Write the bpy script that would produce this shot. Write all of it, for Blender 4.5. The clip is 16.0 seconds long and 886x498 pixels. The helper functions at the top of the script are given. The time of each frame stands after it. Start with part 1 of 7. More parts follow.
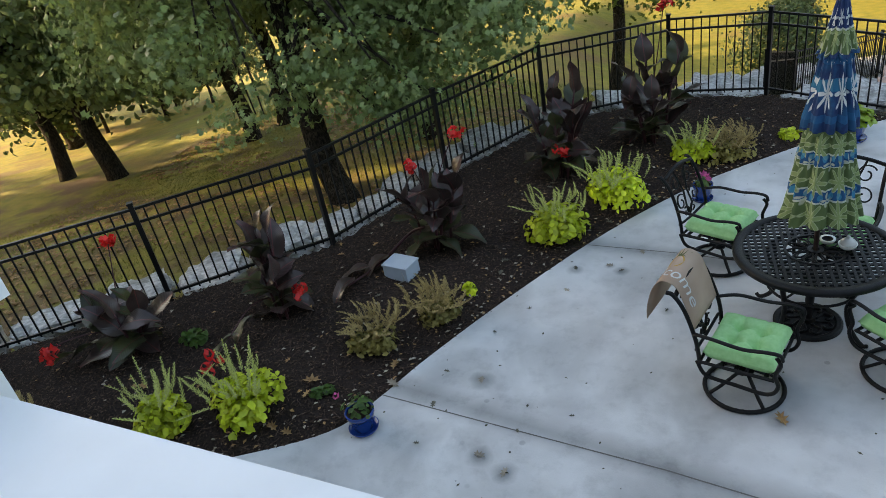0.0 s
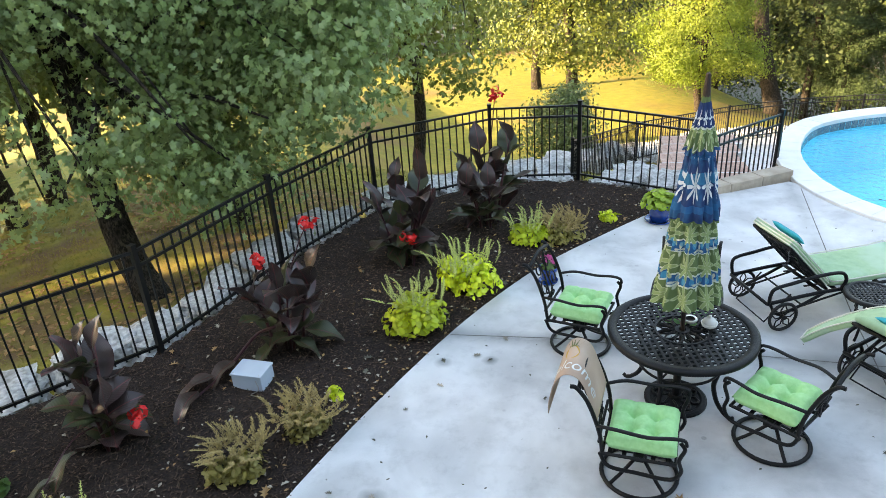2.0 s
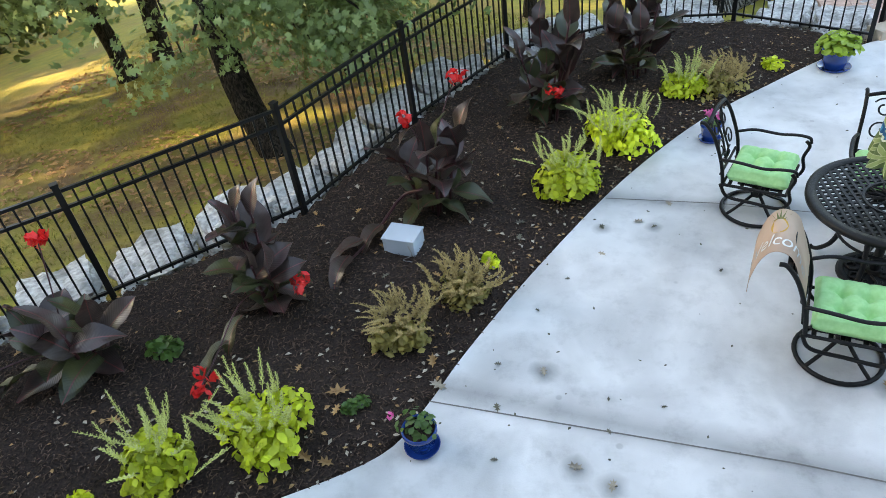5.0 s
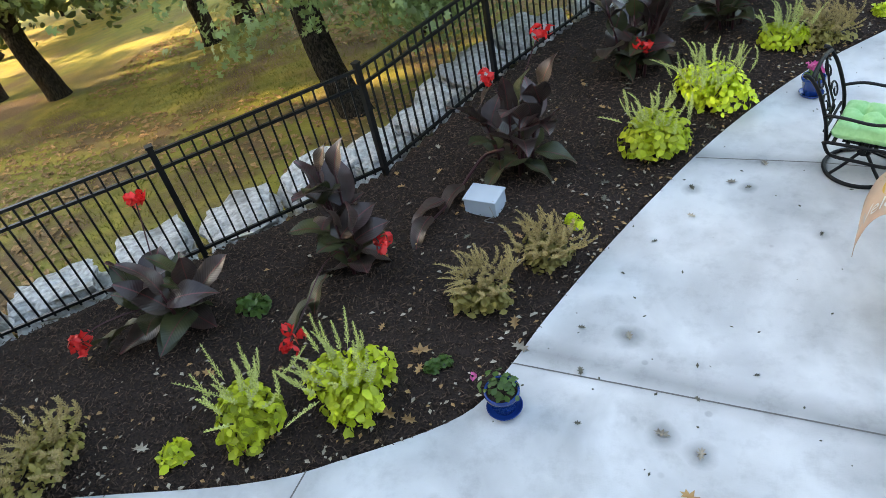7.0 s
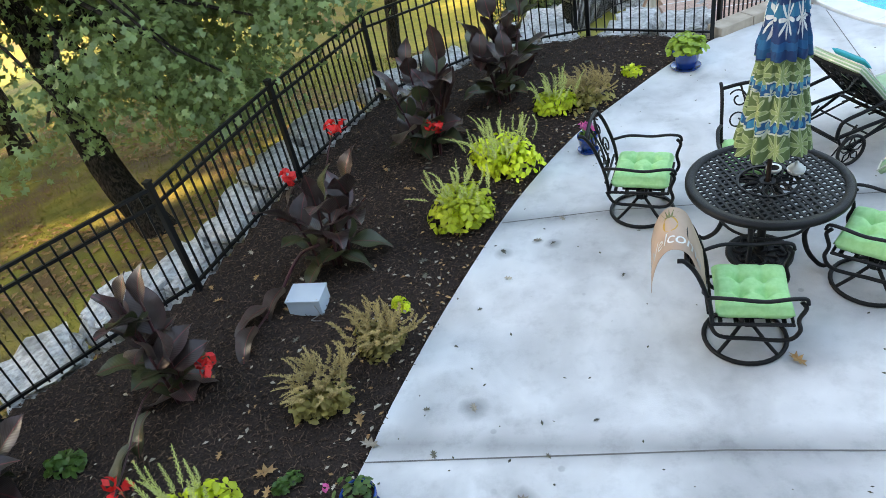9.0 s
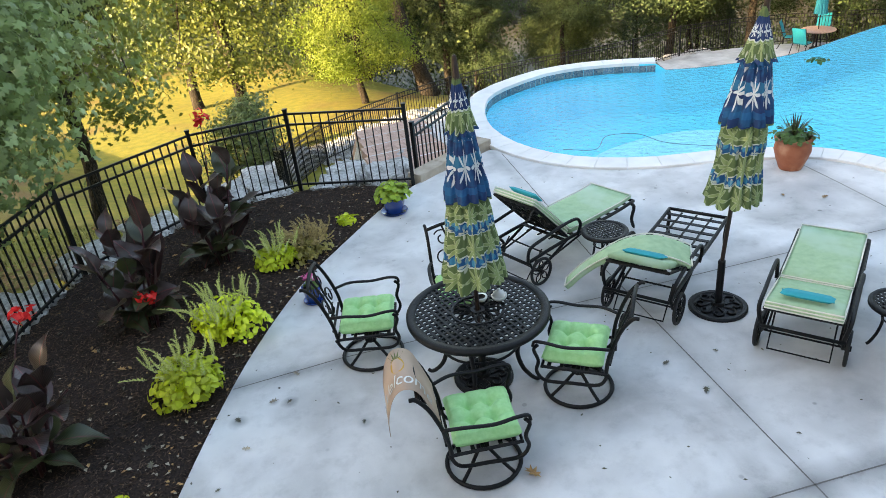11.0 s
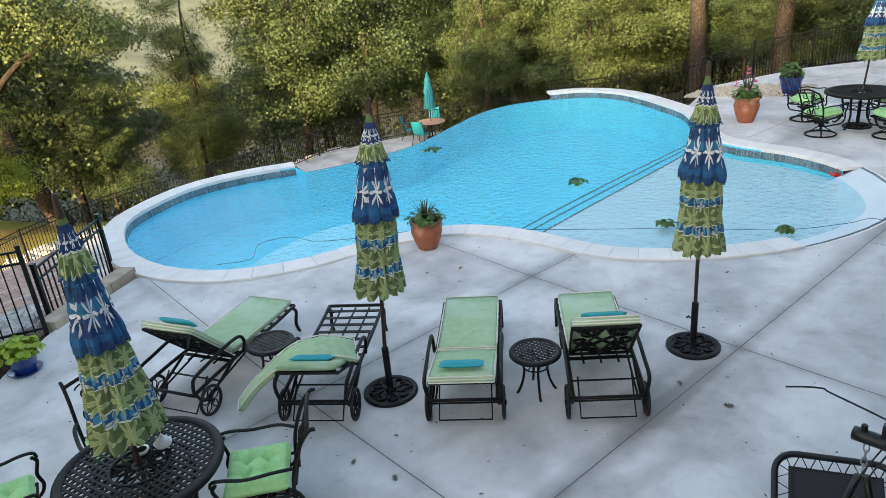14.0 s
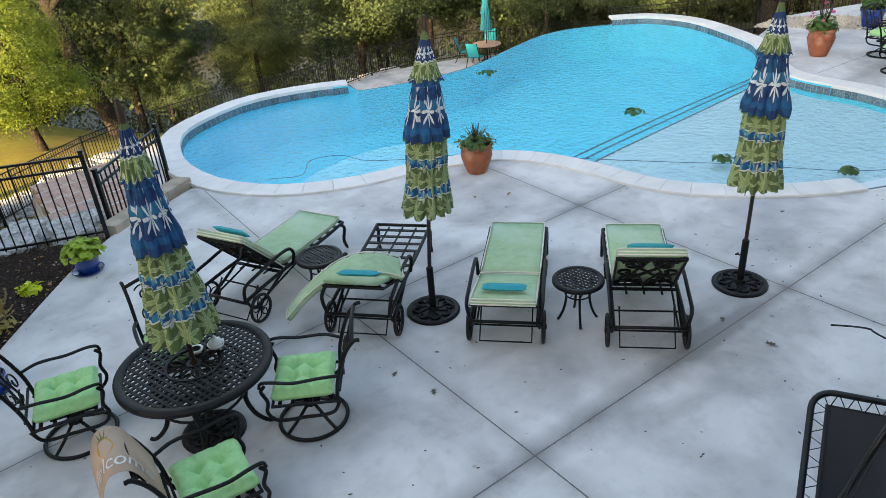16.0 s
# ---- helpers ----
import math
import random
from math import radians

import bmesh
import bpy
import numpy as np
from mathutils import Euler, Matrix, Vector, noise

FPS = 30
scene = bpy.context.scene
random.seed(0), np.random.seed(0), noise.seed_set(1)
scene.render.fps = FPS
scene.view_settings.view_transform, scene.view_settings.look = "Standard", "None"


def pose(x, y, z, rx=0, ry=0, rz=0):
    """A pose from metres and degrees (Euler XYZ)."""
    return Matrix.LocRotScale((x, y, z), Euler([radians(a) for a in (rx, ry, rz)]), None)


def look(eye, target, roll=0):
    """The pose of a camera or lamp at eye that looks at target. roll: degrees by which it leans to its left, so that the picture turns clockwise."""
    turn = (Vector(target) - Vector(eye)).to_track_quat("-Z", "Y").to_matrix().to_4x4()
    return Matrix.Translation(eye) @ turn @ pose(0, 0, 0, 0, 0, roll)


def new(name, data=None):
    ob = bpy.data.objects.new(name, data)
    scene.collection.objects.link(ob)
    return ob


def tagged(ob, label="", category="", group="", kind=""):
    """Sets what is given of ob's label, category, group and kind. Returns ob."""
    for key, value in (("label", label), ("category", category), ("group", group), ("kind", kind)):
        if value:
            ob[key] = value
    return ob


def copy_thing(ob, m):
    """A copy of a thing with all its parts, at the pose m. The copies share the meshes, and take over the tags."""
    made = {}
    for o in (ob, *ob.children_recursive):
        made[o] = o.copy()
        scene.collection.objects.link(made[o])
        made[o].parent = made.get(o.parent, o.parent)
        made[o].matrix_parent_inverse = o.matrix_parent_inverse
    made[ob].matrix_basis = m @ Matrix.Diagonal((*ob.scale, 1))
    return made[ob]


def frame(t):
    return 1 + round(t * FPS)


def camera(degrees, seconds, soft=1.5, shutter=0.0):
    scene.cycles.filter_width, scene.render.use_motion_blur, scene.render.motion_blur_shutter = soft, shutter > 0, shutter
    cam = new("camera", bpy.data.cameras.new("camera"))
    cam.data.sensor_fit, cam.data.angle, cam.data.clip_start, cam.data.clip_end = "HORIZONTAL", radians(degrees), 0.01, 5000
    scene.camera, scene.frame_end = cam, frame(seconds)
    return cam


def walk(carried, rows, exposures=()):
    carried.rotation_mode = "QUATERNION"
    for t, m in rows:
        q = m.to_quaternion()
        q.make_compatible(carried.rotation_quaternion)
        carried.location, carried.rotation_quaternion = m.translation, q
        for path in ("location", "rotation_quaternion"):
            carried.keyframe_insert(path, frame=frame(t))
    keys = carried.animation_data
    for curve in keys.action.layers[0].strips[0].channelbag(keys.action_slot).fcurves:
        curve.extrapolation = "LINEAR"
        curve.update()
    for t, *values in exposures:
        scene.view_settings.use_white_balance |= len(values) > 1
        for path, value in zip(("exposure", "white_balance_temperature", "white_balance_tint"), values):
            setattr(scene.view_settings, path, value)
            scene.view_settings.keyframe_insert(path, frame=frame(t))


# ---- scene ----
cam = camera(64.1, 16.0, soft=0.5)
PATH = [
    (0, (1.805, -0.318, 3.943), (0.938, 1.181, 2.942), -11.2),
    (0.5, (1.665, -0.203, 3.985), (0.97, 1.407, 3.024), -9.7),
    (1, (1.419, -0.154, 4.0), (0.887, 1.542, 3.083), -7.5),
    (1.5, (1.162, -0.132, 4.001), (0.77, 1.615, 3.109), -5.4),
    (2, (0.896, -0.115, 3.994), (0.614, 1.655, 3.107), -4.0),
    (2.5, (0.71, -0.093, 3.997), (0.477, 1.663, 3.07), -3.9),
    (3, (0.553, -0.007, 3.971), (0.325, 1.722, 2.992), -4.6),
    (3.5, (0.406, 0.098, 3.991), (0.135, 1.785, 2.952), -5.9),
    (4, (0.211, 0.149, 3.971), (-0.131, 1.788, 2.876), -7.0),
    (4.5, (0.143, 0.186, 3.977), (-0.27, 1.765, 2.821), -7.7),
    (5, (0.129, 0.216, 3.912), (-0.362, 1.719, 2.688), -8.5),
    (5.2, (0.116, 0.228, 3.89), (-0.41, 1.702, 2.644), -8.9),
    (7.3, (0.038, 0.24, 3.902), (-0.65, 1.615, 2.622), -13.5),
    (7.5, (0.027, 0.26, 3.904), (-0.617, 1.658, 2.626), -12.9),
    (8, (0.06, 0.298, 3.886), (-0.458, 1.774, 2.639), -12.5),
    (8.5, (0.113, 0.314, 3.901), (-0.271, 1.854, 2.683), -12.5),
    (9, (0.104, 0.323, 3.904), (-0.115, 1.923, 2.723), -12.2),
    (9.5, (0.162, 0.344, 3.919), (0.117, 1.988, 2.781), -12.0),
    (10, (0.225, 0.342, 3.942), (0.378, 2.014, 2.856), -10.8),
    (10.2, (0.193, 0.341, 3.93), (0.435, 2.023, 2.876), -9.7),
    (12.3, (0.391, 0.409, 3.955), (1.352, 1.955, 3.128), -4.8),
    (12.5, (0.381, 0.384, 3.973), (1.402, 1.899, 3.158), -4.7),
    (13, (0.433, 0.376, 3.979), (1.594, 1.803, 3.196), -5.0),
    (13.5, (0.477, 0.354, 3.968), (1.75, 1.69, 3.197), -5.4),
    (14, (0.494, 0.352, 3.97), (1.85, 1.601, 3.196), -5.5),
    (14.5, (0.498, 0.331, 3.976), (1.898, 1.516, 3.18), -5.4),
    (15, (0.516, 0.325, 3.967), (1.905, 1.493, 3.127), -5.1),
    (15.5, (0.493, 0.316, 3.962), (1.809, 1.529, 3.068), -4.7),
    (16, (0.452, 0.324, 3.951), (1.644, 1.619, 3.001), -4.6),
]
walk(cam, [(t, look(eye, target, roll)) for t, eye, target, roll in PATH], exposures=[(0, 2.1, 7900, 13), (0.45, 2.6, 7900, 13), (0.9, 2.85, 7900, 13), (1.6, 3.0, 7900, 13), (9.4, 2.98, 7900, 13), (10.2, 2.85, 7900, 13), (12.4, 2.4, 7900, 13), (16, 2.25, 7900, 13)])

# ---- light ----
world = bpy.data.worlds.new("sky")
scene.world = world
world.use_nodes = True
wn = world.node_tree
sky = wn.nodes.new("ShaderNodeTexSky")
sky.sky_type = "NISHITA"
sky.sun_disc = False
SUN_AZ, SUN_EL = radians(253), radians(15)   # compass angle from +y, clockwise
sky.sun_elevation, sky.sun_rotation = SUN_EL, SUN_AZ
sky.air_density, sky.dust_density, sky.ozone_density = 1.0, 1.5, 1.0
wn.nodes["Background"].inputs["Strength"].default_value = 0.15
wn.links.new(sky.outputs["Color"], wn.nodes["Background"].inputs["Color"])
sun = new("sun", bpy.data.lights.new("sun", "SUN"))
sun.data.energy, sun.data.angle, sun.data.color = 4.0, radians(0.6), (1.0, 0.80, 0.50)
toward = Vector((math.sin(SUN_AZ) * math.cos(SUN_EL), math.cos(SUN_AZ) * math.cos(SUN_EL), math.sin(SUN_EL)))
sun.matrix_world = look(toward * 60, (0, 0, 0))


# ---- materials ----
def material(name, color, rough=0.6, metal=0.0, color2=None, scale=8.0, detail=4.0, bump=0.0, bump_scale=60.0, color3=None,
             scale3=1.2, spread=0.5, vary=0.0, coat=0.0, subsurface=0.0, translucent=0.0, spec=0.5, other=None):
    """Principled surface with a fine grain between color and color2, broad stains of color3, relief, and variation per piece."""
    m = bpy.data.materials.new(name)
    m.use_nodes = True
    nt = m.node_tree
    p = nt.nodes["Principled BSDF"]
    p.inputs["Roughness"].default_value, p.inputs["Metallic"].default_value = rough, metal
    p.inputs["Specular IOR Level"].default_value = spec
    p.inputs["Coat Weight"].default_value = coat
    co = nt.nodes.new("ShaderNodeTexCoord")
    last = None

    def noise_mix(a, b, sc, det, lo, hi):
        n = nt.nodes.new("ShaderNodeTexNoise")
        n.inputs["Scale"].default_value, n.inputs["Detail"].default_value = sc, det
        nt.links.new(co.outputs["Object"], n.inputs["Vector"])
        r = nt.nodes.new("ShaderNodeMapRange")
        r.inputs["From Min"].default_value, r.inputs["From Max"].default_value = lo, hi
        nt.links.new(n.outputs["Fac"], r.inputs["Value"])
        x = nt.nodes.new("ShaderNodeMix")
        x.data_type = "RGBA"
        for k, v in ((6, a), (7, b)):
            if isinstance(v, tuple):
                x.inputs[k].default_value = (*v, 1)
            else:
                nt.links.new(v, x.inputs[k])
        nt.links.new(r.outputs["Result"], x.inputs[0])
        return x.outputs[2]

    last = noise_mix(color, color2 or tuple(c * 0.85 for c in color), scale, detail, 0.5 - spread * 0.4, 0.5 + spread * 0.4)
    if color3:
        last = noise_mix(last, color3, scale3, 3.0, 0.52, 0.72)
    if other:
        oi = nt.nodes.new("ShaderNodeObjectInfo")
        x = nt.nodes.new("ShaderNodeMix")
        x.data_type = "RGBA"
        nt.links.new(oi.outputs["Random"], x.inputs[0])
        nt.links.new(last, x.inputs[6])
        x.inputs[7].default_value = (*other, 1)
        last = x.outputs[2]
    if vary:
        info = nt.nodes.new("ShaderNodeObjectInfo")
        geo = nt.nodes.new("ShaderNodeNewGeometry")
        add = nt.nodes.new("ShaderNodeMath")
        add.operation = "ADD"
        nt.links.new(info.outputs["Random"], add.inputs[0])
        nt.links.new(geo.outputs["Random Per Island"], add.inputs[1])
        r = nt.nodes.new("ShaderNodeMapRange")
        r.inputs["From Max"].default_value = 2.0
        r.inputs["To Min"].default_value, r.inputs["To Max"].default_value = 1 - vary, 1 + vary
        nt.links.new(add.outputs[0], r.inputs["Value"])
        h = nt.nodes.new("ShaderNodeHueSaturation")
        nt.links.new(r.outputs["Result"], h.inputs["Value"])
        nt.links.new(last, h.inputs["Color"])
        last = h.outputs["Color"]
    nt.links.new(last, p.inputs["Base Color"])
    if bump:
        n = nt.nodes.new("ShaderNodeTexNoise")
        n.inputs["Scale"].default_value, n.inputs["Detail"].default_value = bump_scale, 5.0
        nt.links.new(co.outputs["Object"], n.inputs["Vector"])
        b = nt.nodes.new("ShaderNodeBump")
        b.inputs["Strength"].default_value, b.inputs["Distance"].default_value = bump, 0.02
        nt.links.new(n.outputs["Fac"], b.inputs["Height"])
        nt.links.new(b.outputs["Normal"], p.inputs["Normal"])
    if translucent:
        tr = nt.nodes.new("ShaderNodeBsdfTranslucent")
        nt.links.new(last, tr.inputs["Color"])
        mix = nt.nodes.new("ShaderNodeMixShader")
        mix.inputs[0].default_value = translucent
        nt.links.new(p.outputs[0], mix.inputs[1])
        nt.links.new(tr.outputs[0], mix.inputs[2])
        nt.links.new(mix.outputs[0], nt.nodes["Material Output"].inputs["Surface"])
    return m


M = {}
M["concrete"] = material("pale broom finished concrete", (0.61, 0.61, 0.60), 0.75, color2=(0.69, 0.69, 0.68), scale=3.5, detail=8,
                         color3=(0.47, 0.47, 0.47), scale3=0.8, bump=0.12, bump_scale=90)
M["joint"] = material("dark joint", (0.16, 0.15, 0.14), 0.9)
M["mulch"] = material("black bark mulch", (0.019, 0.014, 0.012), 0.95, color2=(0.052, 0.036, 0.029), scale=60, detail=6, bump=1.0, bump_scale=45, spec=0.12)
M["chip"] = material("bark chip", (0.010, 0.008, 0.007), 0.85, color2=(0.12, 0.078, 0.056), scale=30, vary=0.8, spec=0.15)
M["iron"] = material("black powder coated aluminium", (0.004, 0.004, 0.0045), 0.40, 0.0, color2=(0.007, 0.007, 0.0075), scale=40, spec=0.4)
M["cast"] = material("dark bronze cast aluminium", (0.0035, 0.0035, 0.004), 0.48, 0.0, color2=(0.007, 0.0065, 0.0065), scale=30, bump=0.15, bump_scale=120, spec=0.24)
M["limestone"] = material("pale limestone", (0.30, 0.29, 0.27), 0.95, color2=(0.66, 0.65, 0.63), scale=18, detail=12, bump=1.0, bump_scale=26,
                          color3=(0.22, 0.215, 0.20), scale3=4.0, vary=0.18, spec=0.2)
M["coping"] = material("pale travertine coping", (0.68, 0.66, 0.63), 0.65, color2=(0.76, 0.74, 0.71), scale=5, detail=7, vary=0.10, bump=0.1, bump_scale=50)
M["plaster"] = material("blue pool plaster", (0.03, 0.64, 0.80), 0.7, color2=(0.05, 0.69, 0.83), scale=1.5, detail=3)
M["shelf_plaster"] = material("pale blue pool plaster", (0.58, 0.68, 0.72), 0.7, color2=(0.66, 0.74, 0.76), scale=2, detail=3)
M["step_plaster"] = material("light blue step plaster", (0.26, 0.73, 0.84), 0.7, color2=(0.34, 0.77, 0.86), scale=1.5, detail=3)
M["tile"] = material("blue grey pool tile", (0.02, 0.10, 0.17), 0.2, color2=(0.26, 0.29, 0.27), scale=34, detail=3, vary=0.5)
M["step_tile"] = material("dark blue step tile", (0.03, 0.10, 0.16), 0.3, color2=(0.06, 0.16, 0.2), scale=20)
M["brick"] = material("tan clay paver", (0.42, 0.26, 0.20), 0.85, color2=(0.56, 0.38, 0.30), scale=12, vary=0.2, bump=0.3)
M["wall_stone"] = material("tan ledge stone", (0.36, 0.29, 0.22), 0.9, color2=(0.50, 0.42, 0.33), scale=5, bump=0.7, bump_scale=15, vary=0.2)
M["white"] = material("white painted wood", (0.80, 0.81, 0.82), 0.45, color2=(0.76, 0.77, 0.78), scale=10)
M["siding"] = material("pale siding", (0.55, 0.53, 0.50), 0.8)
M["lime"] = material("lime green cushion fabric", (0.29, 0.60, 0.24), 0.9, color2=(0.37, 0.68, 0.31), scale=25, bump=0.25, bump_scale=220)
M["sage"] = material("sage green cushion fabric", (0.28, 0.43, 0.25), 0.9, color2=(0.36, 0.52, 0.31), scale=14, detail=6, bump=0.2, bump_scale=260,
                     color3=(0.40, 0.55, 0.40), scale3=2.0)
M["piping"] = material("cream piping", (0.72, 0.72, 0.62), 0.85)
M["teal"] = material("turquoise fabric", (0.0, 0.28, 0.33), 0.85, color2=(0.0, 0.33, 0.38), scale=20)
M["teal_canvas"] = material("dark turquoise canvas", (0.0, 0.13, 0.18), 0.85, color2=(0.0, 0.17, 0.22), scale=20)
M["terracotta"] = material("terracotta", (0.29, 0.085, 0.040), 0.75, color2=(0.37, 0.125, 0.062), scale=9, color3=(0.52, 0.28, 0.18), scale3=4, bump=0.2)
M["blue_pot"] = material("cobalt blue glazed ceramic", (0.004, 0.030, 0.17), 0.15, color2=(0.008, 0.055, 0.26), scale=6, coat=0.5)
M["bark"] = material("dark oak bark", (0.040, 0.032, 0.026), 0.95, color2=(0.100, 0.080, 0.063), scale=11, detail=10, bump=1.0, bump_scale=24, color3=(0.090, 0.078, 0.062), scale3=6.0, spec=0.1)
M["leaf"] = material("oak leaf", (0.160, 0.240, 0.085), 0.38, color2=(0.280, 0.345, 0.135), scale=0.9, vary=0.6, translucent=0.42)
# sun is put into leaf_gold and leaf_lit, shade into the darker leaf_wood
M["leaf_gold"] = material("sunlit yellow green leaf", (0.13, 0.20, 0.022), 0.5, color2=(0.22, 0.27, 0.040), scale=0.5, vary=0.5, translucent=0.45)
M["leaf_wood"] = material("shaded woodland leaf", (0.026, 0.058, 0.022), 0.55, color2=(0.058, 0.098, 0.034), scale=0.25, vary=0.7, translucent=0.22, other=(0.072, 0.096, 0.032), spec=0.3)
M["leaf_lit"] = material("sunlit light green oak leaf", (0.13, 0.18, 0.030), 0.5, color2=(0.21, 0.23, 0.045), scale=0.5, vary=0.5, translucent=0.4)
M["canna"] = material("dark burgundy canna leaf", (0.034, 0.021, 0.020), 0.30, color2=(0.068, 0.050, 0.044), scale=9, detail=6, vary=0.65, translucent=0.15, color3=(0.075, 0.018, 0.020), scale3=3.0, bump=0.25, bump_scale=35)
M["canna_green"] = material("bronze green canna leaf", (0.030, 0.040, 0.022), 0.34, color2=(0.070, 0.075, 0.030), scale=7, vary=0.4, translucent=0.3, bump=0.25, bump_scale=35)
M["canna_stem"] = material("dark red canna stalk", (0.06, 0.015, 0.02), 0.5)
M["red"] = material("scarlet petal", (0.72, 0.015, 0.022), 0.5, color2=(0.85, 0.05, 0.04), scale=20, vary=0.2, translucent=0.3)
M["pink"] = material("pink petal", (0.70, 0.12, 0.35), 0.5, vary=0.2, translucent=0.3)
M["coleus"] = material("chartreuse coleus leaf", (0.44, 0.54, 0.025), 0.5, color2=(0.70, 0.74, 0.050), scale=9, vary=0.6, translucent=0.3)
M["coleus_old"] = material("fading bronze coleus leaf", (0.19, 0.155, 0.035), 0.6, color2=(0.36, 0.30, 0.080), scale=9, vary=0.4, translucent=0.2)
M["spike"] = material("pale coleus flower spike", (0.42, 0.46, 0.10), 0.7, color2=(0.52, 0.54, 0.2), scale=30, vary=0.3)
M["spike_old"] = material("dry coleus flower spike", (0.29, 0.20, 0.065), 0.8, color2=(0.42, 0.32, 0.13), scale=30, vary=0.3)
M["green"] = material("garden leaf", (0.06, 0.14, 0.025), 0.45, color2=(0.10, 0.19, 0.04), scale=9, vary=0.4, translucent=0.3)
M["pot_leaf"] = material("yellow green pot plant leaf", (0.17, 0.27, 0.02), 0.45, color2=(0.30, 0.40, 0.04), scale=9, vary=0.6, translucent=0.3)
M["dry_leaf"] = material("dry oak leaf", (0.28, 0.14, 0.05), 0.7, color2=(0.40, 0.25, 0.10), scale=25, vary=0.6)
M["pale_leaf"] = material("bleached dry leaf", (0.38, 0.34, 0.27), 0.8, color2=(0.25, 0.2, 0.14), scale=25, vary=0.5)
M["dark_leaf"] = material("dark fallen leaf", (0.09, 0.075, 0.06), 0.8, color2=(0.13, 0.13, 0.08), scale=25, vary=0.5)
M["grey_metal"] = material("pale grey painted metal", (0.50, 0.58, 0.66), 0.4, color2=(0.46, 0.54, 0.62), scale=8)
M["black_mesh"] = material("black sling mesh", (0.014, 0.015, 0.018), 0.8, color2=(0.022, 0.022, 0.026), scale=300)
M["wood"] = material("dark stained wood", (0.020, 0.010, 0.007), 0.45, color2=(0.032, 0.015, 0.010), scale=20)
M["china"] = material("white glazed china", (0.72, 0.72, 0.68), 0.2, coat=0.3)
M["rubber"] = material("black rubber", (0.006, 0.006, 0.0065), 0.7)
M["chain"] = material("galvanised steel", (0.5, 0.5, 0.5), 0.35, 1.0)
M["gravel"] = material("tan gravel", (0.42, 0.36, 0.28), 0.9, color2=(0.55, 0.50, 0.42), scale=60, vary=0.35)



def furrowed_bark():
    """Long upright furrows on the bark."""
    nt = M["bark"].node_tree
    p = nt.nodes["Principled BSDF"]
    co, mp, n, b, r, x = (nt.nodes.new("ShaderNode" + k) for k in ("TexCoord", "Mapping", "TexNoise", "Bump", "MapRange", "Mix"))
    mp.inputs["Scale"].default_value = (1, 1, 0.30)
    n.inputs["Scale"].default_value, n.inputs["Detail"].default_value, n.inputs["Distortion"].default_value = 44, 8, 0.6
    b.inputs["Strength"].default_value, b.inputs["Distance"].default_value = 1.0, 0.06
    r.inputs["From Min"].default_value, r.inputs["From Max"].default_value = 0.42, 0.58
    x.data_type = "RGBA"
    x.inputs[6].default_value = (0.024, 0.020, 0.016, 1)
    L = nt.links.new
    L(p.inputs["Base Color"].links[0].from_socket, x.inputs[7])
    L(co.outputs["Object"], mp.inputs["Vector"])
    L(mp.outputs[0], n.inputs["Vector"])
    L(n.outputs["Fac"], r.inputs["Value"])
    L(r.outputs["Result"], x.inputs[0])
    L(x.outputs[2], p.inputs["Base Color"])
    L(n.outputs["Fac"], b.inputs["Height"])
    L(b.outputs["Normal"], p.inputs["Normal"])


furrowed_bark()


def veined(m):
    """Red midrib and fine slanting veins along a leaf that runs in +x."""
    nt = m.node_tree
    L = nt.links.new
    p = nt.nodes["Principled BSDF"]

    def mn(op, a, b=0.0):
        n = nt.nodes.new("ShaderNodeMath")
        n.operation = op
        for k, v in ((0, a), (1, b)):
            if isinstance(v, (int, float)):
                n.inputs[k].default_value = v
            else:
                L(v, n.inputs[k])
        return n.outputs[0]

    co, sep, x, b = (nt.nodes.new("ShaderNode" + k) for k in ("TexCoord", "SeparateXYZ", "Mix", "Bump"))
    L(co.outputs["Object"], sep.inputs[0])
    side = mn("ABSOLUTE", sep.outputs["Y"])
    rib = mn("LESS_THAN", side, 0.0045)
    wave = mn("SINE", mn("MULTIPLY", mn("SUBTRACT", sep.outputs["X"], mn("MULTIPLY", side, 0.9)), 300.0))
    x.data_type = "RGBA"
    L(rib, x.inputs[0])
    L(p.inputs["Base Color"].links[0].from_socket, x.inputs[6])
    x.inputs[7].default_value = (0.16, 0.045, 0.045, 1)
    L(x.outputs[2], p.inputs["Base Color"])
    b.inputs["Strength"].default_value, b.inputs["Distance"].default_value = 0.16, 0.003
    L(wave, b.inputs["Height"])
    L(b.outputs["Normal"], p.inputs["Normal"])


veined(M["canna"])
veined(M["canna_green"])


# ---- mesh helpers ----
def thing(name, label, category, group="", kind="", at=None):
    ob = new(name)
    tagged(ob, label, category, group, kind)
    if at is not None:
        ob.matrix_world = at
    return ob


def mesh_object(name, verts, faces, mat, parent=None, label="", smooth=False):
    me = bpy.data.meshes.new(name)
    me.from_pydata([tuple(v) for v in verts], [], faces)
    if smooth:
        me.polygons.foreach_set("use_smooth", [True] * len(me.polygons))
    me.materials.append(mat)
    ob = new(name, me)
    if parent:
        ob.parent = parent
    if label:
        ob["label"] = label
    return ob


def part(name, bm, mat, parent, label="", smooth=False, bevel=0.0):
    if bevel:
        bmesh.ops.bevel(bm, geom=bm.edges[:], offset=bevel, segments=2, affect="EDGES", profile=0.6)
    me = bpy.data.meshes.new(name)
    bm.to_mesh(me)
    bm.free()
    if smooth:
        me.polygons.foreach_set("use_smooth", [True] * len(me.polygons))
    me.materials.append(mat)
    ob = new(name, me)
    ob.parent = parent
    if label:
        ob["label"] = label
    return ob


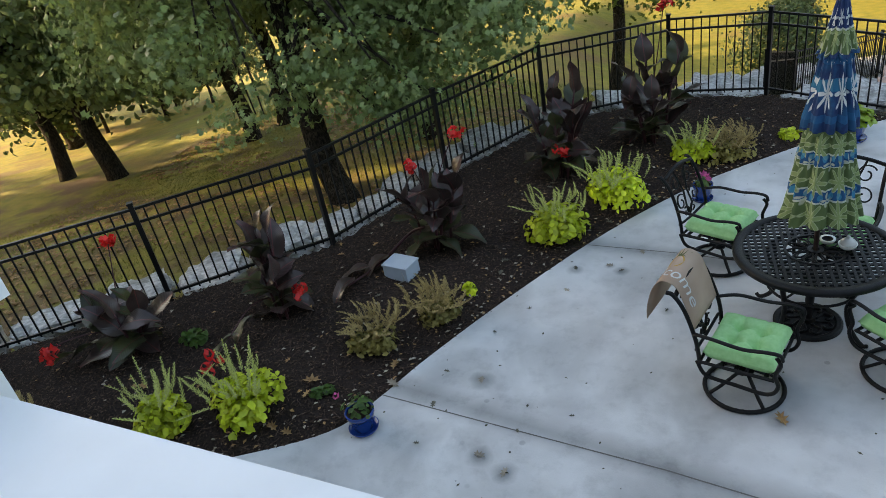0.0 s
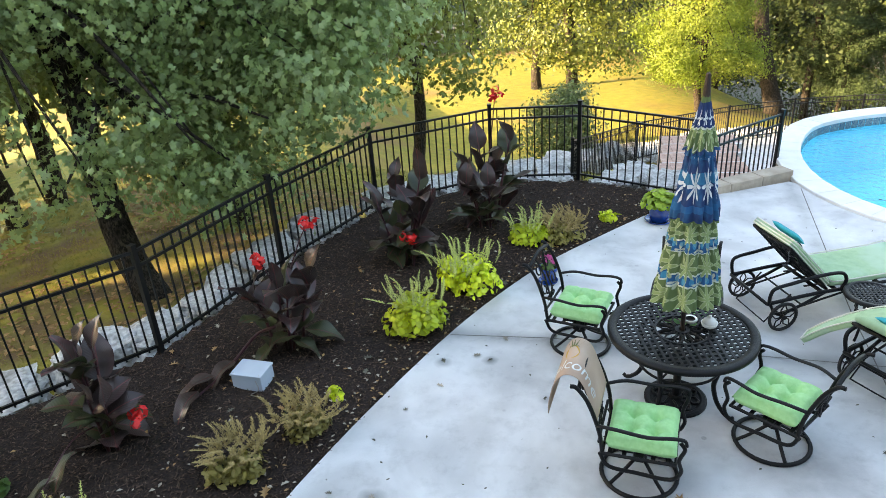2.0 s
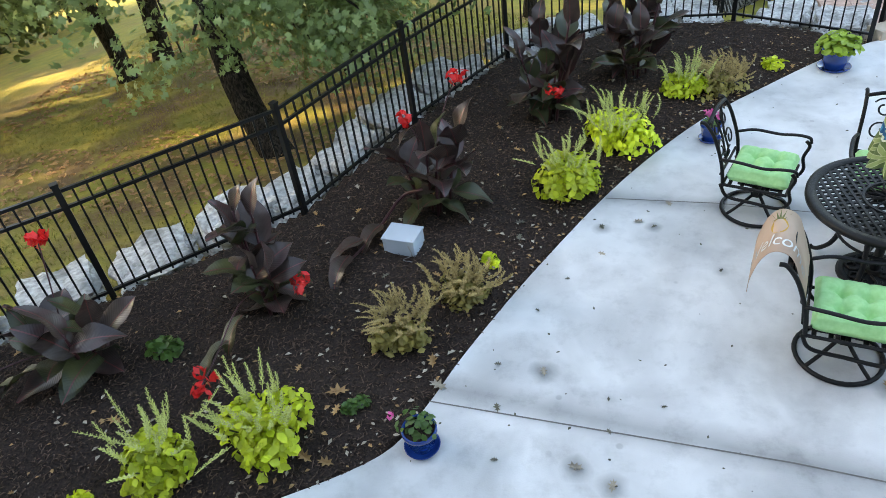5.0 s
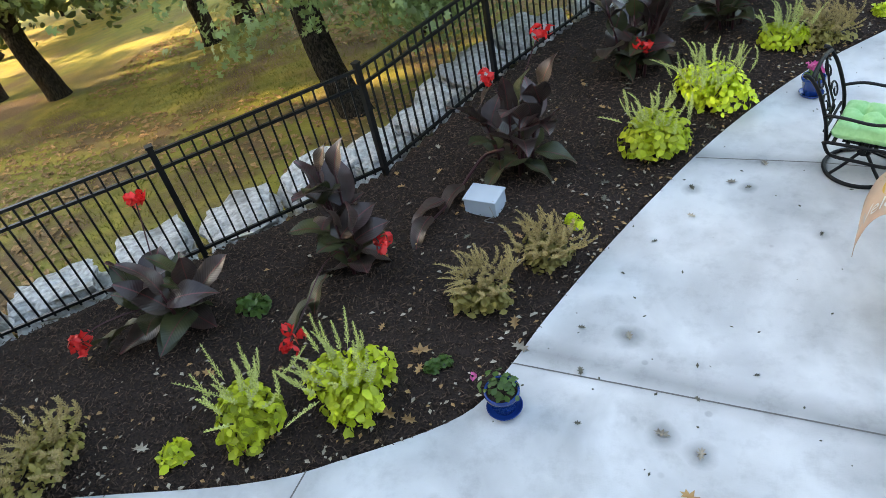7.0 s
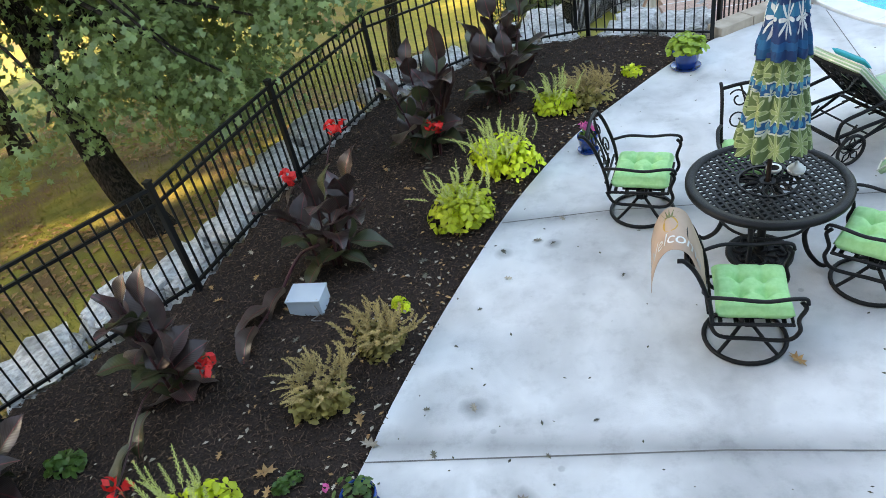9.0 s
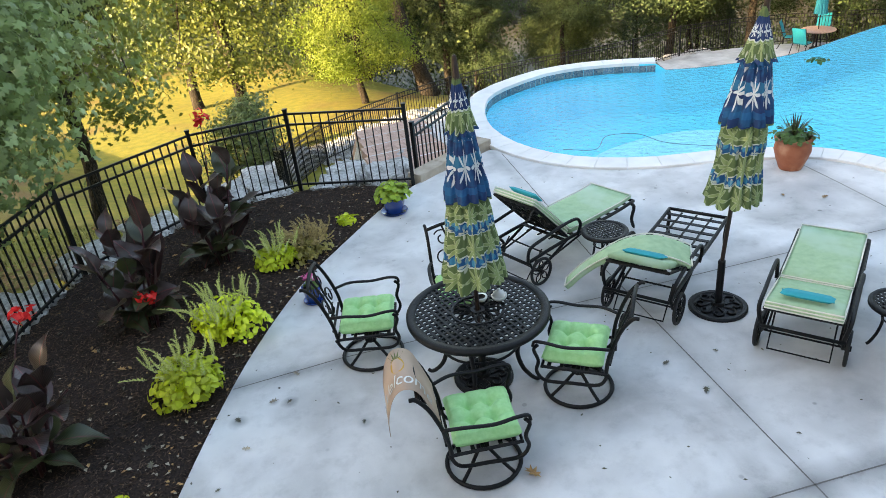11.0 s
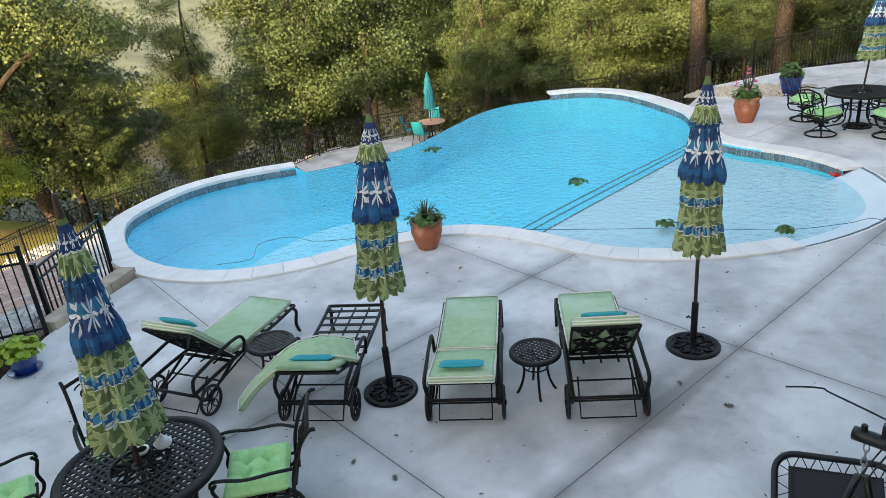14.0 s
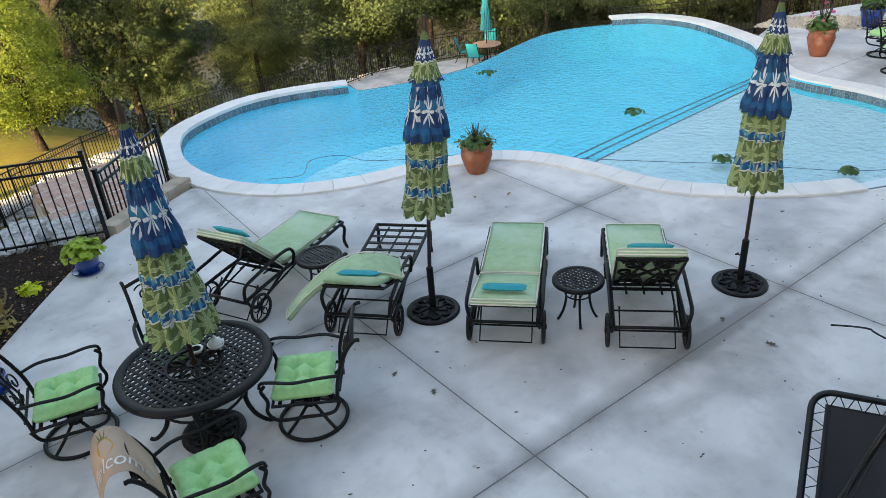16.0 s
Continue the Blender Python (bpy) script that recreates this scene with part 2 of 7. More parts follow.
class Soup:
    """Vertices and faces gathered for one mesh."""

    def __init__(self):
        self.v, self.f = [], []

    def add(self, verts, faces):
        n = len(self.v)
        self.v.extend(tuple(p) for p in verts)
        self.f.extend(tuple(i + n for i in f) for f in faces)
        return self

    def box(self, cx, cy, cz, sx, sy, sz, m=None):
        p = [Vector((cx + sx / 2 * i, cy + sy / 2 * j, cz + sz / 2 * k)) for i in (-1, 1) for j in (-1, 1) for k in (-1, 1)]
        if m is not None:
            p = [m @ q for q in p]
        return self.add(p, [(0, 1, 3, 2), (4, 6, 7, 5), (0, 4, 5, 1), (2, 3, 7, 6), (0, 2, 6, 4), (1, 5, 7, 3)])

    def tube(self, pts, r, n=8, closed=False, flat=1.0):
        """A round bar along points; r a radius or a list of radii."""
        P = [Vector(p) for p in pts]
        k = len(P)
        rad = r if isinstance(r, (list, tuple)) else [r] * k
        up, verts, faces = None, [], []
        for i in range(k):
            a, b = P[(i - 1) % k] if closed or i else P[0], P[(i + 1) % k] if closed or i < k - 1 else P[-1]
            d = (b - a).normalized()
            if up is None:
                up = d.orthogonal().normalized() if abs(d.z) > 0.95 else (Vector((0, 0, 1)) - d * d.z).normalized()
            else:
                up = (up - d * up.dot(d)).normalized()
            side = d.cross(up)
            for j in range(n):
                t = 2 * math.pi * j / n
                verts.append(P[i] + up * (math.cos(t) * rad[i] * flat) + side * (math.sin(t) * rad[i]))
        for i in range(k if closed else k - 1):
            for j in range(n):
                a, b = i * n + j, i * n + (j + 1) % n
                c, d = ((i + 1) % k) * n + (j + 1) % n, ((i + 1) % k) * n + j
                faces.append((a, b, c, d))
        if not closed:
            faces.append(tuple(range(n - 1, -1, -1)))
            faces.append(tuple(range((k - 1) * n, k * n)))
        return self.add(verts, faces)

    def lathe(self, profile, n=24, centre=(0, 0, 0)):
        c = Vector(centre)
        verts = [c + Vector((r * math.cos(2 * math.pi * j / n), r * math.sin(2 * math.pi * j / n), z)) for r, z in profile for j in range(n)]
        faces = [(i * n + j, i * n + (j + 1) % n, (i + 1) * n + (j + 1) % n, (i + 1) * n + j) for i in range(len(profile) - 1) for j in range(n)]
        return self.add(verts, faces)

    def put(self, name, mat, parent=None, label="", smooth=False):
        return mesh_object(name, self.v, self.f, mat, parent, label, smooth)


def ring(r, z, n=32, cx=0.0, cy=0.0):
    return [(cx + r * math.cos(2 * math.pi * i / n), cy + r * math.sin(2 * math.pi * i / n), z) for i in range(n)]


def spline(pts, per=6, closed=False):
    """Catmull-Rom through points of any dimension."""
    P = [np.array(p, float) for p in pts]
    k, out = len(P), []
    for i in range(k if closed else k - 1):
        a, b, c, d = (P[(i - 1) % k] if closed or i else 2 * P[0] - P[1]), P[i], P[(i + 1) % k], (P[(i + 2) % k] if closed or i < k - 2 else 2 * P[-1] - P[-2])
        for s in range(per):
            t = s / per
            out.append(0.5 * (2 * b + (c - a) * t + (2 * a - 5 * b + 4 * c - d) * t * t + (3 * b - a - 3 * c + d) * t ** 3))
    if not closed:
        out.append(P[-1])
    return [tuple(float(x) for x in p) for p in out]


def fill(name, outline, z, mat, parent=None, label="", holes=()):
    """A flat sheet inside an outline, with holes."""
    bm = bmesh.new()
    edges = []
    for loop in (outline, *holes):
        vs = [bm.verts.new((p[0], p[1], z)) for p in loop]
        edges += [bm.edges.new((vs[i], vs[(i + 1) % len(vs)])) for i in range(len(vs))]
    bmesh.ops.triangle_fill(bm, use_beauty=True, use_dissolve=False, edges=edges)
    for f in bm.faces:
        if f.normal.z < 0:
            f.normal_flip()
    return part(name, bm, mat, parent, label)


def inside(p, poly):
    x, y, c = p[0], p[1], False
    for i in range(len(poly)):
        (x1, y1), (x2, y2) = poly[i][:2], poly[i - 1][:2]
        if (y1 > y) != (y2 > y) and x < (x2 - x1) * (y - y1) / (y2 - y1) + x1:
            c = not c
    return c


def offset(loop, d):
    """A closed outline moved outward by d (counter-clockwise loops)."""
    out, n = [], len(loop)
    for i in range(n):
        a, b = Vector(loop[i - 1][:2]), Vector(loop[(i + 1) % n][:2])
        t = (b - a).normalized()
        out.append((loop[i][0] + t.y * d, loop[i][1] - t.x * d))
    return out


def concrete_with_stains_and_shade():
    """Adds blotches, small damp spots, rings round fallen leaves and painted shade round the furniture to the patio
    concrete.
    """
    m = M["concrete"]
    nt = m.node_tree
    L = nt.links.new
    p = nt.nodes["Principled BSDF"]
    src = p.inputs["Base Color"].links[0].from_socket
    co = nt.nodes.new("ShaderNodeTexCoord")

    def math_node(op, a, b=None):
        n = nt.nodes.new("ShaderNodeMath")
        n.operation = op
        n.use_clamp = op == "MAXIMUM"
        for k, v in ((0, a), (1, b)):
            if v is None:
                continue
            if isinstance(v, (int, float)):
                n.inputs[k].default_value = v
            else:
                L(v, n.inputs[k])
        return n.outputs[0]

    def ramp(v, a, b, c, d):
        r = nt.nodes.new("ShaderNodeMapRange")
        for k, x in zip(("From Min", "From Max", "To Min", "To Max"), (a, b, c, d)):
            r.inputs[k].default_value = x
        L(v, r.inputs["Value"])
        return r.outputs["Result"]

    wob = nt.nodes.new("ShaderNodeTexNoise")
    wob.inputs["Scale"].default_value, wob.inputs["Detail"].default_value = 9.0, 4.0
    L(co.outputs["Object"], wob.inputs["Vector"])
    dirt_and_shade = None
    # broad spots (r over 0.25): painted shade and slab staining under and beside furniture
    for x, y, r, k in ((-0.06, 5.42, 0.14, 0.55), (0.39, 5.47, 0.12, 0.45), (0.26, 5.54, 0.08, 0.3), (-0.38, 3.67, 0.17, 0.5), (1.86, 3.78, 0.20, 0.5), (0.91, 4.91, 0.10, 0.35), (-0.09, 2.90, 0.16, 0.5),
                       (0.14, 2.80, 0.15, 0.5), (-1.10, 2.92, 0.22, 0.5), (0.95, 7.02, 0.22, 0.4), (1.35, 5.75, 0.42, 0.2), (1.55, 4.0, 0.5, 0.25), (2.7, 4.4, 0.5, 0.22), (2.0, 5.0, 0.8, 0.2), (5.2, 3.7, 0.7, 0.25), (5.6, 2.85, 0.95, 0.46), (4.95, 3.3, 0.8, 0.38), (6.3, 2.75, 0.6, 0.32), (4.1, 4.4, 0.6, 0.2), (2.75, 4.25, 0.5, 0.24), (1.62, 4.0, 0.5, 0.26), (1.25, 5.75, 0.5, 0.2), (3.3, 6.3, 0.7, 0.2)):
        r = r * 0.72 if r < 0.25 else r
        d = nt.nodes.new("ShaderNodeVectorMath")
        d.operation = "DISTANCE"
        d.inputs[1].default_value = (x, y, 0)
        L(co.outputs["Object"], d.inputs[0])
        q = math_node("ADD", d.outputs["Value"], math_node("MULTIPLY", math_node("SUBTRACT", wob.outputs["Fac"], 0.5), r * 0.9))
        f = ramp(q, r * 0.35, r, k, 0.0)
        dirt_and_shade = f if dirt_and_shade is None else math_node("MAXIMUM", dirt_and_shade, f)
    # scattered round damp spots
    v = nt.nodes.new("ShaderNodeTexVoronoi")
    v.inputs["Scale"].default_value = 5.0
    L(co.outputs["Object"], v.inputs["Vector"])
    n = nt.nodes.new("ShaderNodeTexNoise")
    n.inputs["Scale"].default_value, n.inputs["Detail"].default_value = 0.55, 2.0
    L(co.outputs["Object"], n.inputs["Vector"])
    spot = math_node("MULTIPLY", ramp(v.outputs["Distance"], 0.09, 0.14, 0.45, 0.0), ramp(n.outputs["Fac"], 0.50, 0.60, 0.0, 1.0))
    w = nt.nodes.new("ShaderNodeSeparateColor")
    L(v.outputs["Color"], w.inputs[0])
    spot = math_node("MULTIPLY", spot, ramp(w.outputs[0], 0.55, 0.6, 0.0, 1.0))
    dirt_and_shade = math_node("MAXIMUM", dirt_and_shade, spot)
    # broad trowel clouds
    c = nt.nodes.new("ShaderNodeTexNoise")
    c.inputs["Scale"].default_value, c.inputs["Detail"].default_value, c.inputs["Distortion"].default_value = 1.1, 7.0, 0.6
    L(co.outputs["Object"], c.inputs["Vector"])
    dirt_and_shade = math_node("ADD", dirt_and_shade, ramp(c.outputs["Fac"], 0.40, 0.72, 0.0, 0.62))
    # damp grime drawn along the control joints
    for (x1, y1), (x2, y2), k in (((3.96, 6.4), (3.53, 2.83), 0.30), ((1.2, 3.12), (3.53, 2.83), 0.14), ((3.53, 2.83), (6.97, 2.37), 0.42), ((4.0, 5.5), (7.32, 5.13), 0.30), ((7.32, 5.13), (6.97, 2.37), 0.35), ((0.0, 5.9), (4.0, 5.5), 0.2)):
        l = math.hypot(x2 - x1, y2 - y1)
        nx, ny = -(y2 - y1) / l, (x2 - x1) / l
        d = nt.nodes.new("ShaderNodeVectorMath")
        d.operation = "DOT_PRODUCT"
        d.inputs[1].default_value = (nx, ny, 0)
        L(co.outputs["Object"], d.inputs[0])
        off = math_node("ABSOLUTE", math_node("SUBTRACT", d.outputs["Value"], nx * x1 + ny * y1))
        off = math_node("ADD", off, math_node("MULTIPLY", math_node("SUBTRACT", c.outputs["Fac"], 0.5), 0.28))
        dirt_and_shade = math_node("ADD", dirt_and_shade, ramp(off, 0.0, 0.17, k, 0.0))
    g = nt.nodes.new("ShaderNodeTexNoise")
    g.inputs["Scale"].default_value, g.inputs["Detail"].default_value, g.inputs["Roughness"].default_value = 4.5, 10.0, 0.7
    L(co.outputs["Object"], g.inputs["Vector"])
    dirt_and_shade = math_node("ADD", dirt_and_shade, ramp(g.outputs["Fac"], 0.50, 0.74, 0.0, 0.28))
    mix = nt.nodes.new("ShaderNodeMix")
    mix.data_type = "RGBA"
    L(dirt_and_shade, mix.inputs[0])
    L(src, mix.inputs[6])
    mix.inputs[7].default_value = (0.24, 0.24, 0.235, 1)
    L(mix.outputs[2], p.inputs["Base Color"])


concrete_with_stains_and_shade()


# ---- plan ----
FENCE = [(-9.6, -1.5), (-8.2, 0.0), (-6.9, 1.35), (-5.55, 2.68), (-4.19, 4.0), (-2.9, 5.35), (-2.26, 7.2), (-1.45, 8.93), (0.11, 9.97), (1.41, 10.0), (2.93, 9.45)]
BED_EDGE = spline([(-12, -1.2), (-7, 0.35), (-4.5, 1.45), (-2.69, 2.01), (-2.02, 2.35), (-1.37, 2.81), (-1.16, 3.25), (-0.98, 3.8), (-0.61, 4.73),
                   (-0.07, 5.9), (0.42, 6.76), (0.96, 7.53), (1.6, 8.22), (2.29, 8.91), (2.85, 9.35)], 6)
WATER = spline([(5.08, 11.67), (4.87, 10.89), (4.87, 10.03), (5.12, 9.27), (5.55, 8.72), (6.23, 8.27), (7.0, 8.0), (7.8, 7.56), (8.2, 7.21), (8.45, 6.73),
                (8.57, 6.19), (8.6, 5.62), (8.58, 4.95), (8.73, 4.34), (9.15, 3.66), (9.7, 3.07), (10.3, 2.66), (10.95, 2.36), (11.5, 2.22), (12.0, 2.2),
                (12.5, 2.36), (13.1, 2.72), (13.6, 3.23), (13.95, 4.01), (14.1, 4.96), (14.5, 5.7), (15.4, 6.35), (16.4, 7.0), (17.1, 7.9), (17.75, 8.9),
                (18.05, 9.7), (18.0, 10.6), (17.42, 11.3), (16.43, 12.0), (15.35, 12.18), (13.88, 11.95), (12.5, 11.67), (11.53, 11.67), (10.15, 12.05),
                (9.3, 12.5), (8.77, 12.86), (8.02, 13.2), (7.17, 13.3), (6.11, 12.95), (5.51, 12.49)], 4, True)
COPE = offset(WATER, 0.38)
WATER_Z = -0.13
LOW_FENCE = [(1.35, 10.9), (1.7, 15.9), (3.6, 20.4), (6.8, 23.2), (9.0, 23.9), (11.2, 24.15), (13.9, 24.0), (16.7, 23.9), (19.3, 24.4), (21.4, 24.0), (23.4, 23.1), (26.4, 20.9), (28.6, 17.5), (29.2, 13.5)]


def polyline_distance(x, y, line):
    best = 1e9
    for (x1, y1), (x2, y2) in zip(line, line[1:]):
        dx, dy = x2 - x1, y2 - y1
        t = max(0.0, min(1.0, ((x - x1) * dx + (y - y1) * dy) / (dx * dx + dy * dy)))
        best = min(best, math.hypot(x - x1 - t * dx, y - y1 - t * dy))
    return best


UPPER = FENCE + [(4.4, 9.6), (4.6, 8), (7, 6), (9, 2), (12, 1), (15, 4), (17.5, 6), (22, 8), (30, 6), (30, -40), (-25, -40), (-13, -3)]
LOW_IN = [(2.9, 9.6)] + LOW_FENCE + [(24, 9), (20, 6), (9, 6)]


def smooth(t):
    t = max(0.0, min(1.0, t))
    return t * t * (3 - 2 * t)


def ground_z(x, y):
    """Height of the land: level with the terrace, falling to the lower lawn and then into the wooded valley."""
    if inside((x, y), UPPER):
        return -0.4
    d = polyline_distance(x, y, UPPER + UPPER[:1])
    if inside((x, y), LOW_IN):
        if x > 4.3 or y > 20:
            return -3.85
        return max(-3.85, -0.45 - 0.32 * max(0.0, y - 9.9))
    steep = 0.15 + 0.13 * smooth((x + 7) / 6)
    z = max(-0.42 - steep * d, -3.5 - 0.04 * d)
    if x > 5:
        z -= smooth((x - 5) / 12) * min(polyline_distance(x, y, LOW_FENCE), 70) * 0.24
    r = math.hypot(x, y)
    z -= min(max(0.0, r - 50), 230) * 0.10
    z += max(0.0, min(r - 330, 500)) * 0.085
    return z + noise.noise(Vector((x * 0.12, y * 0.12, 0))) * 0.22 * min(1, d / 6)


# ---- ground ----
def build_ground():
    xs = sorted(set([round(v, 2) for v in np.concatenate([np.arange(-30, 42, 0.8), np.geomspace(43, 3500, 26), -np.geomspace(31, 3500, 26)])]))
    ys = sorted(set([round(v, 2) for v in np.concatenate([np.arange(-12, 48, 0.8), np.geomspace(49, 3500, 26), -np.geomspace(13, 3500, 20)])]))
    verts = [(x, y, ground_z(x, y)) for y in ys for x in xs]
    n = len(xs)
    faces = [(j * n + i, j * n + i + 1, (j + 1) * n + i + 1, (j + 1) * n + i) for j in range(len(ys) - 1) for i in range(n - 1)]
    m = material("lawn", (0.175, 0.175, 0.019), 0.9, color2=(0.30, 0.25, 0.031), scale=3.0, detail=10, color3=(0.21, 0.130, 0.040), scale3=0.30, bump=1.0, bump_scale=18)
    nt = m.node_tree
    p = nt.nodes["Principled BSDF"]
    src = p.inputs["Base Color"].links[0].from_socket
    co, sep, n2 = nt.nodes.new("ShaderNodeTexCoord"), nt.nodes.new("ShaderNodeSeparateXYZ"), nt.nodes.new("ShaderNodeTexNoise")
    n2.inputs["Scale"].default_value = 0.15
    nt.links.new(co.outputs["Object"], sep.inputs[0])
    nt.links.new(co.outputs["Object"], n2.inputs["Vector"])
    # dry leaf litter under the oaks near the fence
    n3, r3, r4, mm = nt.nodes.new("ShaderNodeTexNoise"), nt.nodes.new("ShaderNodeMapRange"), nt.nodes.new("ShaderNodeMapRange"), nt.nodes.new("ShaderNodeMath")
    n3.inputs["Scale"].default_value, n3.inputs["Detail"].default_value = 0.8, 8.0
    nt.links.new(co.outputs["Object"], n3.inputs["Vector"])
    r3.inputs["From Min"].default_value, r3.inputs["From Max"].default_value = 18.0, 11.0
    r4.inputs["From Min"].default_value, r4.inputs["From Max"].default_value = 0.46, 0.62
    nt.links.new(sep.outputs["Y"], r3.inputs["Value"])
    nt.links.new(n3.outputs["Fac"], r4.inputs["Value"])
    mm.operation = "MULTIPLY"
    nt.links.new(r3.outputs["Result"], mm.inputs[0])
    nt.links.new(r4.outputs["Result"], mm.inputs[1])
    litter = nt.nodes.new("ShaderNodeMix")
    litter.data_type = "RGBA"
    nt.links.new(mm.outputs[0], litter.inputs[0])
    nt.links.new(src, litter.inputs[6])
    litter.inputs[7].default_value = (0.145, 0.088, 0.036, 1)
    src = litter.outputs[2]
    # wood floor past the lawn: dark litter colour that also holds tree shade
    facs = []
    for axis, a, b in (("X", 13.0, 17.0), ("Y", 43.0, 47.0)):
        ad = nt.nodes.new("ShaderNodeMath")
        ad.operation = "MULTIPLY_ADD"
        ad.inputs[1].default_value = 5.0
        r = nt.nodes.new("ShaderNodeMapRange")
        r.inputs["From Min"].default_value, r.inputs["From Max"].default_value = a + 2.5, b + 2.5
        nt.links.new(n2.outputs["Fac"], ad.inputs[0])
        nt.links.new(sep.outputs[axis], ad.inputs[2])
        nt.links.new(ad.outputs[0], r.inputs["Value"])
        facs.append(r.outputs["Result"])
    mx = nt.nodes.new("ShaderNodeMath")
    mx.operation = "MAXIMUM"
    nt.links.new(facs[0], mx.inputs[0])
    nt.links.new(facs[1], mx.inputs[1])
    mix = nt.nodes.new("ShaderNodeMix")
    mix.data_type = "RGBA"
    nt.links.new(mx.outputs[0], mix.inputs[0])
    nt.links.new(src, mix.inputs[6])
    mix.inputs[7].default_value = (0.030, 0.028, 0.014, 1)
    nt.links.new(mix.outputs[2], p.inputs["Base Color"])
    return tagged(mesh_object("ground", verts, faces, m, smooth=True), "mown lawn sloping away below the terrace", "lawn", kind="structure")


build_ground()

# patio slab with recessed joints
def build_patio():
    out = [p for p in BED_EDGE] + [(2.95, 9.42), (4.42, 10.05)]
    i0 = min(range(len(COPE)), key=lambda i: math.hypot(COPE[i][0] - 4.5, COPE[i][1] - 10.05))
    i1 = min(range(len(COPE)), key=lambda i: math.hypot(COPE[i][0] - 17.2, COPE[i][1] - 7.2))
    shore = COPE[i0:i1 + 1] if i0 < i1 else COPE[i0:] + COPE[:i1 + 1]
    outline = out + shore + [(19.5, 7.6), (22.5, 6.2), (26, 3), (28, -6), (-12, -6)]
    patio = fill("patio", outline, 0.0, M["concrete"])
    tagged(patio, "pale broom-finished concrete pool patio with stains and painted furniture shade", "patio", kind="structure")
    # slab edge
    n = len(out)
    mesh_object("slab_edge", [(x, y, 0) for x, y in out] + [(x, y, -0.45) for x, y in out], [(i, i + 1, n + i + 1, n + i) for i in range(n - 1)], M["concrete"], patio)
    for line in ([(4.50, 9.78), (3.96, 6.4), (3.53, 2.83), (3.0, -1.2)], [(-1.15, 3.3), (1.2, 3.12), (3.53, 2.83), (6.97, 2.37), (10.35, 1.92)],
                 [(-0.05, 5.9), (0.95, 5.87), (4.0, 5.5), (7.32, 5.13), (8.32, 4.99)], [(7.62, 7.2), (7.50, 6.29), (7.32, 5.13), (6.97, 2.37), (6.5, -1.5)],
                 [(10.35, 1.92), (14, 1.4), (20, 0.5)], [(14.75, 5.0), (18.2, 4.4), (24, 3.5)], [(10.35, 1.92), (9.9, -2)], [(-2.27, 2.2), (-2.5, -1)]):
        s = Soup()
        for (x1, y1), (x2, y2) in zip(line, line[1:]):
            d = Vector((x2 - x1, y2 - y1)).normalized()
            q = Vector((-d.y, d.x)) * 0.006
            s.add([(x1 + q.x, y1 + q.y, 0.0025), (x1 - q.x, y1 - q.y, 0.0025), (x2 - q.x, y2 - q.y, 0.0025), (x2 + q.x, y2 + q.y, 0.0025)], [(0, 1, 2, 3)])
        s.put("control_joint", M["joint"], patio)
    return patio


patio = build_patio()


# planting bed: a gently mounded sheet
def bed_z(x, y):
    e = polyline_distance(x, y, BED_EDGE)
    return -0.012 + 0.10 * smooth(e / 0.9) + noise.noise(Vector((x * 3, y * 3, 2))) * 0.02 * smooth(e / 0.3)


def build_bed():
    poly = BED_EDGE + [(2.95, 9.45)] + FENCE[::-1][1:] + [(-12, -3)]
    s, step = Soup(), 0.08
    idx, faces = {}, []
    xs, ys = np.arange(-7.6, 3.0, step), np.arange(0.2, 10.1, step)
    ok = {}
    for i, x in enumerate(xs):
        for j, y in enumerate(ys):
            if inside((x, y), poly) or polyline_distance(x, y, BED_EDGE) < step * 1.1 or polyline_distance(x, y, FENCE) < 0.2:
                idx[i, j] = len(s.v)
                e = polyline_distance(x, y, BED_EDGE)
                drop = 0.0 if inside((x, y), poly) else -0.1
                s.v.append((x, y, bed_z(x, y) + drop + random.uniform(-0.008, 0.008)))
    for (i, j) in idx:
        if (i + 1, j) in idx and (i, j + 1) in idx and (i + 1, j + 1) in idx:
            s.f.append((idx[i, j], idx[i + 1, j], idx[i + 1, j + 1], idx[i, j + 1]))
    return tagged(s.put("mulch_bed", M["mulch"]), "planting bed of black bark mulch", "mulch bed", kind="structure"), poly


bed, BED_POLY = build_bed()


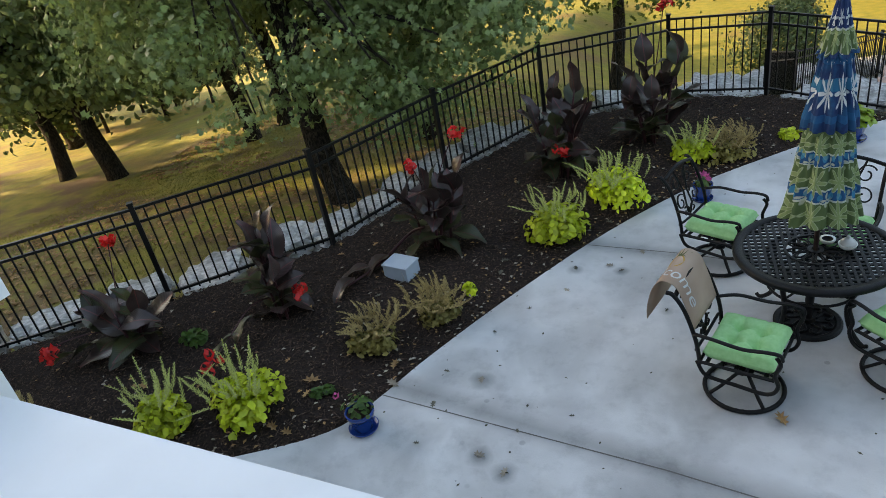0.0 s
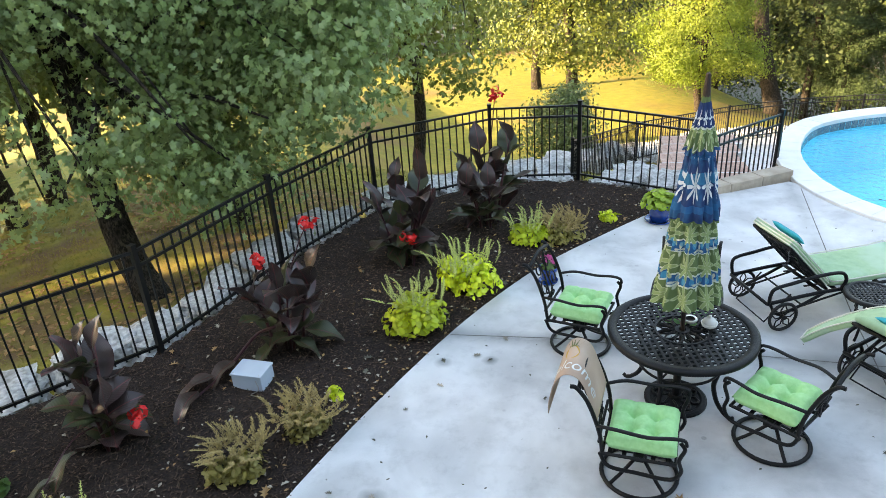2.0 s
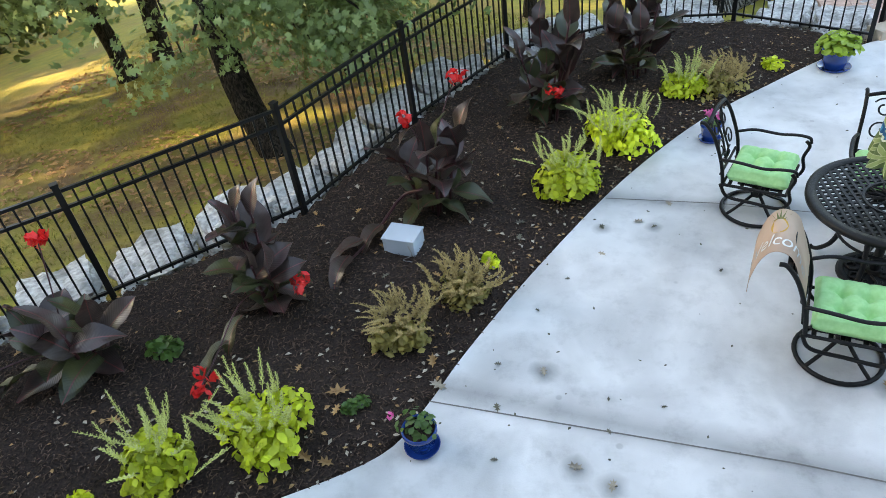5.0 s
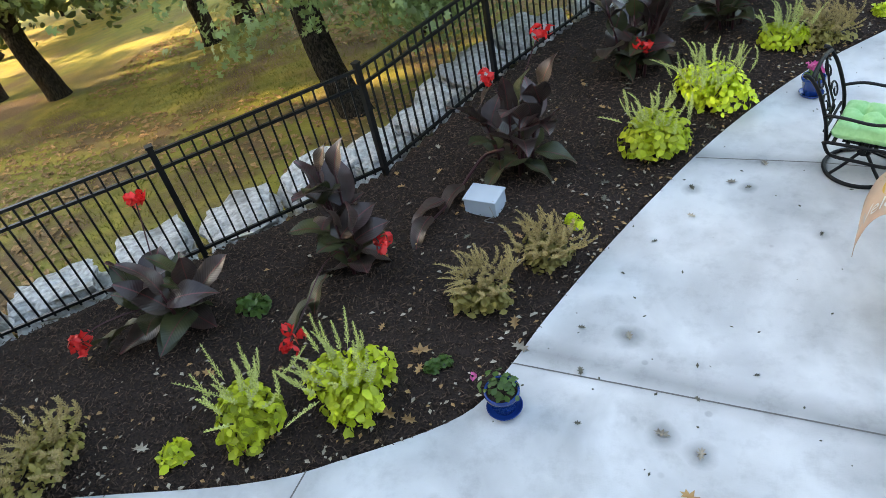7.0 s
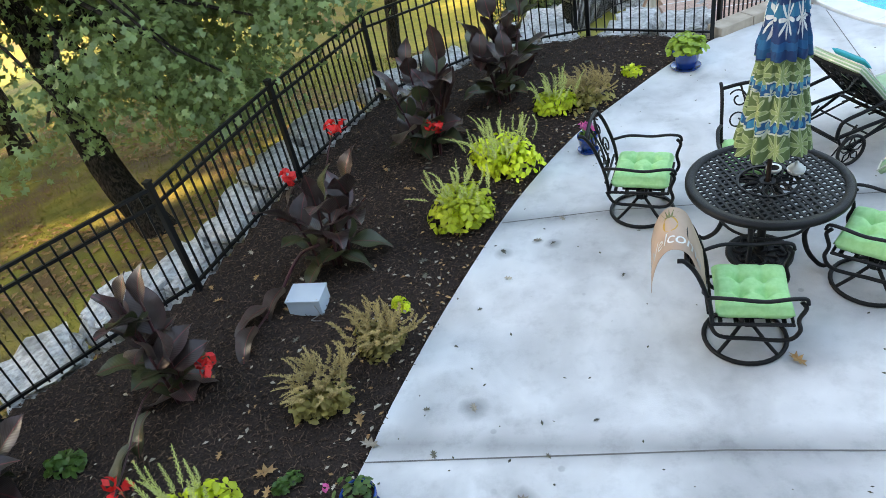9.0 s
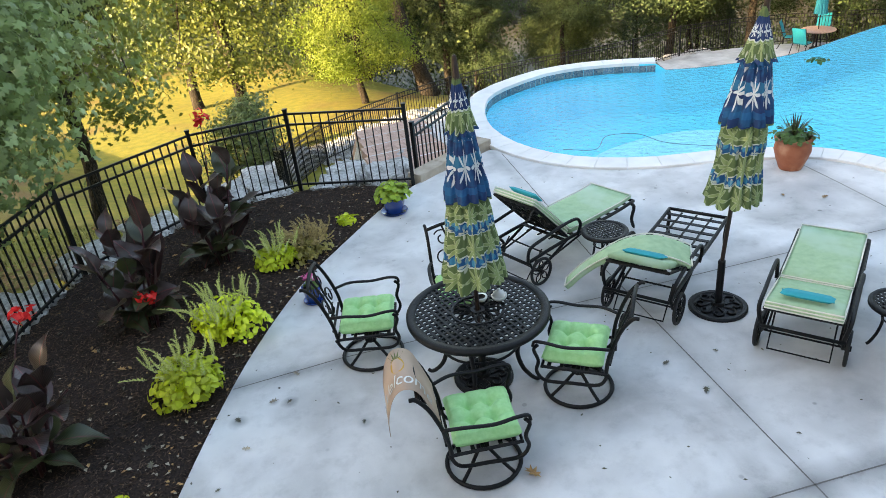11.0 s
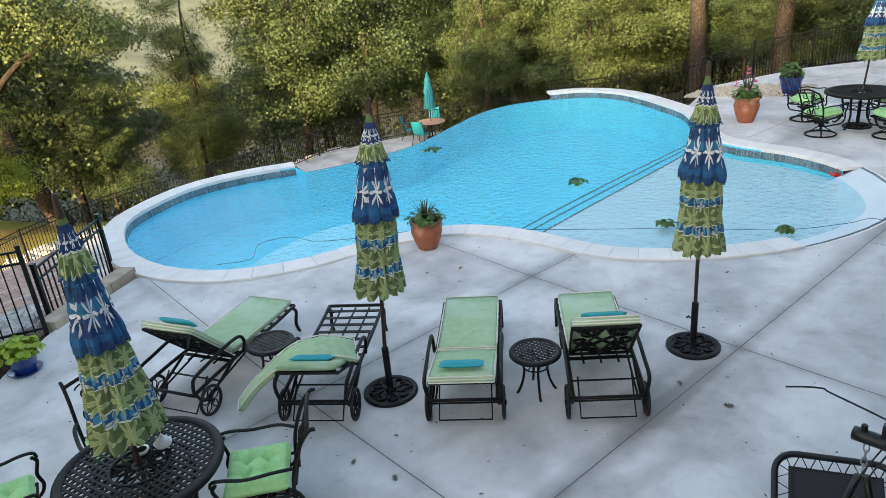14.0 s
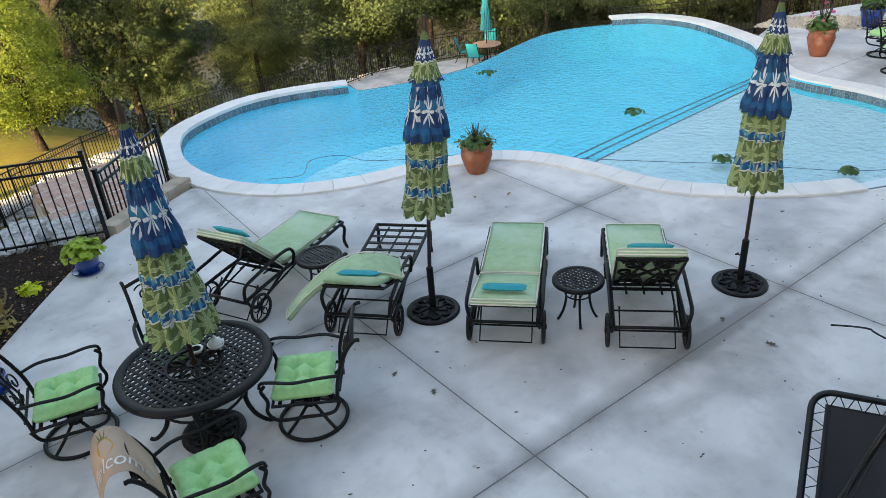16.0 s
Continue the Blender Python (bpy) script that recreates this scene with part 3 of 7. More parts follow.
# ---- pool ----
def build_pool():
    pool = thing("swimming_pool", "freeform pool with pale stone coping and blue plaster", "pool", kind="structure")
    n = len(WATER)
    # basin walls and floor
    s = Soup()
    s.add([(x, y, WATER_Z - 0.012 if y > 11.15 and 9.3 < x < 17.5 else -0.27 if 9.7 < x < 13.3 and y < 3.3 else 0.0) for x, y in WATER] + [(x, y, -1.2) for x, y in WATER], [(i, n + i, n + (i + 1) % n, (i + 1) % n) for i in range(n)])
    s.put("basin_wall", M["plaster"], pool)
    fill("basin_floor", WATER, -1.05, M["plaster"], pool)
    # shallow shelf with three tiled steps
    for k, (dy, z) in enumerate(((0.0, -0.26), (0.26, -0.30), (0.50, -0.34))):
        line = [(8.3, 6.22 + dy), (9.6, 6.22 + dy), (12, 6.10 + dy), (15.4, 5.92 + dy * 0.8)]
        line = spline(line, 6)
        body = line[::-1] + [(8.3, 2.4), (10, 1.6), (12, 1.5), (14.3, 2.2), (15.2, 4)]
        fill("shelf", body, z, M["shelf_plaster"] if k == 0 else M["plaster"], pool)
        e = Soup()
        m = len(line)
        e.add([(x, y, z) for x, y in line] + [(x, y, -1.06) for x, y in line], [(i, i + 1, m + i + 1, m + i) for i in range(m - 1)])
        e.put("step_riser", M["plaster"], pool)
        t = Soup()
        for (x1, y1), (x2, y2) in zip(line, line[1:]):
            l = math.hypot(x2 - x1, y2 - y1)
            q = max(1, round(l / 0.14))
            for i in range(q):
                f = (i + 0.5) / q
                t.box(x1 + (x2 - x1) * f, y1 + (y2 - y1) * f - 0.04, z + 0.008, l / q * 0.72, 0.030, 0.012)
        t.put("step_tile_line", M["step_tile"], pool)
    # rounded entry steps under the water
    for k, (r, z) in enumerate(((2.05, -0.70), (1.72, -0.54), (1.38, -0.40), (1.04, -0.28))):
        Soup().lathe([(r, -1.06), (r, z - 0.02), (r - 0.02, z), (0.0, z)], 64, (7.45, 8.55, 0)).put("entry_step", M["step_plaster"], pool)
    # coping stones, except along the vanishing edge and the beach entry
    inner, outer = WATER, COPE
    for i in range(0, n, 2):
        x, y = WATER[i]
        j = (i + 2) % n
        vanish = y > 11.15 and 9.35 < x < 17.5
        beach = 9.7 < x < 13.2 and y < 3.2
        if beach:
            # flush sloping entry with a mosaic band
            a, b, c, d = inner[i], inner[j], outer[j], outer[i]
            mid = lambda p, q, f, z: (p[0] + (q[0] - p[0]) * f, p[1] + (q[1] - p[1]) * f, z)
            Soup().add([mid(a, d, -1.3, -0.257), mid(b, c, -1.3, -0.257), mid(b, c, 0.80, -0.006), mid(a, d, 0.80, -0.006)], [(0, 1, 2, 3)]).put("entry_slope", M["shelf_plaster"], pool)
            Soup().add([mid(a, d, 0.80, -0.006), mid(b, c, 0.80, -0.006), mid(b, c, 0.93, 0.0), mid(a, d, 0.93, 0.0)], [(0, 1, 2, 3)]).put("mosaic_band", M["tile"], pool)
            Soup().add([mid(a, d, 0.93, 0.0), mid(b, c, 0.93, 0.0), mid(b, c, 1.02, 0.003), mid(a, d, 1.02, 0.003)], [(0, 1, 2, 3)]).put("entry_edge", M["coping"], pool)
        if vanish or beach:
            continue
        s = Soup()
        top = 0.035
        a, b, c, d = inner[i], inner[j], outer[j], outer[i]
        a = (a[0] + (b[0] - a[0]) * 0.006, a[1] + (b[1] - a[1]) * 0.006)
        d = (d[0] + (c[0] - d[0]) * 0.006, d[1] + (c[1] - d[1]) * 0.006)
        s.add([(*p, z) for z in (-0.03, top - 0.01) for p in (a, b, c, d)] +
              [(p[0] * 0.985 + q[0] * 0.015, p[1] * 0.985 + q[1] * 0.015, top) for p, q in ((a, c), (b, d), (c, a), (d, b))],
              [(0, 1, 5, 4), (1, 2, 6, 5), (2, 3, 7, 6), (3, 0, 4, 7), (4, 5, 9, 8), (5, 6, 10, 9), (6, 7, 11, 10), (7, 4, 8, 11), (8, 9, 10, 11)])
        s.put("coping_stone", M["coping"], pool)
        # waterline tiles under it
        for g0, g1 in ((i, (i + 1) % n), ((i + 1) % n, j)):
            P0, P1 = WATER[g0], WATER[g1]
            l = math.dist(P0, P1)
            nx, ny = -(P1[1] - P0[1]) / l * 0.010, (P1[0] - P0[0]) / l * 0.010
            t = Soup()
            m = max(1, round(l / 0.15))
            for k in range(m):
                f0, f1 = k / m + 0.01, (k + 1) / m - 0.01
                p, q = [(P0[0] + (P1[0] - P0[0]) * f + nx, P0[1] + (P1[1] - P0[1]) * f + ny) for f in (f0, f1)]
                t.add([(*p, -0.17), (*q, -0.17), (*q, -0.03), (*p, -0.03)], [(0, 1, 2, 3)])
            t.put("waterline_tile", M["tile"], pool)
    # outside shell of the raised side and spill wall
    s = Soup()
    lip = offset(WATER, 0.07)
    o = [COPE[i] if not (WATER[i][1] > 11.15 and 9.35 < WATER[i][0] < 17.5) else lip[i] for i in range(n)]
    s.add([(x, y, -0.03 if o[i] is COPE[i] else WATER_Z - 0.03) for i, (x, y) in enumerate(o)] + [(x, y, -4.0) for x, y in o], [(i, (i + 1) % n, n + (i + 1) % n, n + i) for i in range(n) if o[i][1] > 9.5])
    s.put("shell", M["wall_stone"], pool)
    s = Soup()
    for i in range(n):
        x, y = WATER[i]
        if y > 11.15 and 9.3 < x < 17.5:
            j = (i + 1) % n
            s.add([(*WATER[i], WATER_Z - 0.006), (*WATER[j], WATER_Z - 0.006), (*lip[j], WATER_Z - 0.03), (*lip[i], WATER_Z - 0.03)], [(0, 1, 2, 3)])
    s.put("vanishing_edge", M["tile"], pool)
    return pool


pool = build_pool()


def build_water():
    m = bpy.data.materials.new("pool water")
    m.use_nodes = True
    nt = m.node_tree
    nt.nodes.remove(nt.nodes["Principled BSDF"])
    tr = nt.nodes.new("ShaderNodeBsdfTransparent")
    gl = nt.nodes.new("ShaderNodeBsdfGlossy")
    fr = nt.nodes.new("ShaderNodeLayerWeight")
    pw = nt.nodes.new("ShaderNodeMath")
    pw.operation = "POWER"
    pw.inputs[1].default_value = 4.5
    ma = nt.nodes.new("ShaderNodeMath")
    ma.operation = "MULTIPLY_ADD"
    ma.inputs[1].default_value, ma.inputs[2].default_value = 0.65, 0.018
    mix = nt.nodes.new("ShaderNodeMixShader")
    tr.inputs["Color"].default_value = (0.78, 0.97, 1.0, 1)
    gl.inputs["Roughness"].default_value = 0.03
    fr.inputs["Blend"].default_value = 0.5
    co, n1, b = nt.nodes.new("ShaderNodeTexCoord"), nt.nodes.new("ShaderNodeTexNoise"), nt.nodes.new("ShaderNodeBump")
    n1.inputs["Scale"].default_value, n1.inputs["Detail"].default_value = 9.0, 5.0
    b.inputs["Strength"].default_value, b.inputs["Distance"].default_value = 0.9, 0.05
    L = nt.links.new
    L(co.outputs["Object"], n1.inputs["Vector"])
    L(n1.outputs["Fac"], b.inputs["Height"])
    L(b.outputs["Normal"], gl.inputs["Normal"])
    L(b.outputs["Normal"], fr.inputs["Normal"])
    L(fr.outputs["Facing"], pw.inputs[0])
    L(pw.outputs[0], ma.inputs[0])
    L(ma.outputs[0], mix.inputs[0])
    L(tr.outputs[0], mix.inputs[1])
    L(gl.outputs[0], mix.inputs[2])
    L(mix.outputs[0], nt.nodes["Material Output"].inputs["Surface"])
    ob = fill("water", WATER, WATER_Z, m)
    ob.visible_shadow = False
    return tagged(ob, "clear turquoise pool water with light ripples", "water", kind="structure")


build_water()


# ---- fences ----
def fence_bay(fence, a, b, za, zb, height, top_off=0.0):
    """One bay between two posts: three rails and pickets."""
    A, B = Vector((*a, za)), Vector((*b, zb))
    L = math.hypot(b[0] - a[0], b[1] - a[1])
    for h in (height - 0.02, height - 0.17, 0.11):
        s = Soup()
        d = (B - A)
        side = Vector((-d.y, d.x, 0)).normalized() * 0.014
        up = Vector((0, 0, 0.014))
        p = [A + Vector((0, 0, h)) + s1 * side + s2 * up for s1, s2 in ((-1, -1), (1, -1), (1, 1), (-1, 1))]
        s.add(p + [q + d for q in p], [(0, 1, 5, 4), (1, 2, 6, 5), (2, 3, 7, 6), (3, 0, 4, 7)])
        s.put("rail", M["iron"], fence)
    n = max(2, round(L / 0.112))
    for k in range(1, n):
        yield A.lerp(B, k / n), height


def fence_run(name, label, posts, zs, height, group):
    for k, ((a, b), (za, zb)) in enumerate(zip(zip(posts, posts[1:]), zip(zs, zs[1:]))):
        f = thing(name, label, "fence", group)
        f.location = (*a, za)
        ang = math.atan2(b[1] - a[1], b[0] - a[0])
        picks = list(fence_bay(f, (0, 0), (b[0] - a[0], b[1] - a[1]), 0, zb - za, height))
        for p, h in picks:
            o = new("picket", PICKET.data)
            o.parent = f
            o.location, o.rotation_euler = p, (0, 0, ang)
            o.scale = (1, 1, (h - 0.03) / 1.0)
        o = new("post", POST.data)
        o.parent, o.rotation_euler = f, (0, 0, ang)
        if k == len(posts) - 2:
            o = new("post", POST.data)
            o.parent, o.rotation_euler = f, (0, 0, ang)
            o.location = (b[0] - a[0], b[1] - a[1], zb - za)


PICKET = Soup().box(0, 0, 0.53, 0.016, 0.016, 0.94).put("picket", M["iron"])
POST = Soup().box(0, 0, 0.53, 0.052, 0.052, 1.36).box(0, 0, 1.215, 0.064, 0.064, 0.02).put("post", M["iron"])
fence_run("fence", "black metal picket fence bay behind the planting bed", FENCE, [bed_z(*p) - 0.02 for p in FENCE], 1.17, "garden fence bays")
fence_run("fence", "black metal picket fence bay on the lower slope", LOW_FENCE, [ground_z(*p) if i < 3 else -3.75 for i, p in enumerate(LOW_FENCE)], 1.2, "lower fence bays")
fence_run("fence", "short black fence bay at the head of the steps", [(3.12, 9.80), (4.50, 11.0)], [-0.42, -0.42], 1.17, "step fence bays")
RIGHT = [(19.3, 12.6), (20.2, 10.6), (20.9, 8.9), (22.2, 7.4), (24.0, 6.3), (25.8, 4.9), (27.0, 3.0)]
fence_run("fence", "black metal picket fence bay beyond the far patio", RIGHT, [-1.3, -1.1, -0.8, -0.4, -0.3, -0.3, -0.3], 1.17, "far fence bays")
for o in (PICKET, POST):
    bpy.data.objects.remove(o)


# ---- house and deck behind the camera ----
def build_house():
    house = thing("house", "pale sided house wall behind the deck, with an unseen wing added for shade", "house", kind="structure")
    s = Soup().box(5, -8.6, 3.2, 46, 12, 8.4)
    s.put("wall", M["siding"], house)
    # unseen block added west of the house to keep low sun off the patio
    Soup().box(-18.0, -7.0, 4.2, 16, 19, 10.8).put("wing_wall", M["siding"], house)
    deck = thing("deck", "raised deck with white painted railing", "deck", kind="structure")
    Soup().box(3.0, -1.35, 2.37, 16, 2.5, 0.16).put("floor", M["wood"], deck)
    Soup().box(-1.9, -0.02, 3.375, 5.2, 0.14, 0.05).box(1.8 + 2.4, -0.02, 3.375, 6.8, 0.14, 0.05).put("top_rail", M["white"], deck)
    Soup().box(3.0, -0.02, 2.6, 16, 0.05, 0.09).put("bottom_rail", M["white"], deck)
    for k in range(64):
        x = -4.8 + k * 0.2
        Soup().box(x, -0.02, 2.98, 0.035, 0.035, 0.72).put("baluster", M["white"], deck)
    for x in (-4.9, 0.69, 7.6):
        Soup().box(x, 0.03, 1.75, 0.16, 0.16, 3.5).box(x, 0.03, 3.51, 0.25, 0.25, 0.05).box(x, 0.03, 3.55, 0.16, 0.16, 0.04).put("post", M["white"], deck)


build_house()


# ---- patio furniture ----
def scroll(cx, cz, r, turns, start, sign=1, n=22):
    """A flat spiral in the xz plane."""
    return [(cx + r * (1 - 0.72 * i / n) * math.cos(start + sign * turns * 2 * math.pi * i / n), 0.0,
             cz + r * (1 - 0.72 * i / n) * math.sin(start + sign * turns * 2 * math.pi * i / n)) for i in range(n + 1)]


def cushion(w, d, h, dimples=True, nx=26, ny=26):
    """A soft square pad with button dimples, centred, lying on z = 0."""
    v, f = [], []
    for side in (0, 1):
        for j in range(ny + 1):
            for i in range(nx + 1):
                u, t = i / nx * 2 - 1, j / ny * 2 - 1
                edge = (1 - abs(u) ** 6) * (1 - abs(t) ** 6)
                x, y = u * w / 2 * (1 - 0.03 * (1 - abs(t))), t * d / 2 * (1 - 0.03 * (1 - abs(u)))
                z = h * 0.5 * max(edge, 0) ** 0.35
                if dimples:
                    for bx in (-0.33, 0.33):
                        for by in (-0.33, 0.33):
                            z -= h * 0.42 * math.exp(-((u - bx) ** 2 + (t - by) ** 2) / 0.03) if side == 0 else 0
                    z -= h * 0.16 * (math.exp(-((abs(u) - 0.33) / 0.07) ** 2) + math.exp(-((abs(t) - 0.33) / 0.07) ** 2)) * (side == 0) * max(edge, 0)
                v.append((x, y, h * 0.5 + z if side == 0 else h * 0.5 - z * 0.9))
    n = (nx + 1) * (ny + 1)
    for j in range(ny):
        for i in range(nx):
            a = j * (nx + 1) + i
            f.append((a, a + 1, a + nx + 2, a + nx + 1))
            f.append((n + a, n + a + nx + 1, n + a + nx + 2, n + a + 1))
    for i in range(nx):
        f.append((i, n + i, n + i + 1, i + 1))
        a = ny * (nx + 1) + i
        f.append((a, a + 1, n + a + 1, n + a))
    for j in range(ny):
        a = j * (nx + 1)
        f.append((a, a + nx + 1, n + a + nx + 1, n + a))
        a += nx
        f.append((a, n + a, n + a + nx + 1, a + nx + 1))
    return v, f


def build_chair(m, label, group="chairs round the table"):
    """Swivel rocker facing +y: ring base, seat frame, scroll back, arms and cushion."""
    c = thing("patio_chair", label, "chair", group)
    Soup().tube(ring(0.278, 0.019), 0.017, 8, True).put("base_ring", M["cast"], c, smooth=True)
    for k in range(4):
        a = math.pi / 4 + k * math.pi / 2
        x, y = math.cos(a), math.sin(a)
        Soup().tube(spline([(x * 0.272, y * 0.272, 0.03), (x * 0.17, y * 0.17, 0.085), (x * 0.06, y * 0.06, 0.16), (0, 0, 0.19)], 4), 0.015, 6, flat=0.7).put("spoke", M["cast"], c, smooth=True)
    Soup().lathe([(0.0, 0.15), (0.05, 0.16), (0.055, 0.24), (0.03, 0.26), (0.0, 0.26)], 12).put("swivel", M["cast"], c)
    Soup().box(0, 0, 0.262, 0.3, 0.06, 0.03).box(0, 0, 0.262, 0.06, 0.34, 0.03).put("rocker_plate", M["cast"], c)
    s = Soup()
    s.tube([(-0.25, -0.25, 0.36), (0.25, -0.25, 0.36), (0.25, 0.25, 0.37), (-0.25, 0.25, 0.37)], 0.016, 6, True)
    for i in range(5):
        s.box(0, -0.2 + i * 0.1, 0.36, 0.5, 0.03, 0.008)
    s.put("seat_frame", M["cast"], c)
    for sx in (-1, 1):
        # side loop from arm front down and back under the seat
        Soup().tube(spline([(sx * 0.28, 0.27, 0.60), (sx * 0.285, 0.30, 0.55), (sx * 0.275, 0.27, 0.44), (sx * 0.265, 0.29, 0.33), (sx * 0.26, 0.22, 0.24),
                            (sx * 0.25, 0.0, 0.235), (sx * 0.25, -0.2, 0.25), (sx * 0.25, -0.27, 0.36)], 5), 0.015, 7).put("side_loop", M["cast"], c, smooth=True)
        Soup().tube(spline([(sx * 0.25, -0.30, 0.60), (sx * 0.29, -0.15, 0.625), (sx * 0.30, 0.05, 0.615), (sx * 0.295, 0.2, 0.635), (sx * 0.285, 0.29, 0.63), (sx * 0.28, 0.31, 0.585)], 5),
                    0.017, 7, flat=0.7).put("arm", M["cast"], c, smooth=True)
        Soup().tube(spline([(sx * 0.24, -0.25, 0.34), (sx * 0.25, -0.28, 0.55), (sx * 0.25, -0.36, 0.78), (sx * 0.255, -0.44, 0.90), (sx * 0.26, -0.49, 0.915)], 5), 0.016, 7).put("back_upright", M["cast"], c, smooth=True)
    Soup().tube(spline([(-0.25, -0.43, 0.89), (-0.12, -0.43, 0.925), (0, -0.43, 0.94), (0.12, -0.43, 0.925), (0.25, -0.43, 0.89)], 4), 0.017, 7).put("back_rail", M["cast"], c, smooth=True)
    s = Soup()
    for sx in (-1, 1):
        for cx, cz, r, tn, st, sg in ((0.11, 0.80, 0.085, 1.15, 0.5, 1), (0.12, 0.62, 0.08, 1.1, 2.6, -1), (0.06, 0.50, 0.06, 1.0, 1.0, 1)):
            pts = [(sx * x, -0.30 - 0.13 * smooth((z - 0.5) / 0.45), z) for x, _, z in scroll(cx, cz, r, tn, st, sg)]
            s.tube(pts, 0.009, 5, flat=0.8)
        s.tube([(sx * x, -0.30 - 0.13 * smooth((z - 0.5) / 0.45), z) for x, z in ((0.0, 0.42), (0.05, 0.55), (0.03, 0.70), (0.10, 0.92))], 0.010, 5)
    s.tube([(-0.24, -0.28, 0.45), (0, -0.285, 0.43), (0.24, -0.28, 0.45)], 0.012, 6)
    s.put("back_scrollwork", M["cast"], c)
    v, f = cushion(0.49, 0.49, 0.155)
    mesh_object("cushion", [(x, y + 0.01, z + 0.37) for x, y, z in v], f, M["lime"], c, "tufted lime green cushion", True)
    c.matrix_world = m
    return c


def lattice_disc(s, r, z, step=0.052, w=0.021, h=0.012, hole=0.0):
    """Crossing flat bars woven inside a circle."""
    k = int(r / step) + 1
    for i in range(-k, k + 1):
        o = i * step
        if abs(o) >= r:
            continue
        half = math.sqrt(r * r - o * o)
        spans = [(-half, half)]
        if abs(o) < hole:
            q = math.sqrt(hole * hole - o * o)
            spans = [(-half, -q), (q, half)]
        for a, b in spans:
            s.box((a + b) / 2, o, z, b - a, w, h)
            s.box(o, (a + b) / 2, z + 0.002, w, b - a, h)


def build_table(m, r=0.598, label="round dark cast metal patio table with woven lattice top", umbrella_hole=True):
    t = thing("patio_table", label, "table")
    s = Soup()
    lattice_disc(s, r - 0.06, 0.70, hole=0.22)
    s.put("lattice_top", M["cast"], t)
    Soup().lathe([(r - 0.075, 0.69), (r - 0.075, 0.712), (r - 0.02, 0.716), (r, 0.705), (r, 0.675), (r - 0.015, 0.668), (r - 0.03, 0.69), (r - 0.075, 0.69)], 64).put("rim", M["cast"], t, smooth=True)
    s = Soup().lathe([(0.205, 0.69), (0.205, 0.713), (0.225, 0.713), (0.225, 0.69), (0.205, 0.69)], 40).lathe([(0.03, 0.69), (0.03, 0.714), (0.06, 0.714), (0.06, 0.69), (0.03, 0.69)], 20)
    rosette = s.put("rosette", M["cast"], t)
    for k in range(12):
        a = k * math.pi / 6
        ca, sa = math.cos(a), math.sin(a)
        pts = [(0.06, 0), (0.10, 0.022), (0.15, 0.03), (0.19, 0.012), (0.215, 0)]
        for sg in (-1, 1):
            Soup().tube([(ca * x - sa * y * sg, sa * x + ca * y * sg, 0.703) for x, y in pts], 0.008, 5).put("rosette_petal", M["cast"], rosette, smooth=True)
    for k in range(4):
        a = math.pi / 4 + k * math.pi / 2
        x, y = math.cos(a), math.sin(a)
        pts = spline([(x * q, y * q, z) for q, z in ((0.33, 0.68), (0.36, 0.55), (0.33, 0.40), (0.31, 0.28), (0.35, 0.14), (0.42, 0.055), (0.47, 0.03), (0.50, 0.045))], 4)
        Soup().tube(pts, [0.024 - 0.008 * i / len(pts) for i in range(len(pts))], 7).put("leg", M["cast"], t, smooth=True)
    s = Soup().tube(ring(0.33, 0.40), 0.012, 6, True)
    s.tube(ring(0.34, 0.66), 0.014, 6, True)
    for k in range(2):
        a = math.pi / 4 + k * math.pi / 2
        s.tube([(math.cos(a) * 0.33, math.sin(a) * 0.33, 0.40), (-math.cos(a) * 0.33, -math.sin(a) * 0.33, 0.40)], 0.010, 6)
    s.put("brace", M["cast"], t)
    t.matrix_world = m
    return t


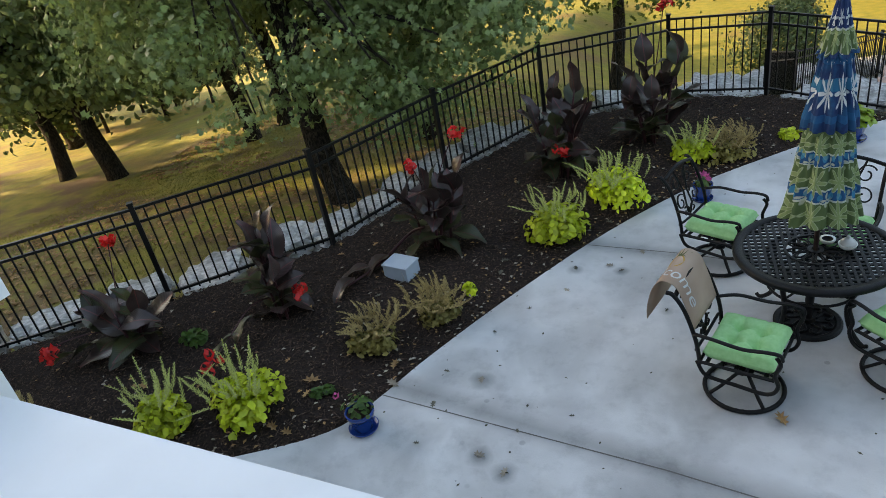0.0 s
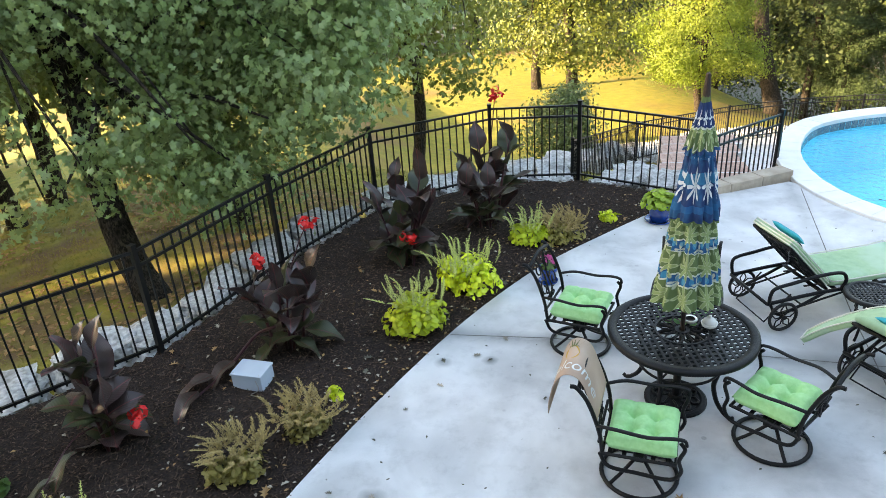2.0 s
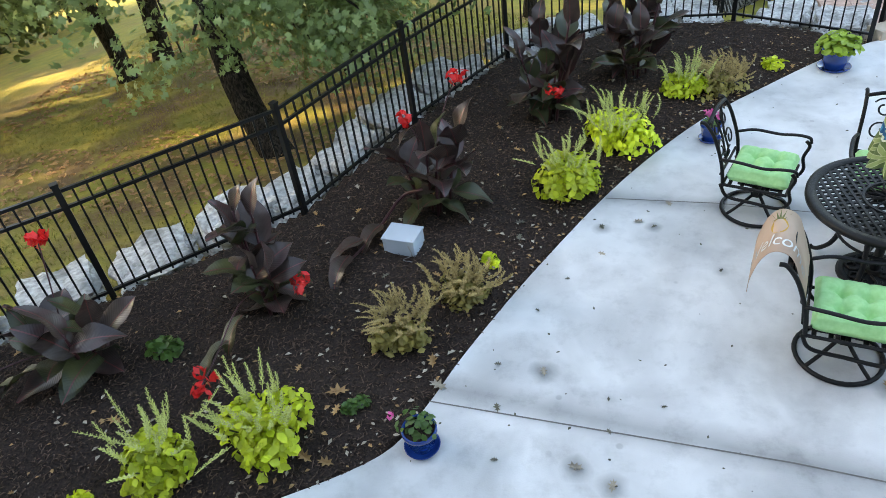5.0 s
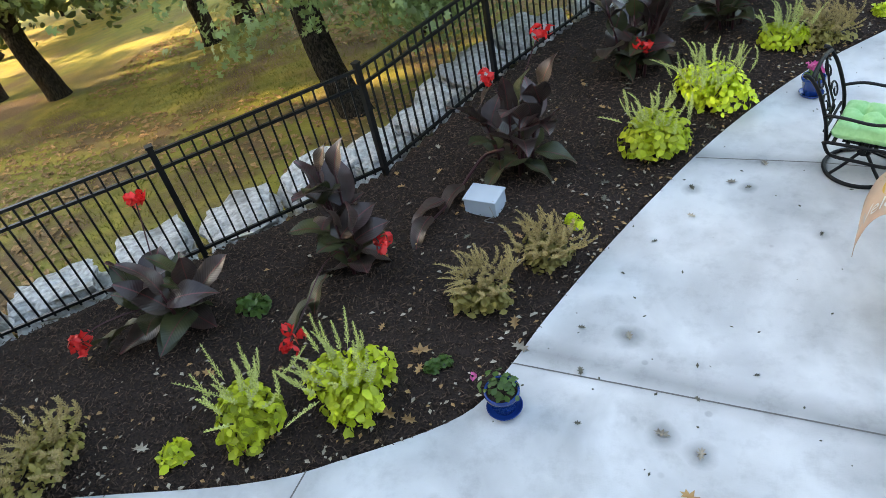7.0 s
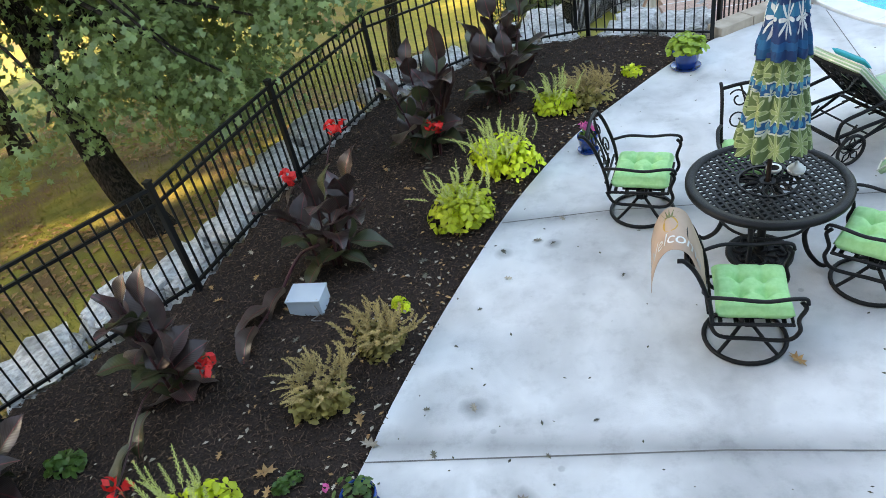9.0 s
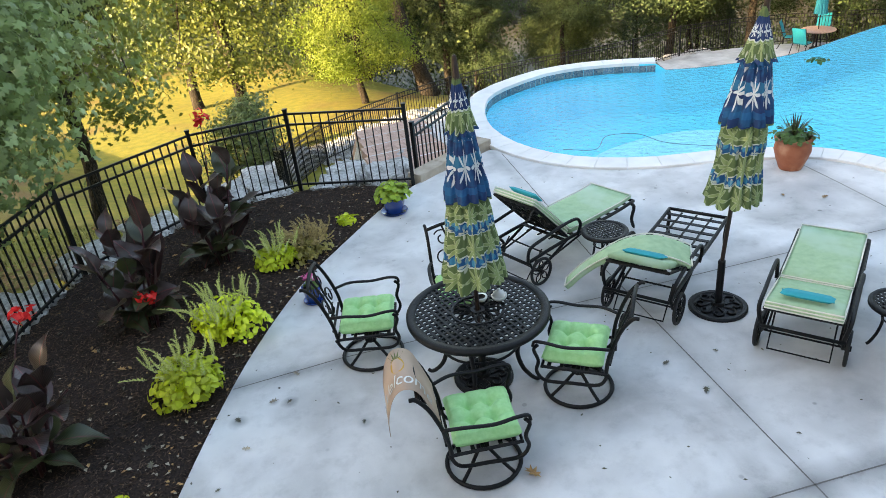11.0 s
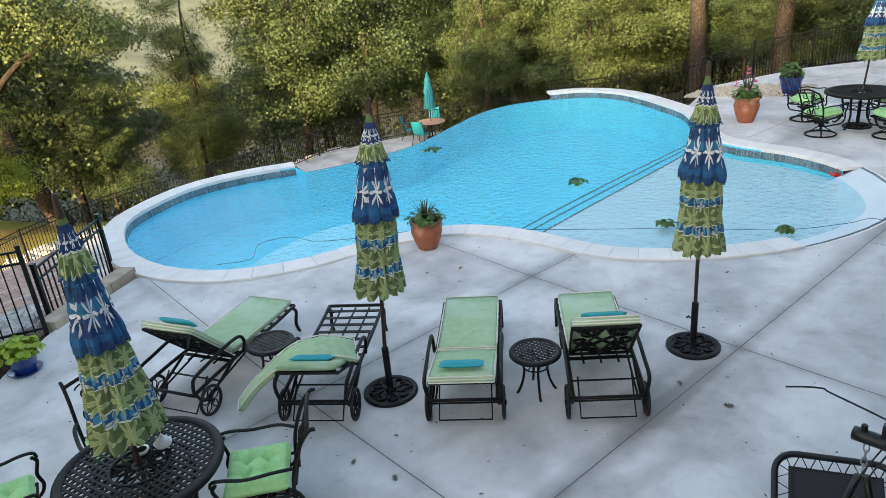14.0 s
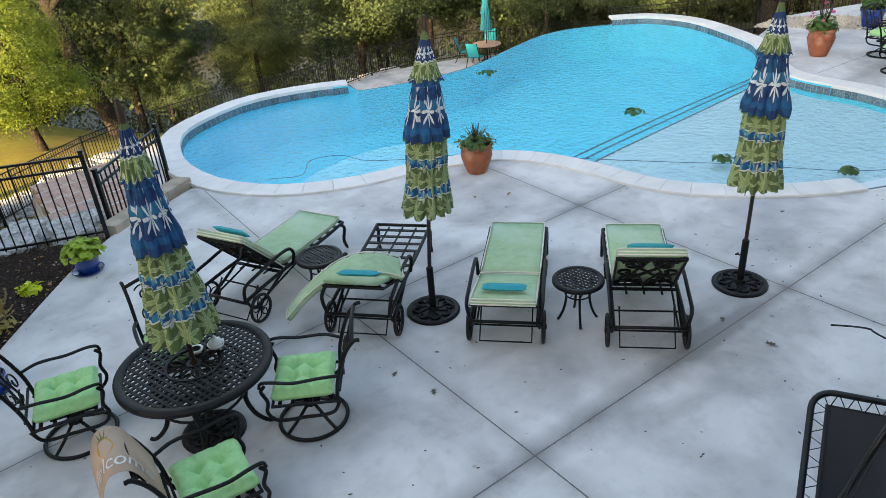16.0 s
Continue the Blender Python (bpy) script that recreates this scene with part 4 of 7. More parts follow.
def umbrella_cloth():
    """Printed canvas: green leaf bands, blue bands and white blossom, laid out along the folded canopy."""
    m = bpy.data.materials.new("printed umbrella canvas")
    m.use_nodes = True
    nt = m.node_tree
    L = nt.links.new
    p = nt.nodes["Principled BSDF"]
    p.inputs["Roughness"].default_value = 0.85
    at = nt.nodes.new("ShaderNodeUVMap")
    sep = nt.nodes.new("ShaderNodeSeparateXYZ")
    L(at.outputs[0], sep.inputs[0])
    ramp = nt.nodes.new("ShaderNodeValToRGB")
    ramp.color_ramp.interpolation = "CONSTANT"
    G, B, N, W = (0.085, 0.130, 0.042, 1), (0.0, 0.070, 0.185, 1), (0.003, 0.026, 0.100, 1), (0.48, 0.52, 0.44, 1)
    T = (0.006, 0.12, 0.22, 1)
    stops = [(0.0, G), (0.112, W), (0.118, B), (0.166, W), (0.172, G), (0.274, W), (0.280, B), (0.328, W), (0.334, G), (0.432, N), (0.475, B), (0.505, N), (0.60, T), (0.65, N), (0.71, B), (0.745, N),
             (0.765, G), (0.845, W), (0.852, N), (0.95, G)]
    e = ramp.color_ramp.elements
    e[0].position, e[0].color = stops[0]
    e[1].position, e[1].color = stops[1]
    for pos, col in stops[2:]:
        x = e.new(pos)
        x.color = col
    wob = nt.nodes.new("ShaderNodeTexNoise")
    wob.inputs["Scale"].default_value = 9
    L(at.outputs[0], wob.inputs["Vector"])
    ma = nt.nodes.new("ShaderNodeMath")
    ma.operation = "MULTIPLY_ADD"
    ma.inputs[1].default_value = 0.03
    L(wob.outputs["Fac"], ma.inputs[0])
    L(sep.outputs["Y"], ma.inputs[2])
    sub = nt.nodes.new("ShaderNodeMath")
    sub.operation = "SUBTRACT"
    sub.inputs[1].default_value = 0.015
    L(ma.outputs[0], sub.inputs[0])
    L(sub.outputs[0], ramp.inputs["Fac"])
    # leaf and blossom motif, a little uneven as printed on folded cloth
    wn2 = nt.nodes.new("ShaderNodeTexNoise")
    wn2.inputs["Scale"].default_value = 14
    L(at.outputs[0], wn2.inputs["Vector"])
    wm = nt.nodes.new("ShaderNodeVectorMath")
    wm.operation = "MULTIPLY_ADD"
    wm.inputs[1].default_value = (0.015, 0.012, 0)
    L(wn2.outputs["Color"], wm.inputs[0])
    L(at.outputs[0], wm.inputs[2])
    warped = wm.outputs[0]

    def motif(scale_u, scale_v, lo, hi, petals, amp=0.16, base=0.30, shift=0.0):
        mp = nt.nodes.new("ShaderNodeMapping")
        mp.inputs["Scale"].default_value = (scale_u, scale_v, 1)
        mp.inputs["Location"].default_value = (shift, shift, 0)
        L(warped, mp.inputs["Vector"])
        fr = nt.nodes.new("ShaderNodeVectorMath")
        fr.operation = "FRACTION"
        L(mp.outputs[0], fr.inputs[0])
        ce = nt.nodes.new("ShaderNodeVectorMath")
        ce.operation = "SUBTRACT"
        ce.inputs[1].default_value = (0.5, 0.5, 0)
        L(fr.outputs[0], ce.inputs[0])
        s2 = nt.nodes.new("ShaderNodeSeparateXYZ")
        L(ce.outputs[0], s2.inputs[0])
        an = nt.nodes.new("ShaderNodeMath")
        an.operation = "ARCTAN2"
        L(s2.outputs["Y"], an.inputs[0])
        L(s2.outputs["X"], an.inputs[1])
        mu = nt.nodes.new("ShaderNodeMath")
        mu.operation = "MULTIPLY"
        mu.inputs[1].default_value = petals
        L(an.outputs[0], mu.inputs[0])
        si = nt.nodes.new("ShaderNodeMath")
        si.operation = "COSINE"
        L(mu.outputs[0], si.inputs[0])
        le = nt.nodes.new("ShaderNodeVectorMath")
        le.operation = "LENGTH"
        L(ce.outputs[0], le.inputs[0])
        k = nt.nodes.new("ShaderNodeMath")
        k.operation = "MULTIPLY_ADD"
        k.inputs[1].default_value, k.inputs[2].default_value = amp, base
        L(si.outputs[0], k.inputs[0])
        d = nt.nodes.new("ShaderNodeMath")
        d.operation = "SUBTRACT"
        L(k.outputs[0], d.inputs[0])
        L(le.outputs["Value"], d.inputs[1])
        r = nt.nodes.new("ShaderNodeMapRange")
        r.inputs["From Min"].default_value, r.inputs["From Max"].default_value = lo, hi
        L(d.outputs[0], r.inputs["Value"])
        return r.outputs["Result"]

    leaf = motif(8, 6.3, -0.02, 0.02, 8, 0.17, 0.33, 0.15)
    core = motif(8, 6.3, -0.02, 0.02, 8, 0.20, 0.24, 0.15)
    star = motif(8, 6.3, -0.02, 0.03, 4, 0.12, 0.10, 0.65)
    bloom = motif(8, 5.4, -0.03, 0.03, 8, 0.20, 0.25, 0.26)
    tuft = motif(9, 10.5, -0.03, 0.03, 6, 0.20, 0.22, 0.1)
    ring = motif(22, 17.0, -0.03, 0.02, 1, 0.0, 0.27)

    def band(lo, hi):
        a, b, c = (nt.nodes.new("ShaderNodeMath") for _ in range(3))
        a.operation, b.operation, c.operation = "GREATER_THAN", "LESS_THAN", "MULTIPLY"
        a.inputs[1].default_value, b.inputs[1].default_value = lo, hi
        L(sep.outputs["Y"], a.inputs[0])
        L(sep.outputs["Y"], b.inputs[0])
        L(a.outputs[0], c.inputs[0])
        L(b.outputs[0], c.inputs[1])
        return c.outputs[0]

    def over(base, fac, col):
        x = nt.nodes.new("ShaderNodeMix")
        x.data_type = "RGBA"
        L(base, x.inputs[6])
        x.inputs[7].default_value = col
        L(fac, x.inputs[0])
        return x.outputs[2]

    def times(a, b, k=1.0):
        x = nt.nodes.new("ShaderNodeMath")
        x.operation = "MULTIPLY"
        L(a, x.inputs[0])
        L(b, x.inputs[1])
        y = nt.nodes.new("ShaderNodeMath")
        y.operation = "MULTIPLY"
        y.inputs[1].default_value = k
        L(x.outputs[0], y.inputs[0])
        return y.outputs[0]

    green = nt.nodes.new("ShaderNodeMath")
    green.operation = "MAXIMUM"
    L(band(0.0, 0.43), green.inputs[0])
    L(band(0.765, 0.845), green.inputs[1])
    col = over(ramp.outputs["Color"], times(leaf, green.outputs[0], 0.75), (0.42, 0.47, 0.27, 1))
    col = over(col, times(core, green.outputs[0], 0.85), (0.200, 0.275, 0.095, 1))
    col = over(col, times(star, green.outputs[0], 0.8), (0.52, 0.55, 0.42, 1))
    blue = nt.nodes.new("ShaderNodeMath")
    blue.operation = "MAXIMUM"
    L(band(0.122, 0.164), blue.inputs[0])
    L(band(0.284, 0.326), blue.inputs[1])
    col = over(col, times(ring, blue.outputs[0], 0.75), (0.02, 0.24, 0.40, 1))
    wash = nt.nodes.new("ShaderNodeTexNoise")
    wash.inputs["Scale"].default_value, wash.inputs["Detail"].default_value = 11, 4
    L(at.outputs[0], wash.inputs["Vector"])
    wr = nt.nodes.new("ShaderNodeMapRange")
    wr.inputs["From Min"].default_value, wr.inputs["From Max"].default_value = 0.46, 0.60
    L(wash.outputs["Fac"], wr.inputs["Value"])
    col = over(col, times(wr.outputs["Result"], band(0.44, 0.765), 0.40), (0.0, 0.13, 0.27, 1))
    col = over(col, times(bloom, band(0.50, 0.72), 0.95), (0.60, 0.63, 0.62, 1))
    col = over(col, times(tuft, band(0.865, 0.945), 0.95), (0.56, 0.60, 0.60, 1))
    L(col, p.inputs["Base Color"])
    return m


CLOTH = umbrella_cloth()


def build_umbrella(m, label, base_r=0.27, seed=1, lean=(0.0, 0.0), top=2.78, bottom=1.02, base=True, wide=1.0, cloth=None, mid=0.195):
    """Closed market umbrella: pole, cast base and three tiers of folded canvas."""
    rnd = random.Random(seed)
    u = thing("patio_umbrella", label, "umbrella", "closed umbrellas")
    if base:
        s = Soup().lathe([(0.0, 0.0), (base_r, 0.0), (base_r, 0.02), (base_r - 0.015, 0.03), (base_r - 0.045, 0.03), (base_r - 0.06, 0.018), (0.06, 0.03), (0.05, 0.06), (0.0, 0.06)], 40)
        scrolls = []
        for k in range(8):
            a = k * math.pi / 4
            pts = [(base_r * q * math.cos(a + d), base_r * q * math.sin(a + d), 0.03) for q, d in ((0.25, 0), (0.42, 0.3), (0.6, 0.35), (0.75, 0.05), (0.62, -0.2), (0.5, -0.1))]
            scrolls.append(spline(pts, 3))
        plate = s.put("base", M["cast"], u, "openwork cast base")
        for q in scrolls:
            Soup().tube(q, 0.011, 5).put("base_scroll", M["cast"], plate, smooth=True)
        Soup().lathe([(0.034, 0.04), (0.034, 0.50), (0.03, 0.51), (0.0, 0.51)], 14).put("base_tube", M["cast"], u, smooth=True)
        Soup().tube([(0.03, 0, 0.32), (0.075, 0, 0.32)], 0.008, 6).tube([(0.075, -0.02, 0.32), (0.075, 0.02, 0.32)], 0.010, 6).put("knob", M["cast"], u)

    def at(z):
        q = max(0.0, z - 0.5)
        return lean[0] * q, lean[1] * q

    Soup().tube([(0, 0, 0.04), (0, 0, 0.5), (*at(1.6), 1.6), (*at(top - 0.12), top - 0.12)], 0.019, 10).put("pole", M["wood"] if cloth is None else M["cast"], u, smooth=True)
    Soup().lathe([(0.028, top - 0.16), (0.024, top - 0.08), (0.016, top), (0.0, top + 0.01)], 10, (*at(top), 0)).put("finial", M["wood"], u)
    H = top - 0.12
    span = H - bottom
    tiers = ((0.0, 0.455, 0.235 * wide, mid * 0.88), (0.425, 0.785, mid, mid * 0.48), (0.752, 1.0, mid * 0.75, 0.019))
    for k, (v0, v1, r0, r1) in enumerate(tiers):
        lobes, n, rows = 11, 132, 18
        ph = rnd.uniform(0, 6)
        drop = [rnd.uniform(-0.02, 0.012) for _ in range(lobes)]
        fat = [rnd.uniform(0.86, 1.14) for _ in range(lobes)]
        me_v, me_f, uv = [], [], []
        for j in range(rows + 1):
            t = j / rows
            r = r0 + (r1 - r0) * t ** (0.85 if k == 0 else 1.15 if k == 1 else 0.8)
            if k == 1:
                r *= 1 + 0.07 * math.exp(-((t - 0.12) / 0.14) ** 2)
            if k == 0:
                r *= 1 - 0.07 * math.exp(-((t - 0.45) / 0.2) ** 2) * (wide < 1.05)
            for i in range(n):
                a = 2 * math.pi * i / n
                b = a + 0.16 * math.sin(2 * a + ph) + 0.25 * t * math.sin(ph) + 0.05 * math.sin(3 * a + 9 * t)
                q = (lobes * b / (2 * math.pi)) % lobes
                lobe = abs(math.sin(math.pi * q)) ** 0.7
                fold = 0.24 - 0.10 * t
                c = int(q) % lobes
                rr = r * (1 - fold + fold * 1.25 * lobe * fat[c] + 0.030 * math.sin(21 * a + 7 * t + ph) + 0.022 * math.sin(34 * a - 11 * t))
                z = bottom + span * (v0 + (v1 - v0) * t) - (0.030 * lobe + drop[c] * lobe) * (1 - t) ** 2
                ox, oy = at(z)
                me_v.append((ox + rr * math.cos(a), oy + rr * math.sin(a), z))
                uv.append((i / n + 0.015 * lobe, v0 + (v1 - v0) * t))
        for j in range(rows):
            for i in range(n):
                me_f.append((j * n + i, j * n + (i + 1) % n, (j + 1) * n + (i + 1) % n, (j + 1) * n + i))
        ob = mesh_object("canopy_tier", me_v, me_f, cloth or CLOTH, u, "", True)
        layer = ob.data.uv_layers.new(name="UVMap")
        for poly in ob.data.polygons:
            for li, vi in zip(poly.loop_indices, poly.vertices):
                layer.data[li].uv = uv[vi]
    s = Soup().tube([(*at(bottom), bottom + 0.15), (0.05, 0.03, bottom - 0.06), (0.06, 0.04, bottom - 0.12)], 0.004, 5)
    s.put("cord", M["iron"], u)
    u.matrix_world = m
    return u


def pad(path, w, th, nx=8):
    """A cushion swept along a side-on path of (y, z) with width w and thickness th."""
    P = [Vector((0, y, z)) for y, z in path]
    s, k = Soup(), len(P)
    v = []
    m = 14
    for i, p in enumerate(P):
        d = (P[min(i + 1, k - 1)] - P[max(i - 1, 0)]).normalized()
        up = Vector((0, d.z, -d.y))
        for j in range(m):
            a = 2 * math.pi * j / m
            cx = math.copysign(abs(math.cos(a)) ** 0.25, math.cos(a)) * w / 2
            cu = math.copysign(abs(math.sin(a)) ** 0.6, math.sin(a)) * th / 2
            q = 0.8 if i in (0, k - 1) else 1.0
            v.append(p + Vector((cx, 0, 0)) + up * (cu * q + th / 2))
    f = [(i * m + j, i * m + (j + 1) % m, (i + 1) * m + (j + 1) % m, (i + 1) * m + j) for i in range(k - 1) for j in range(m)]
    f += [tuple(range(m - 1, -1, -1)), tuple(range((k - 1) * m, k * m))]
    return s.add(v, f)


def edge_path(path, w, th):
    out = []
    P = [Vector((0, y, z)) for y, z in path]
    k = len(P)
    for i, p in enumerate(P):
        d = (P[min(i + 1, k - 1)] - P[max(i - 1, 0)]).normalized()
        out.append(p + Vector((w / 2, 0, 0)) + Vector((0, d.z, -d.y)) * th)
    return out + [Vector((-q.x, q.y, q.z)) for q in out[::-1]]


def build_lounger(m, back=35.0, flop=False, label="", towel=True):
    """Chaise longue, foot end +y: cast frame with lattice, wheels under the back, arms, hinged back, long cushion."""
    c = thing("sun_lounger", label, "sun lounger", "sun loungers")
    w, z0 = 0.62, 0.34
    s = Soup()
    for sx in (-1, 1):
        s.tube(spline([(sx * w / 2, 1.02, 0.36), (sx * w / 2, 0.6, z0), (sx * w / 2, -0.2, z0), (sx * w / 2, -0.75, z0 - 0.03)], 4), 0.019, 7)
    s.tube([(-w / 2, 1.02, 0.36), (w / 2, 1.02, 0.36)], 0.019, 7).tube([(-w / 2, -0.75, z0 - 0.03), (w / 2, -0.75, z0 - 0.03)], 0.016, 7)
    s.put("frame", M["cast"], c, smooth=True)
    s = Soup()
    for i in range(8):
        s.box(0, 0.92 - i * 0.155, z0 + 0.002, w, 0.045, 0.010)
    for i in (-1, 0, 1):
        s.box(i * 0.16, 0.37, z0 + 0.003, 0.02, 1.25, 0.008)
    s.put("seat_slats", M["cast"], c)
    for sx in (-1, 1):
        Soup().tube(spline([(sx * w / 2, 0.96, 0.36), (sx * w / 2, 1.03, 0.28), (sx * w / 2, 0.99, 0.15), (sx * w / 2, 1.02, 0.05), (sx * w / 2, 1.04, 0.015)], 4), [0.02] * 14 + [0.014] * 3, 7).put("leg", M["cast"], c, smooth=True)
        Soup().tube(spline([(sx * w / 2, -0.12, z0), (sx * w / 2, -0.35, 0.24), (sx * w / 2, -0.58, 0.158)], 4), 0.016, 7).put("rear_leg", M["cast"], c, smooth=True)
        Soup().tube(spline([(sx * w / 2, -0.72, z0 - 0.02), (sx * w / 2, -0.66, 0.2), (sx * w / 2, -0.58, 0.158)], 4), 0.014, 7).put("rear_strut", M["cast"], c, smooth=True)
        Soup().tube(spline([(sx * (w / 2 + 0.02), 0.02, z0), (sx * (w / 2 + 0.03), 0.05, 0.46), (sx * (w / 2 + 0.03), -0.02, 0.545), (sx * (w / 2 + 0.03), -0.25, 0.55), (sx * (w / 2 + 0.03), -0.50, 0.52),
                            (sx * (w / 2 + 0.03), -0.70, 0.49), (sx * (w / 2 + 0.02), -0.74, 0.42), (sx * (w / 2), -0.73, 0.31)], 5), 0.018, 7).put("arm", M["cast"], c, smooth=True)
        wx, R = sx * (w / 2 + 0.035), 0.142
        wh = Soup().tube([(wx, -0.58 + R * math.cos(a * math.pi / 16), 0.158 + R * math.sin(a * math.pi / 16)) for a in range(32)], 0.016, 8, True).put("wheel", M["rubber"], c, smooth=True)
        for k in range(5):
            a = k * 2 * math.pi / 5 + 0.3
            for da in (-0.22, 0.22):
                Soup().tube([(wx, -0.58, 0.158), (wx, -0.58 + 0.08 * math.cos(a + da * 2), 0.158 + 0.08 * math.sin(a + da * 2)), (wx, -0.58 + R * math.cos(a), 0.158 + R * math.sin(a))], 0.007, 5).put("spoke", M["cast"], wh)
        Soup().tube([(sx * (w / 2 + 0.012), -0.58, 0.158), (sx * (w / 2 + 0.062), -0.58, 0.158)], 0.024, 8).put("hub", M["cast"], wh)
    for sx in (-1, 1):
        Soup().tube([(sx * (w / 2 - 0.03), -0.58, 0.158), (sx * (w / 2 - 0.03), 0.42, z0)], 0.011, 6).put("side_brace", M["cast"], c)
    Soup().tube([(-w / 2, -0.58, 0.158), (w / 2, -0.58, 0.158)], 0.010, 6).put("axle", M["cast"], c)
    Soup().tube([(-w / 2, -0.35, 0.22), (w / 2, -0.35, 0.22)], 0.010, 6).put("cross_bar", M["cast"], c)
    Soup().tube([(-0.24, -0.45, 0.33), (-0.24, -0.70, 0.06), (0.24, -0.70, 0.06), (0.24, -0.45, 0.33)], 0.009, 6).put("back_prop", M["cast"], c)
    # hinged back
    ca, sa = math.cos(radians(back)), math.sin(radians(back))
    B = lambda x, u, o=0.0: (x, -0.10 - u * ca - o * sa, z0 + 0.01 + u * sa - o * ca)
    s = Soup().tube([B(-0.28, 0), B(0.28, 0), B(0.29, 0.70), B(-0.29, 0.70)], 0.016, 6, True)
    back_frame = s.put("back_frame", M["cast"], c)
    s = Soup()
    for sx in (-1, 1):
        for (cx, cu, r, tn, st, sg) in ((0.15, 0.54, 0.10, 1.25, 0.6, 1), (0.15, 0.17, 0.10, 1.25, 2.5, -1), (0.19, 0.36, 0.085, 1.2, 3.6, 1), (0.06, 0.60, 0.06, 1.1, 2.0, -1), (0.06, 0.10, 0.06, 1.1, 4.0, 1)):
            s.tube([B(sx * x, z) for x, _, z in scroll(cx, cu, r, tn, st, sg)], 0.012, 5)
        s.tube([B(sx * x, u) for x, u in ((0.27, 0.05), (0.16, 0.16), (0.07, 0.27), (0.0, 0.36), (-0.07, 0.45), (-0.16, 0.56), (-0.27, 0.67))], 0.014, 5)
        s.tube([B(sx * x, u) for x, u in ((0.0, 0.02), (0.05, 0.20), (0.12, 0.36), (0.05, 0.52), (0.0, 0.69))], 0.011, 5)
    s.put("back_scrollwork", M["cast"], back_frame)
    th = 0.075
    ob = lambda u: (B(0, u)[1], B(0, u)[2] + 0.015)
    if flop:
        path = [ob(0.05), ob(0.25), ob(0.5), (ob(0.70)[0] - 0.03, ob(0.70)[1] + 0.02)]
        low = pad(path, 0.56, th)
        low.put("back_cushion", M["sage"], c, "sage green striped cushion folded back", True)
        fold = spline([(0.30, 0.50), (0.17, 0.56), (-0.03, 0.61), (-0.24, 0.59), (-0.44, 0.49), (-0.64, 0.33), (-0.80, 0.16)], 5)
        turn = pose(0.02, -0.36, 0, 0, 0, -70)
        q = pad(fold, 0.40, th * 0.8)
        slim = lambda p: Vector((p[0] * (1 - 0.55 * smooth((0.1 - p[1]) / 0.8)), p[1], p[2]))
        q.v = [tuple(turn @ slim(p)) for p in q.v]
        loose = q.put("loose_cushion", M["sage"], c, "sage green striped cushion hanging over the back", True)
        Soup().tube([turn @ slim(p) for p in edge_path(fold, 0.40, th * 0.8)], 0.007, 5, True).put("piping", M["piping"], loose, "cream piping")
    else:
        seat = [(1.0, 0.372), (0.8, 0.352), (0.4, 0.352), (0.05, 0.352), (-0.06, 0.356)]
        under = pad(seat, 0.58, th).put("seat_cushion", M["sage"], c, "long sage green cushion", True)
        Soup().tube(edge_path(seat, 0.58, th * 0.95), 0.007, 5, True).put("piping", M["piping"], under, "cream piping")
        path = [ob(0.03), ob(0.2), ob(0.45), ob(0.66), (ob(0.74)[0], ob(0.74)[1] - 0.01)]
        behind = pad(path, 0.58, th).put("back_cushion", M["sage"], c, "sage green back cushion", True)
        for e in (0.95, 0.55, 0.2):
            Soup().tube(edge_path(path, 0.575, th * e), 0.0065, 5, True).put("piping", M["piping"], behind, "cream piping")
    if towel:
        u = 0.55 if flop else 0.60
        p0 = Vector(B(0.0, u, -0.085 if flop else -0.115))
        q = Soup()
        v, f = cushion(0.40, 0.13, 0.05, False, 10, 6)
        R = Matrix.Translation(p0) @ Euler((radians(-back), 0, 0)).to_matrix().to_4x4()
        q.add([R @ Vector(p) for p in v], f)
        q.put("headrest", M["teal"], c, "turquoise headrest pillow", True)
    c.matrix_world = m
    return c


def build_side_table(m, label):
    t = thing("side_table", label, "side table", "side tables")
    s = Soup()
    lattice_disc(s, 0.205, 0.452, 0.04, 0.016, 0.01)
    s.put("lattice_top", M["cast"], t)
    Soup().lathe([(0.195, 0.445), (0.195, 0.46), (0.235, 0.462), (0.245, 0.45), (0.245, 0.43), (0.235, 0.425), (0.195, 0.445)], 40).put("rim", M["cast"], t, smooth=True)
    for k in range(4):
        a = math.pi / 4 + k * math.pi / 2
        pts = spline([(math.cos(a) * q, math.sin(a) * q, z) for q, z in ((0.13, 0.44), (0.125, 0.34), (0.11, 0.26), (0.13, 0.14), (0.17, 0.04), (0.19, 0.015))], 4)
        Soup().tube(pts, 0.013, 6).put("leg", M["cast"], t, smooth=True)
    s = Soup().tube(ring(0.12, 0.30, 20), 0.008, 5, True)
    for k in range(8):
        a = k * math.pi / 4
        Soup().tube([(math.cos(a) * 0.12, math.sin(a) * 0.12, 0.30), (math.cos(a + 0.4) * 0.13, math.sin(a + 0.4) * 0.13, 0.42)], 0.006, 4).put("apron_strut", M["cast"], t)
    s.put("apron", M["cast"], t)
    t.matrix_world = m
    return t


def facing(x, y, tx, ty, z=0.0):
    """A pose at (x, y) whose +y axis looks at (tx, ty)."""
    return pose(x, y, z, 0, 0, math.degrees(math.atan2(ty - y, tx - x)) - 90)


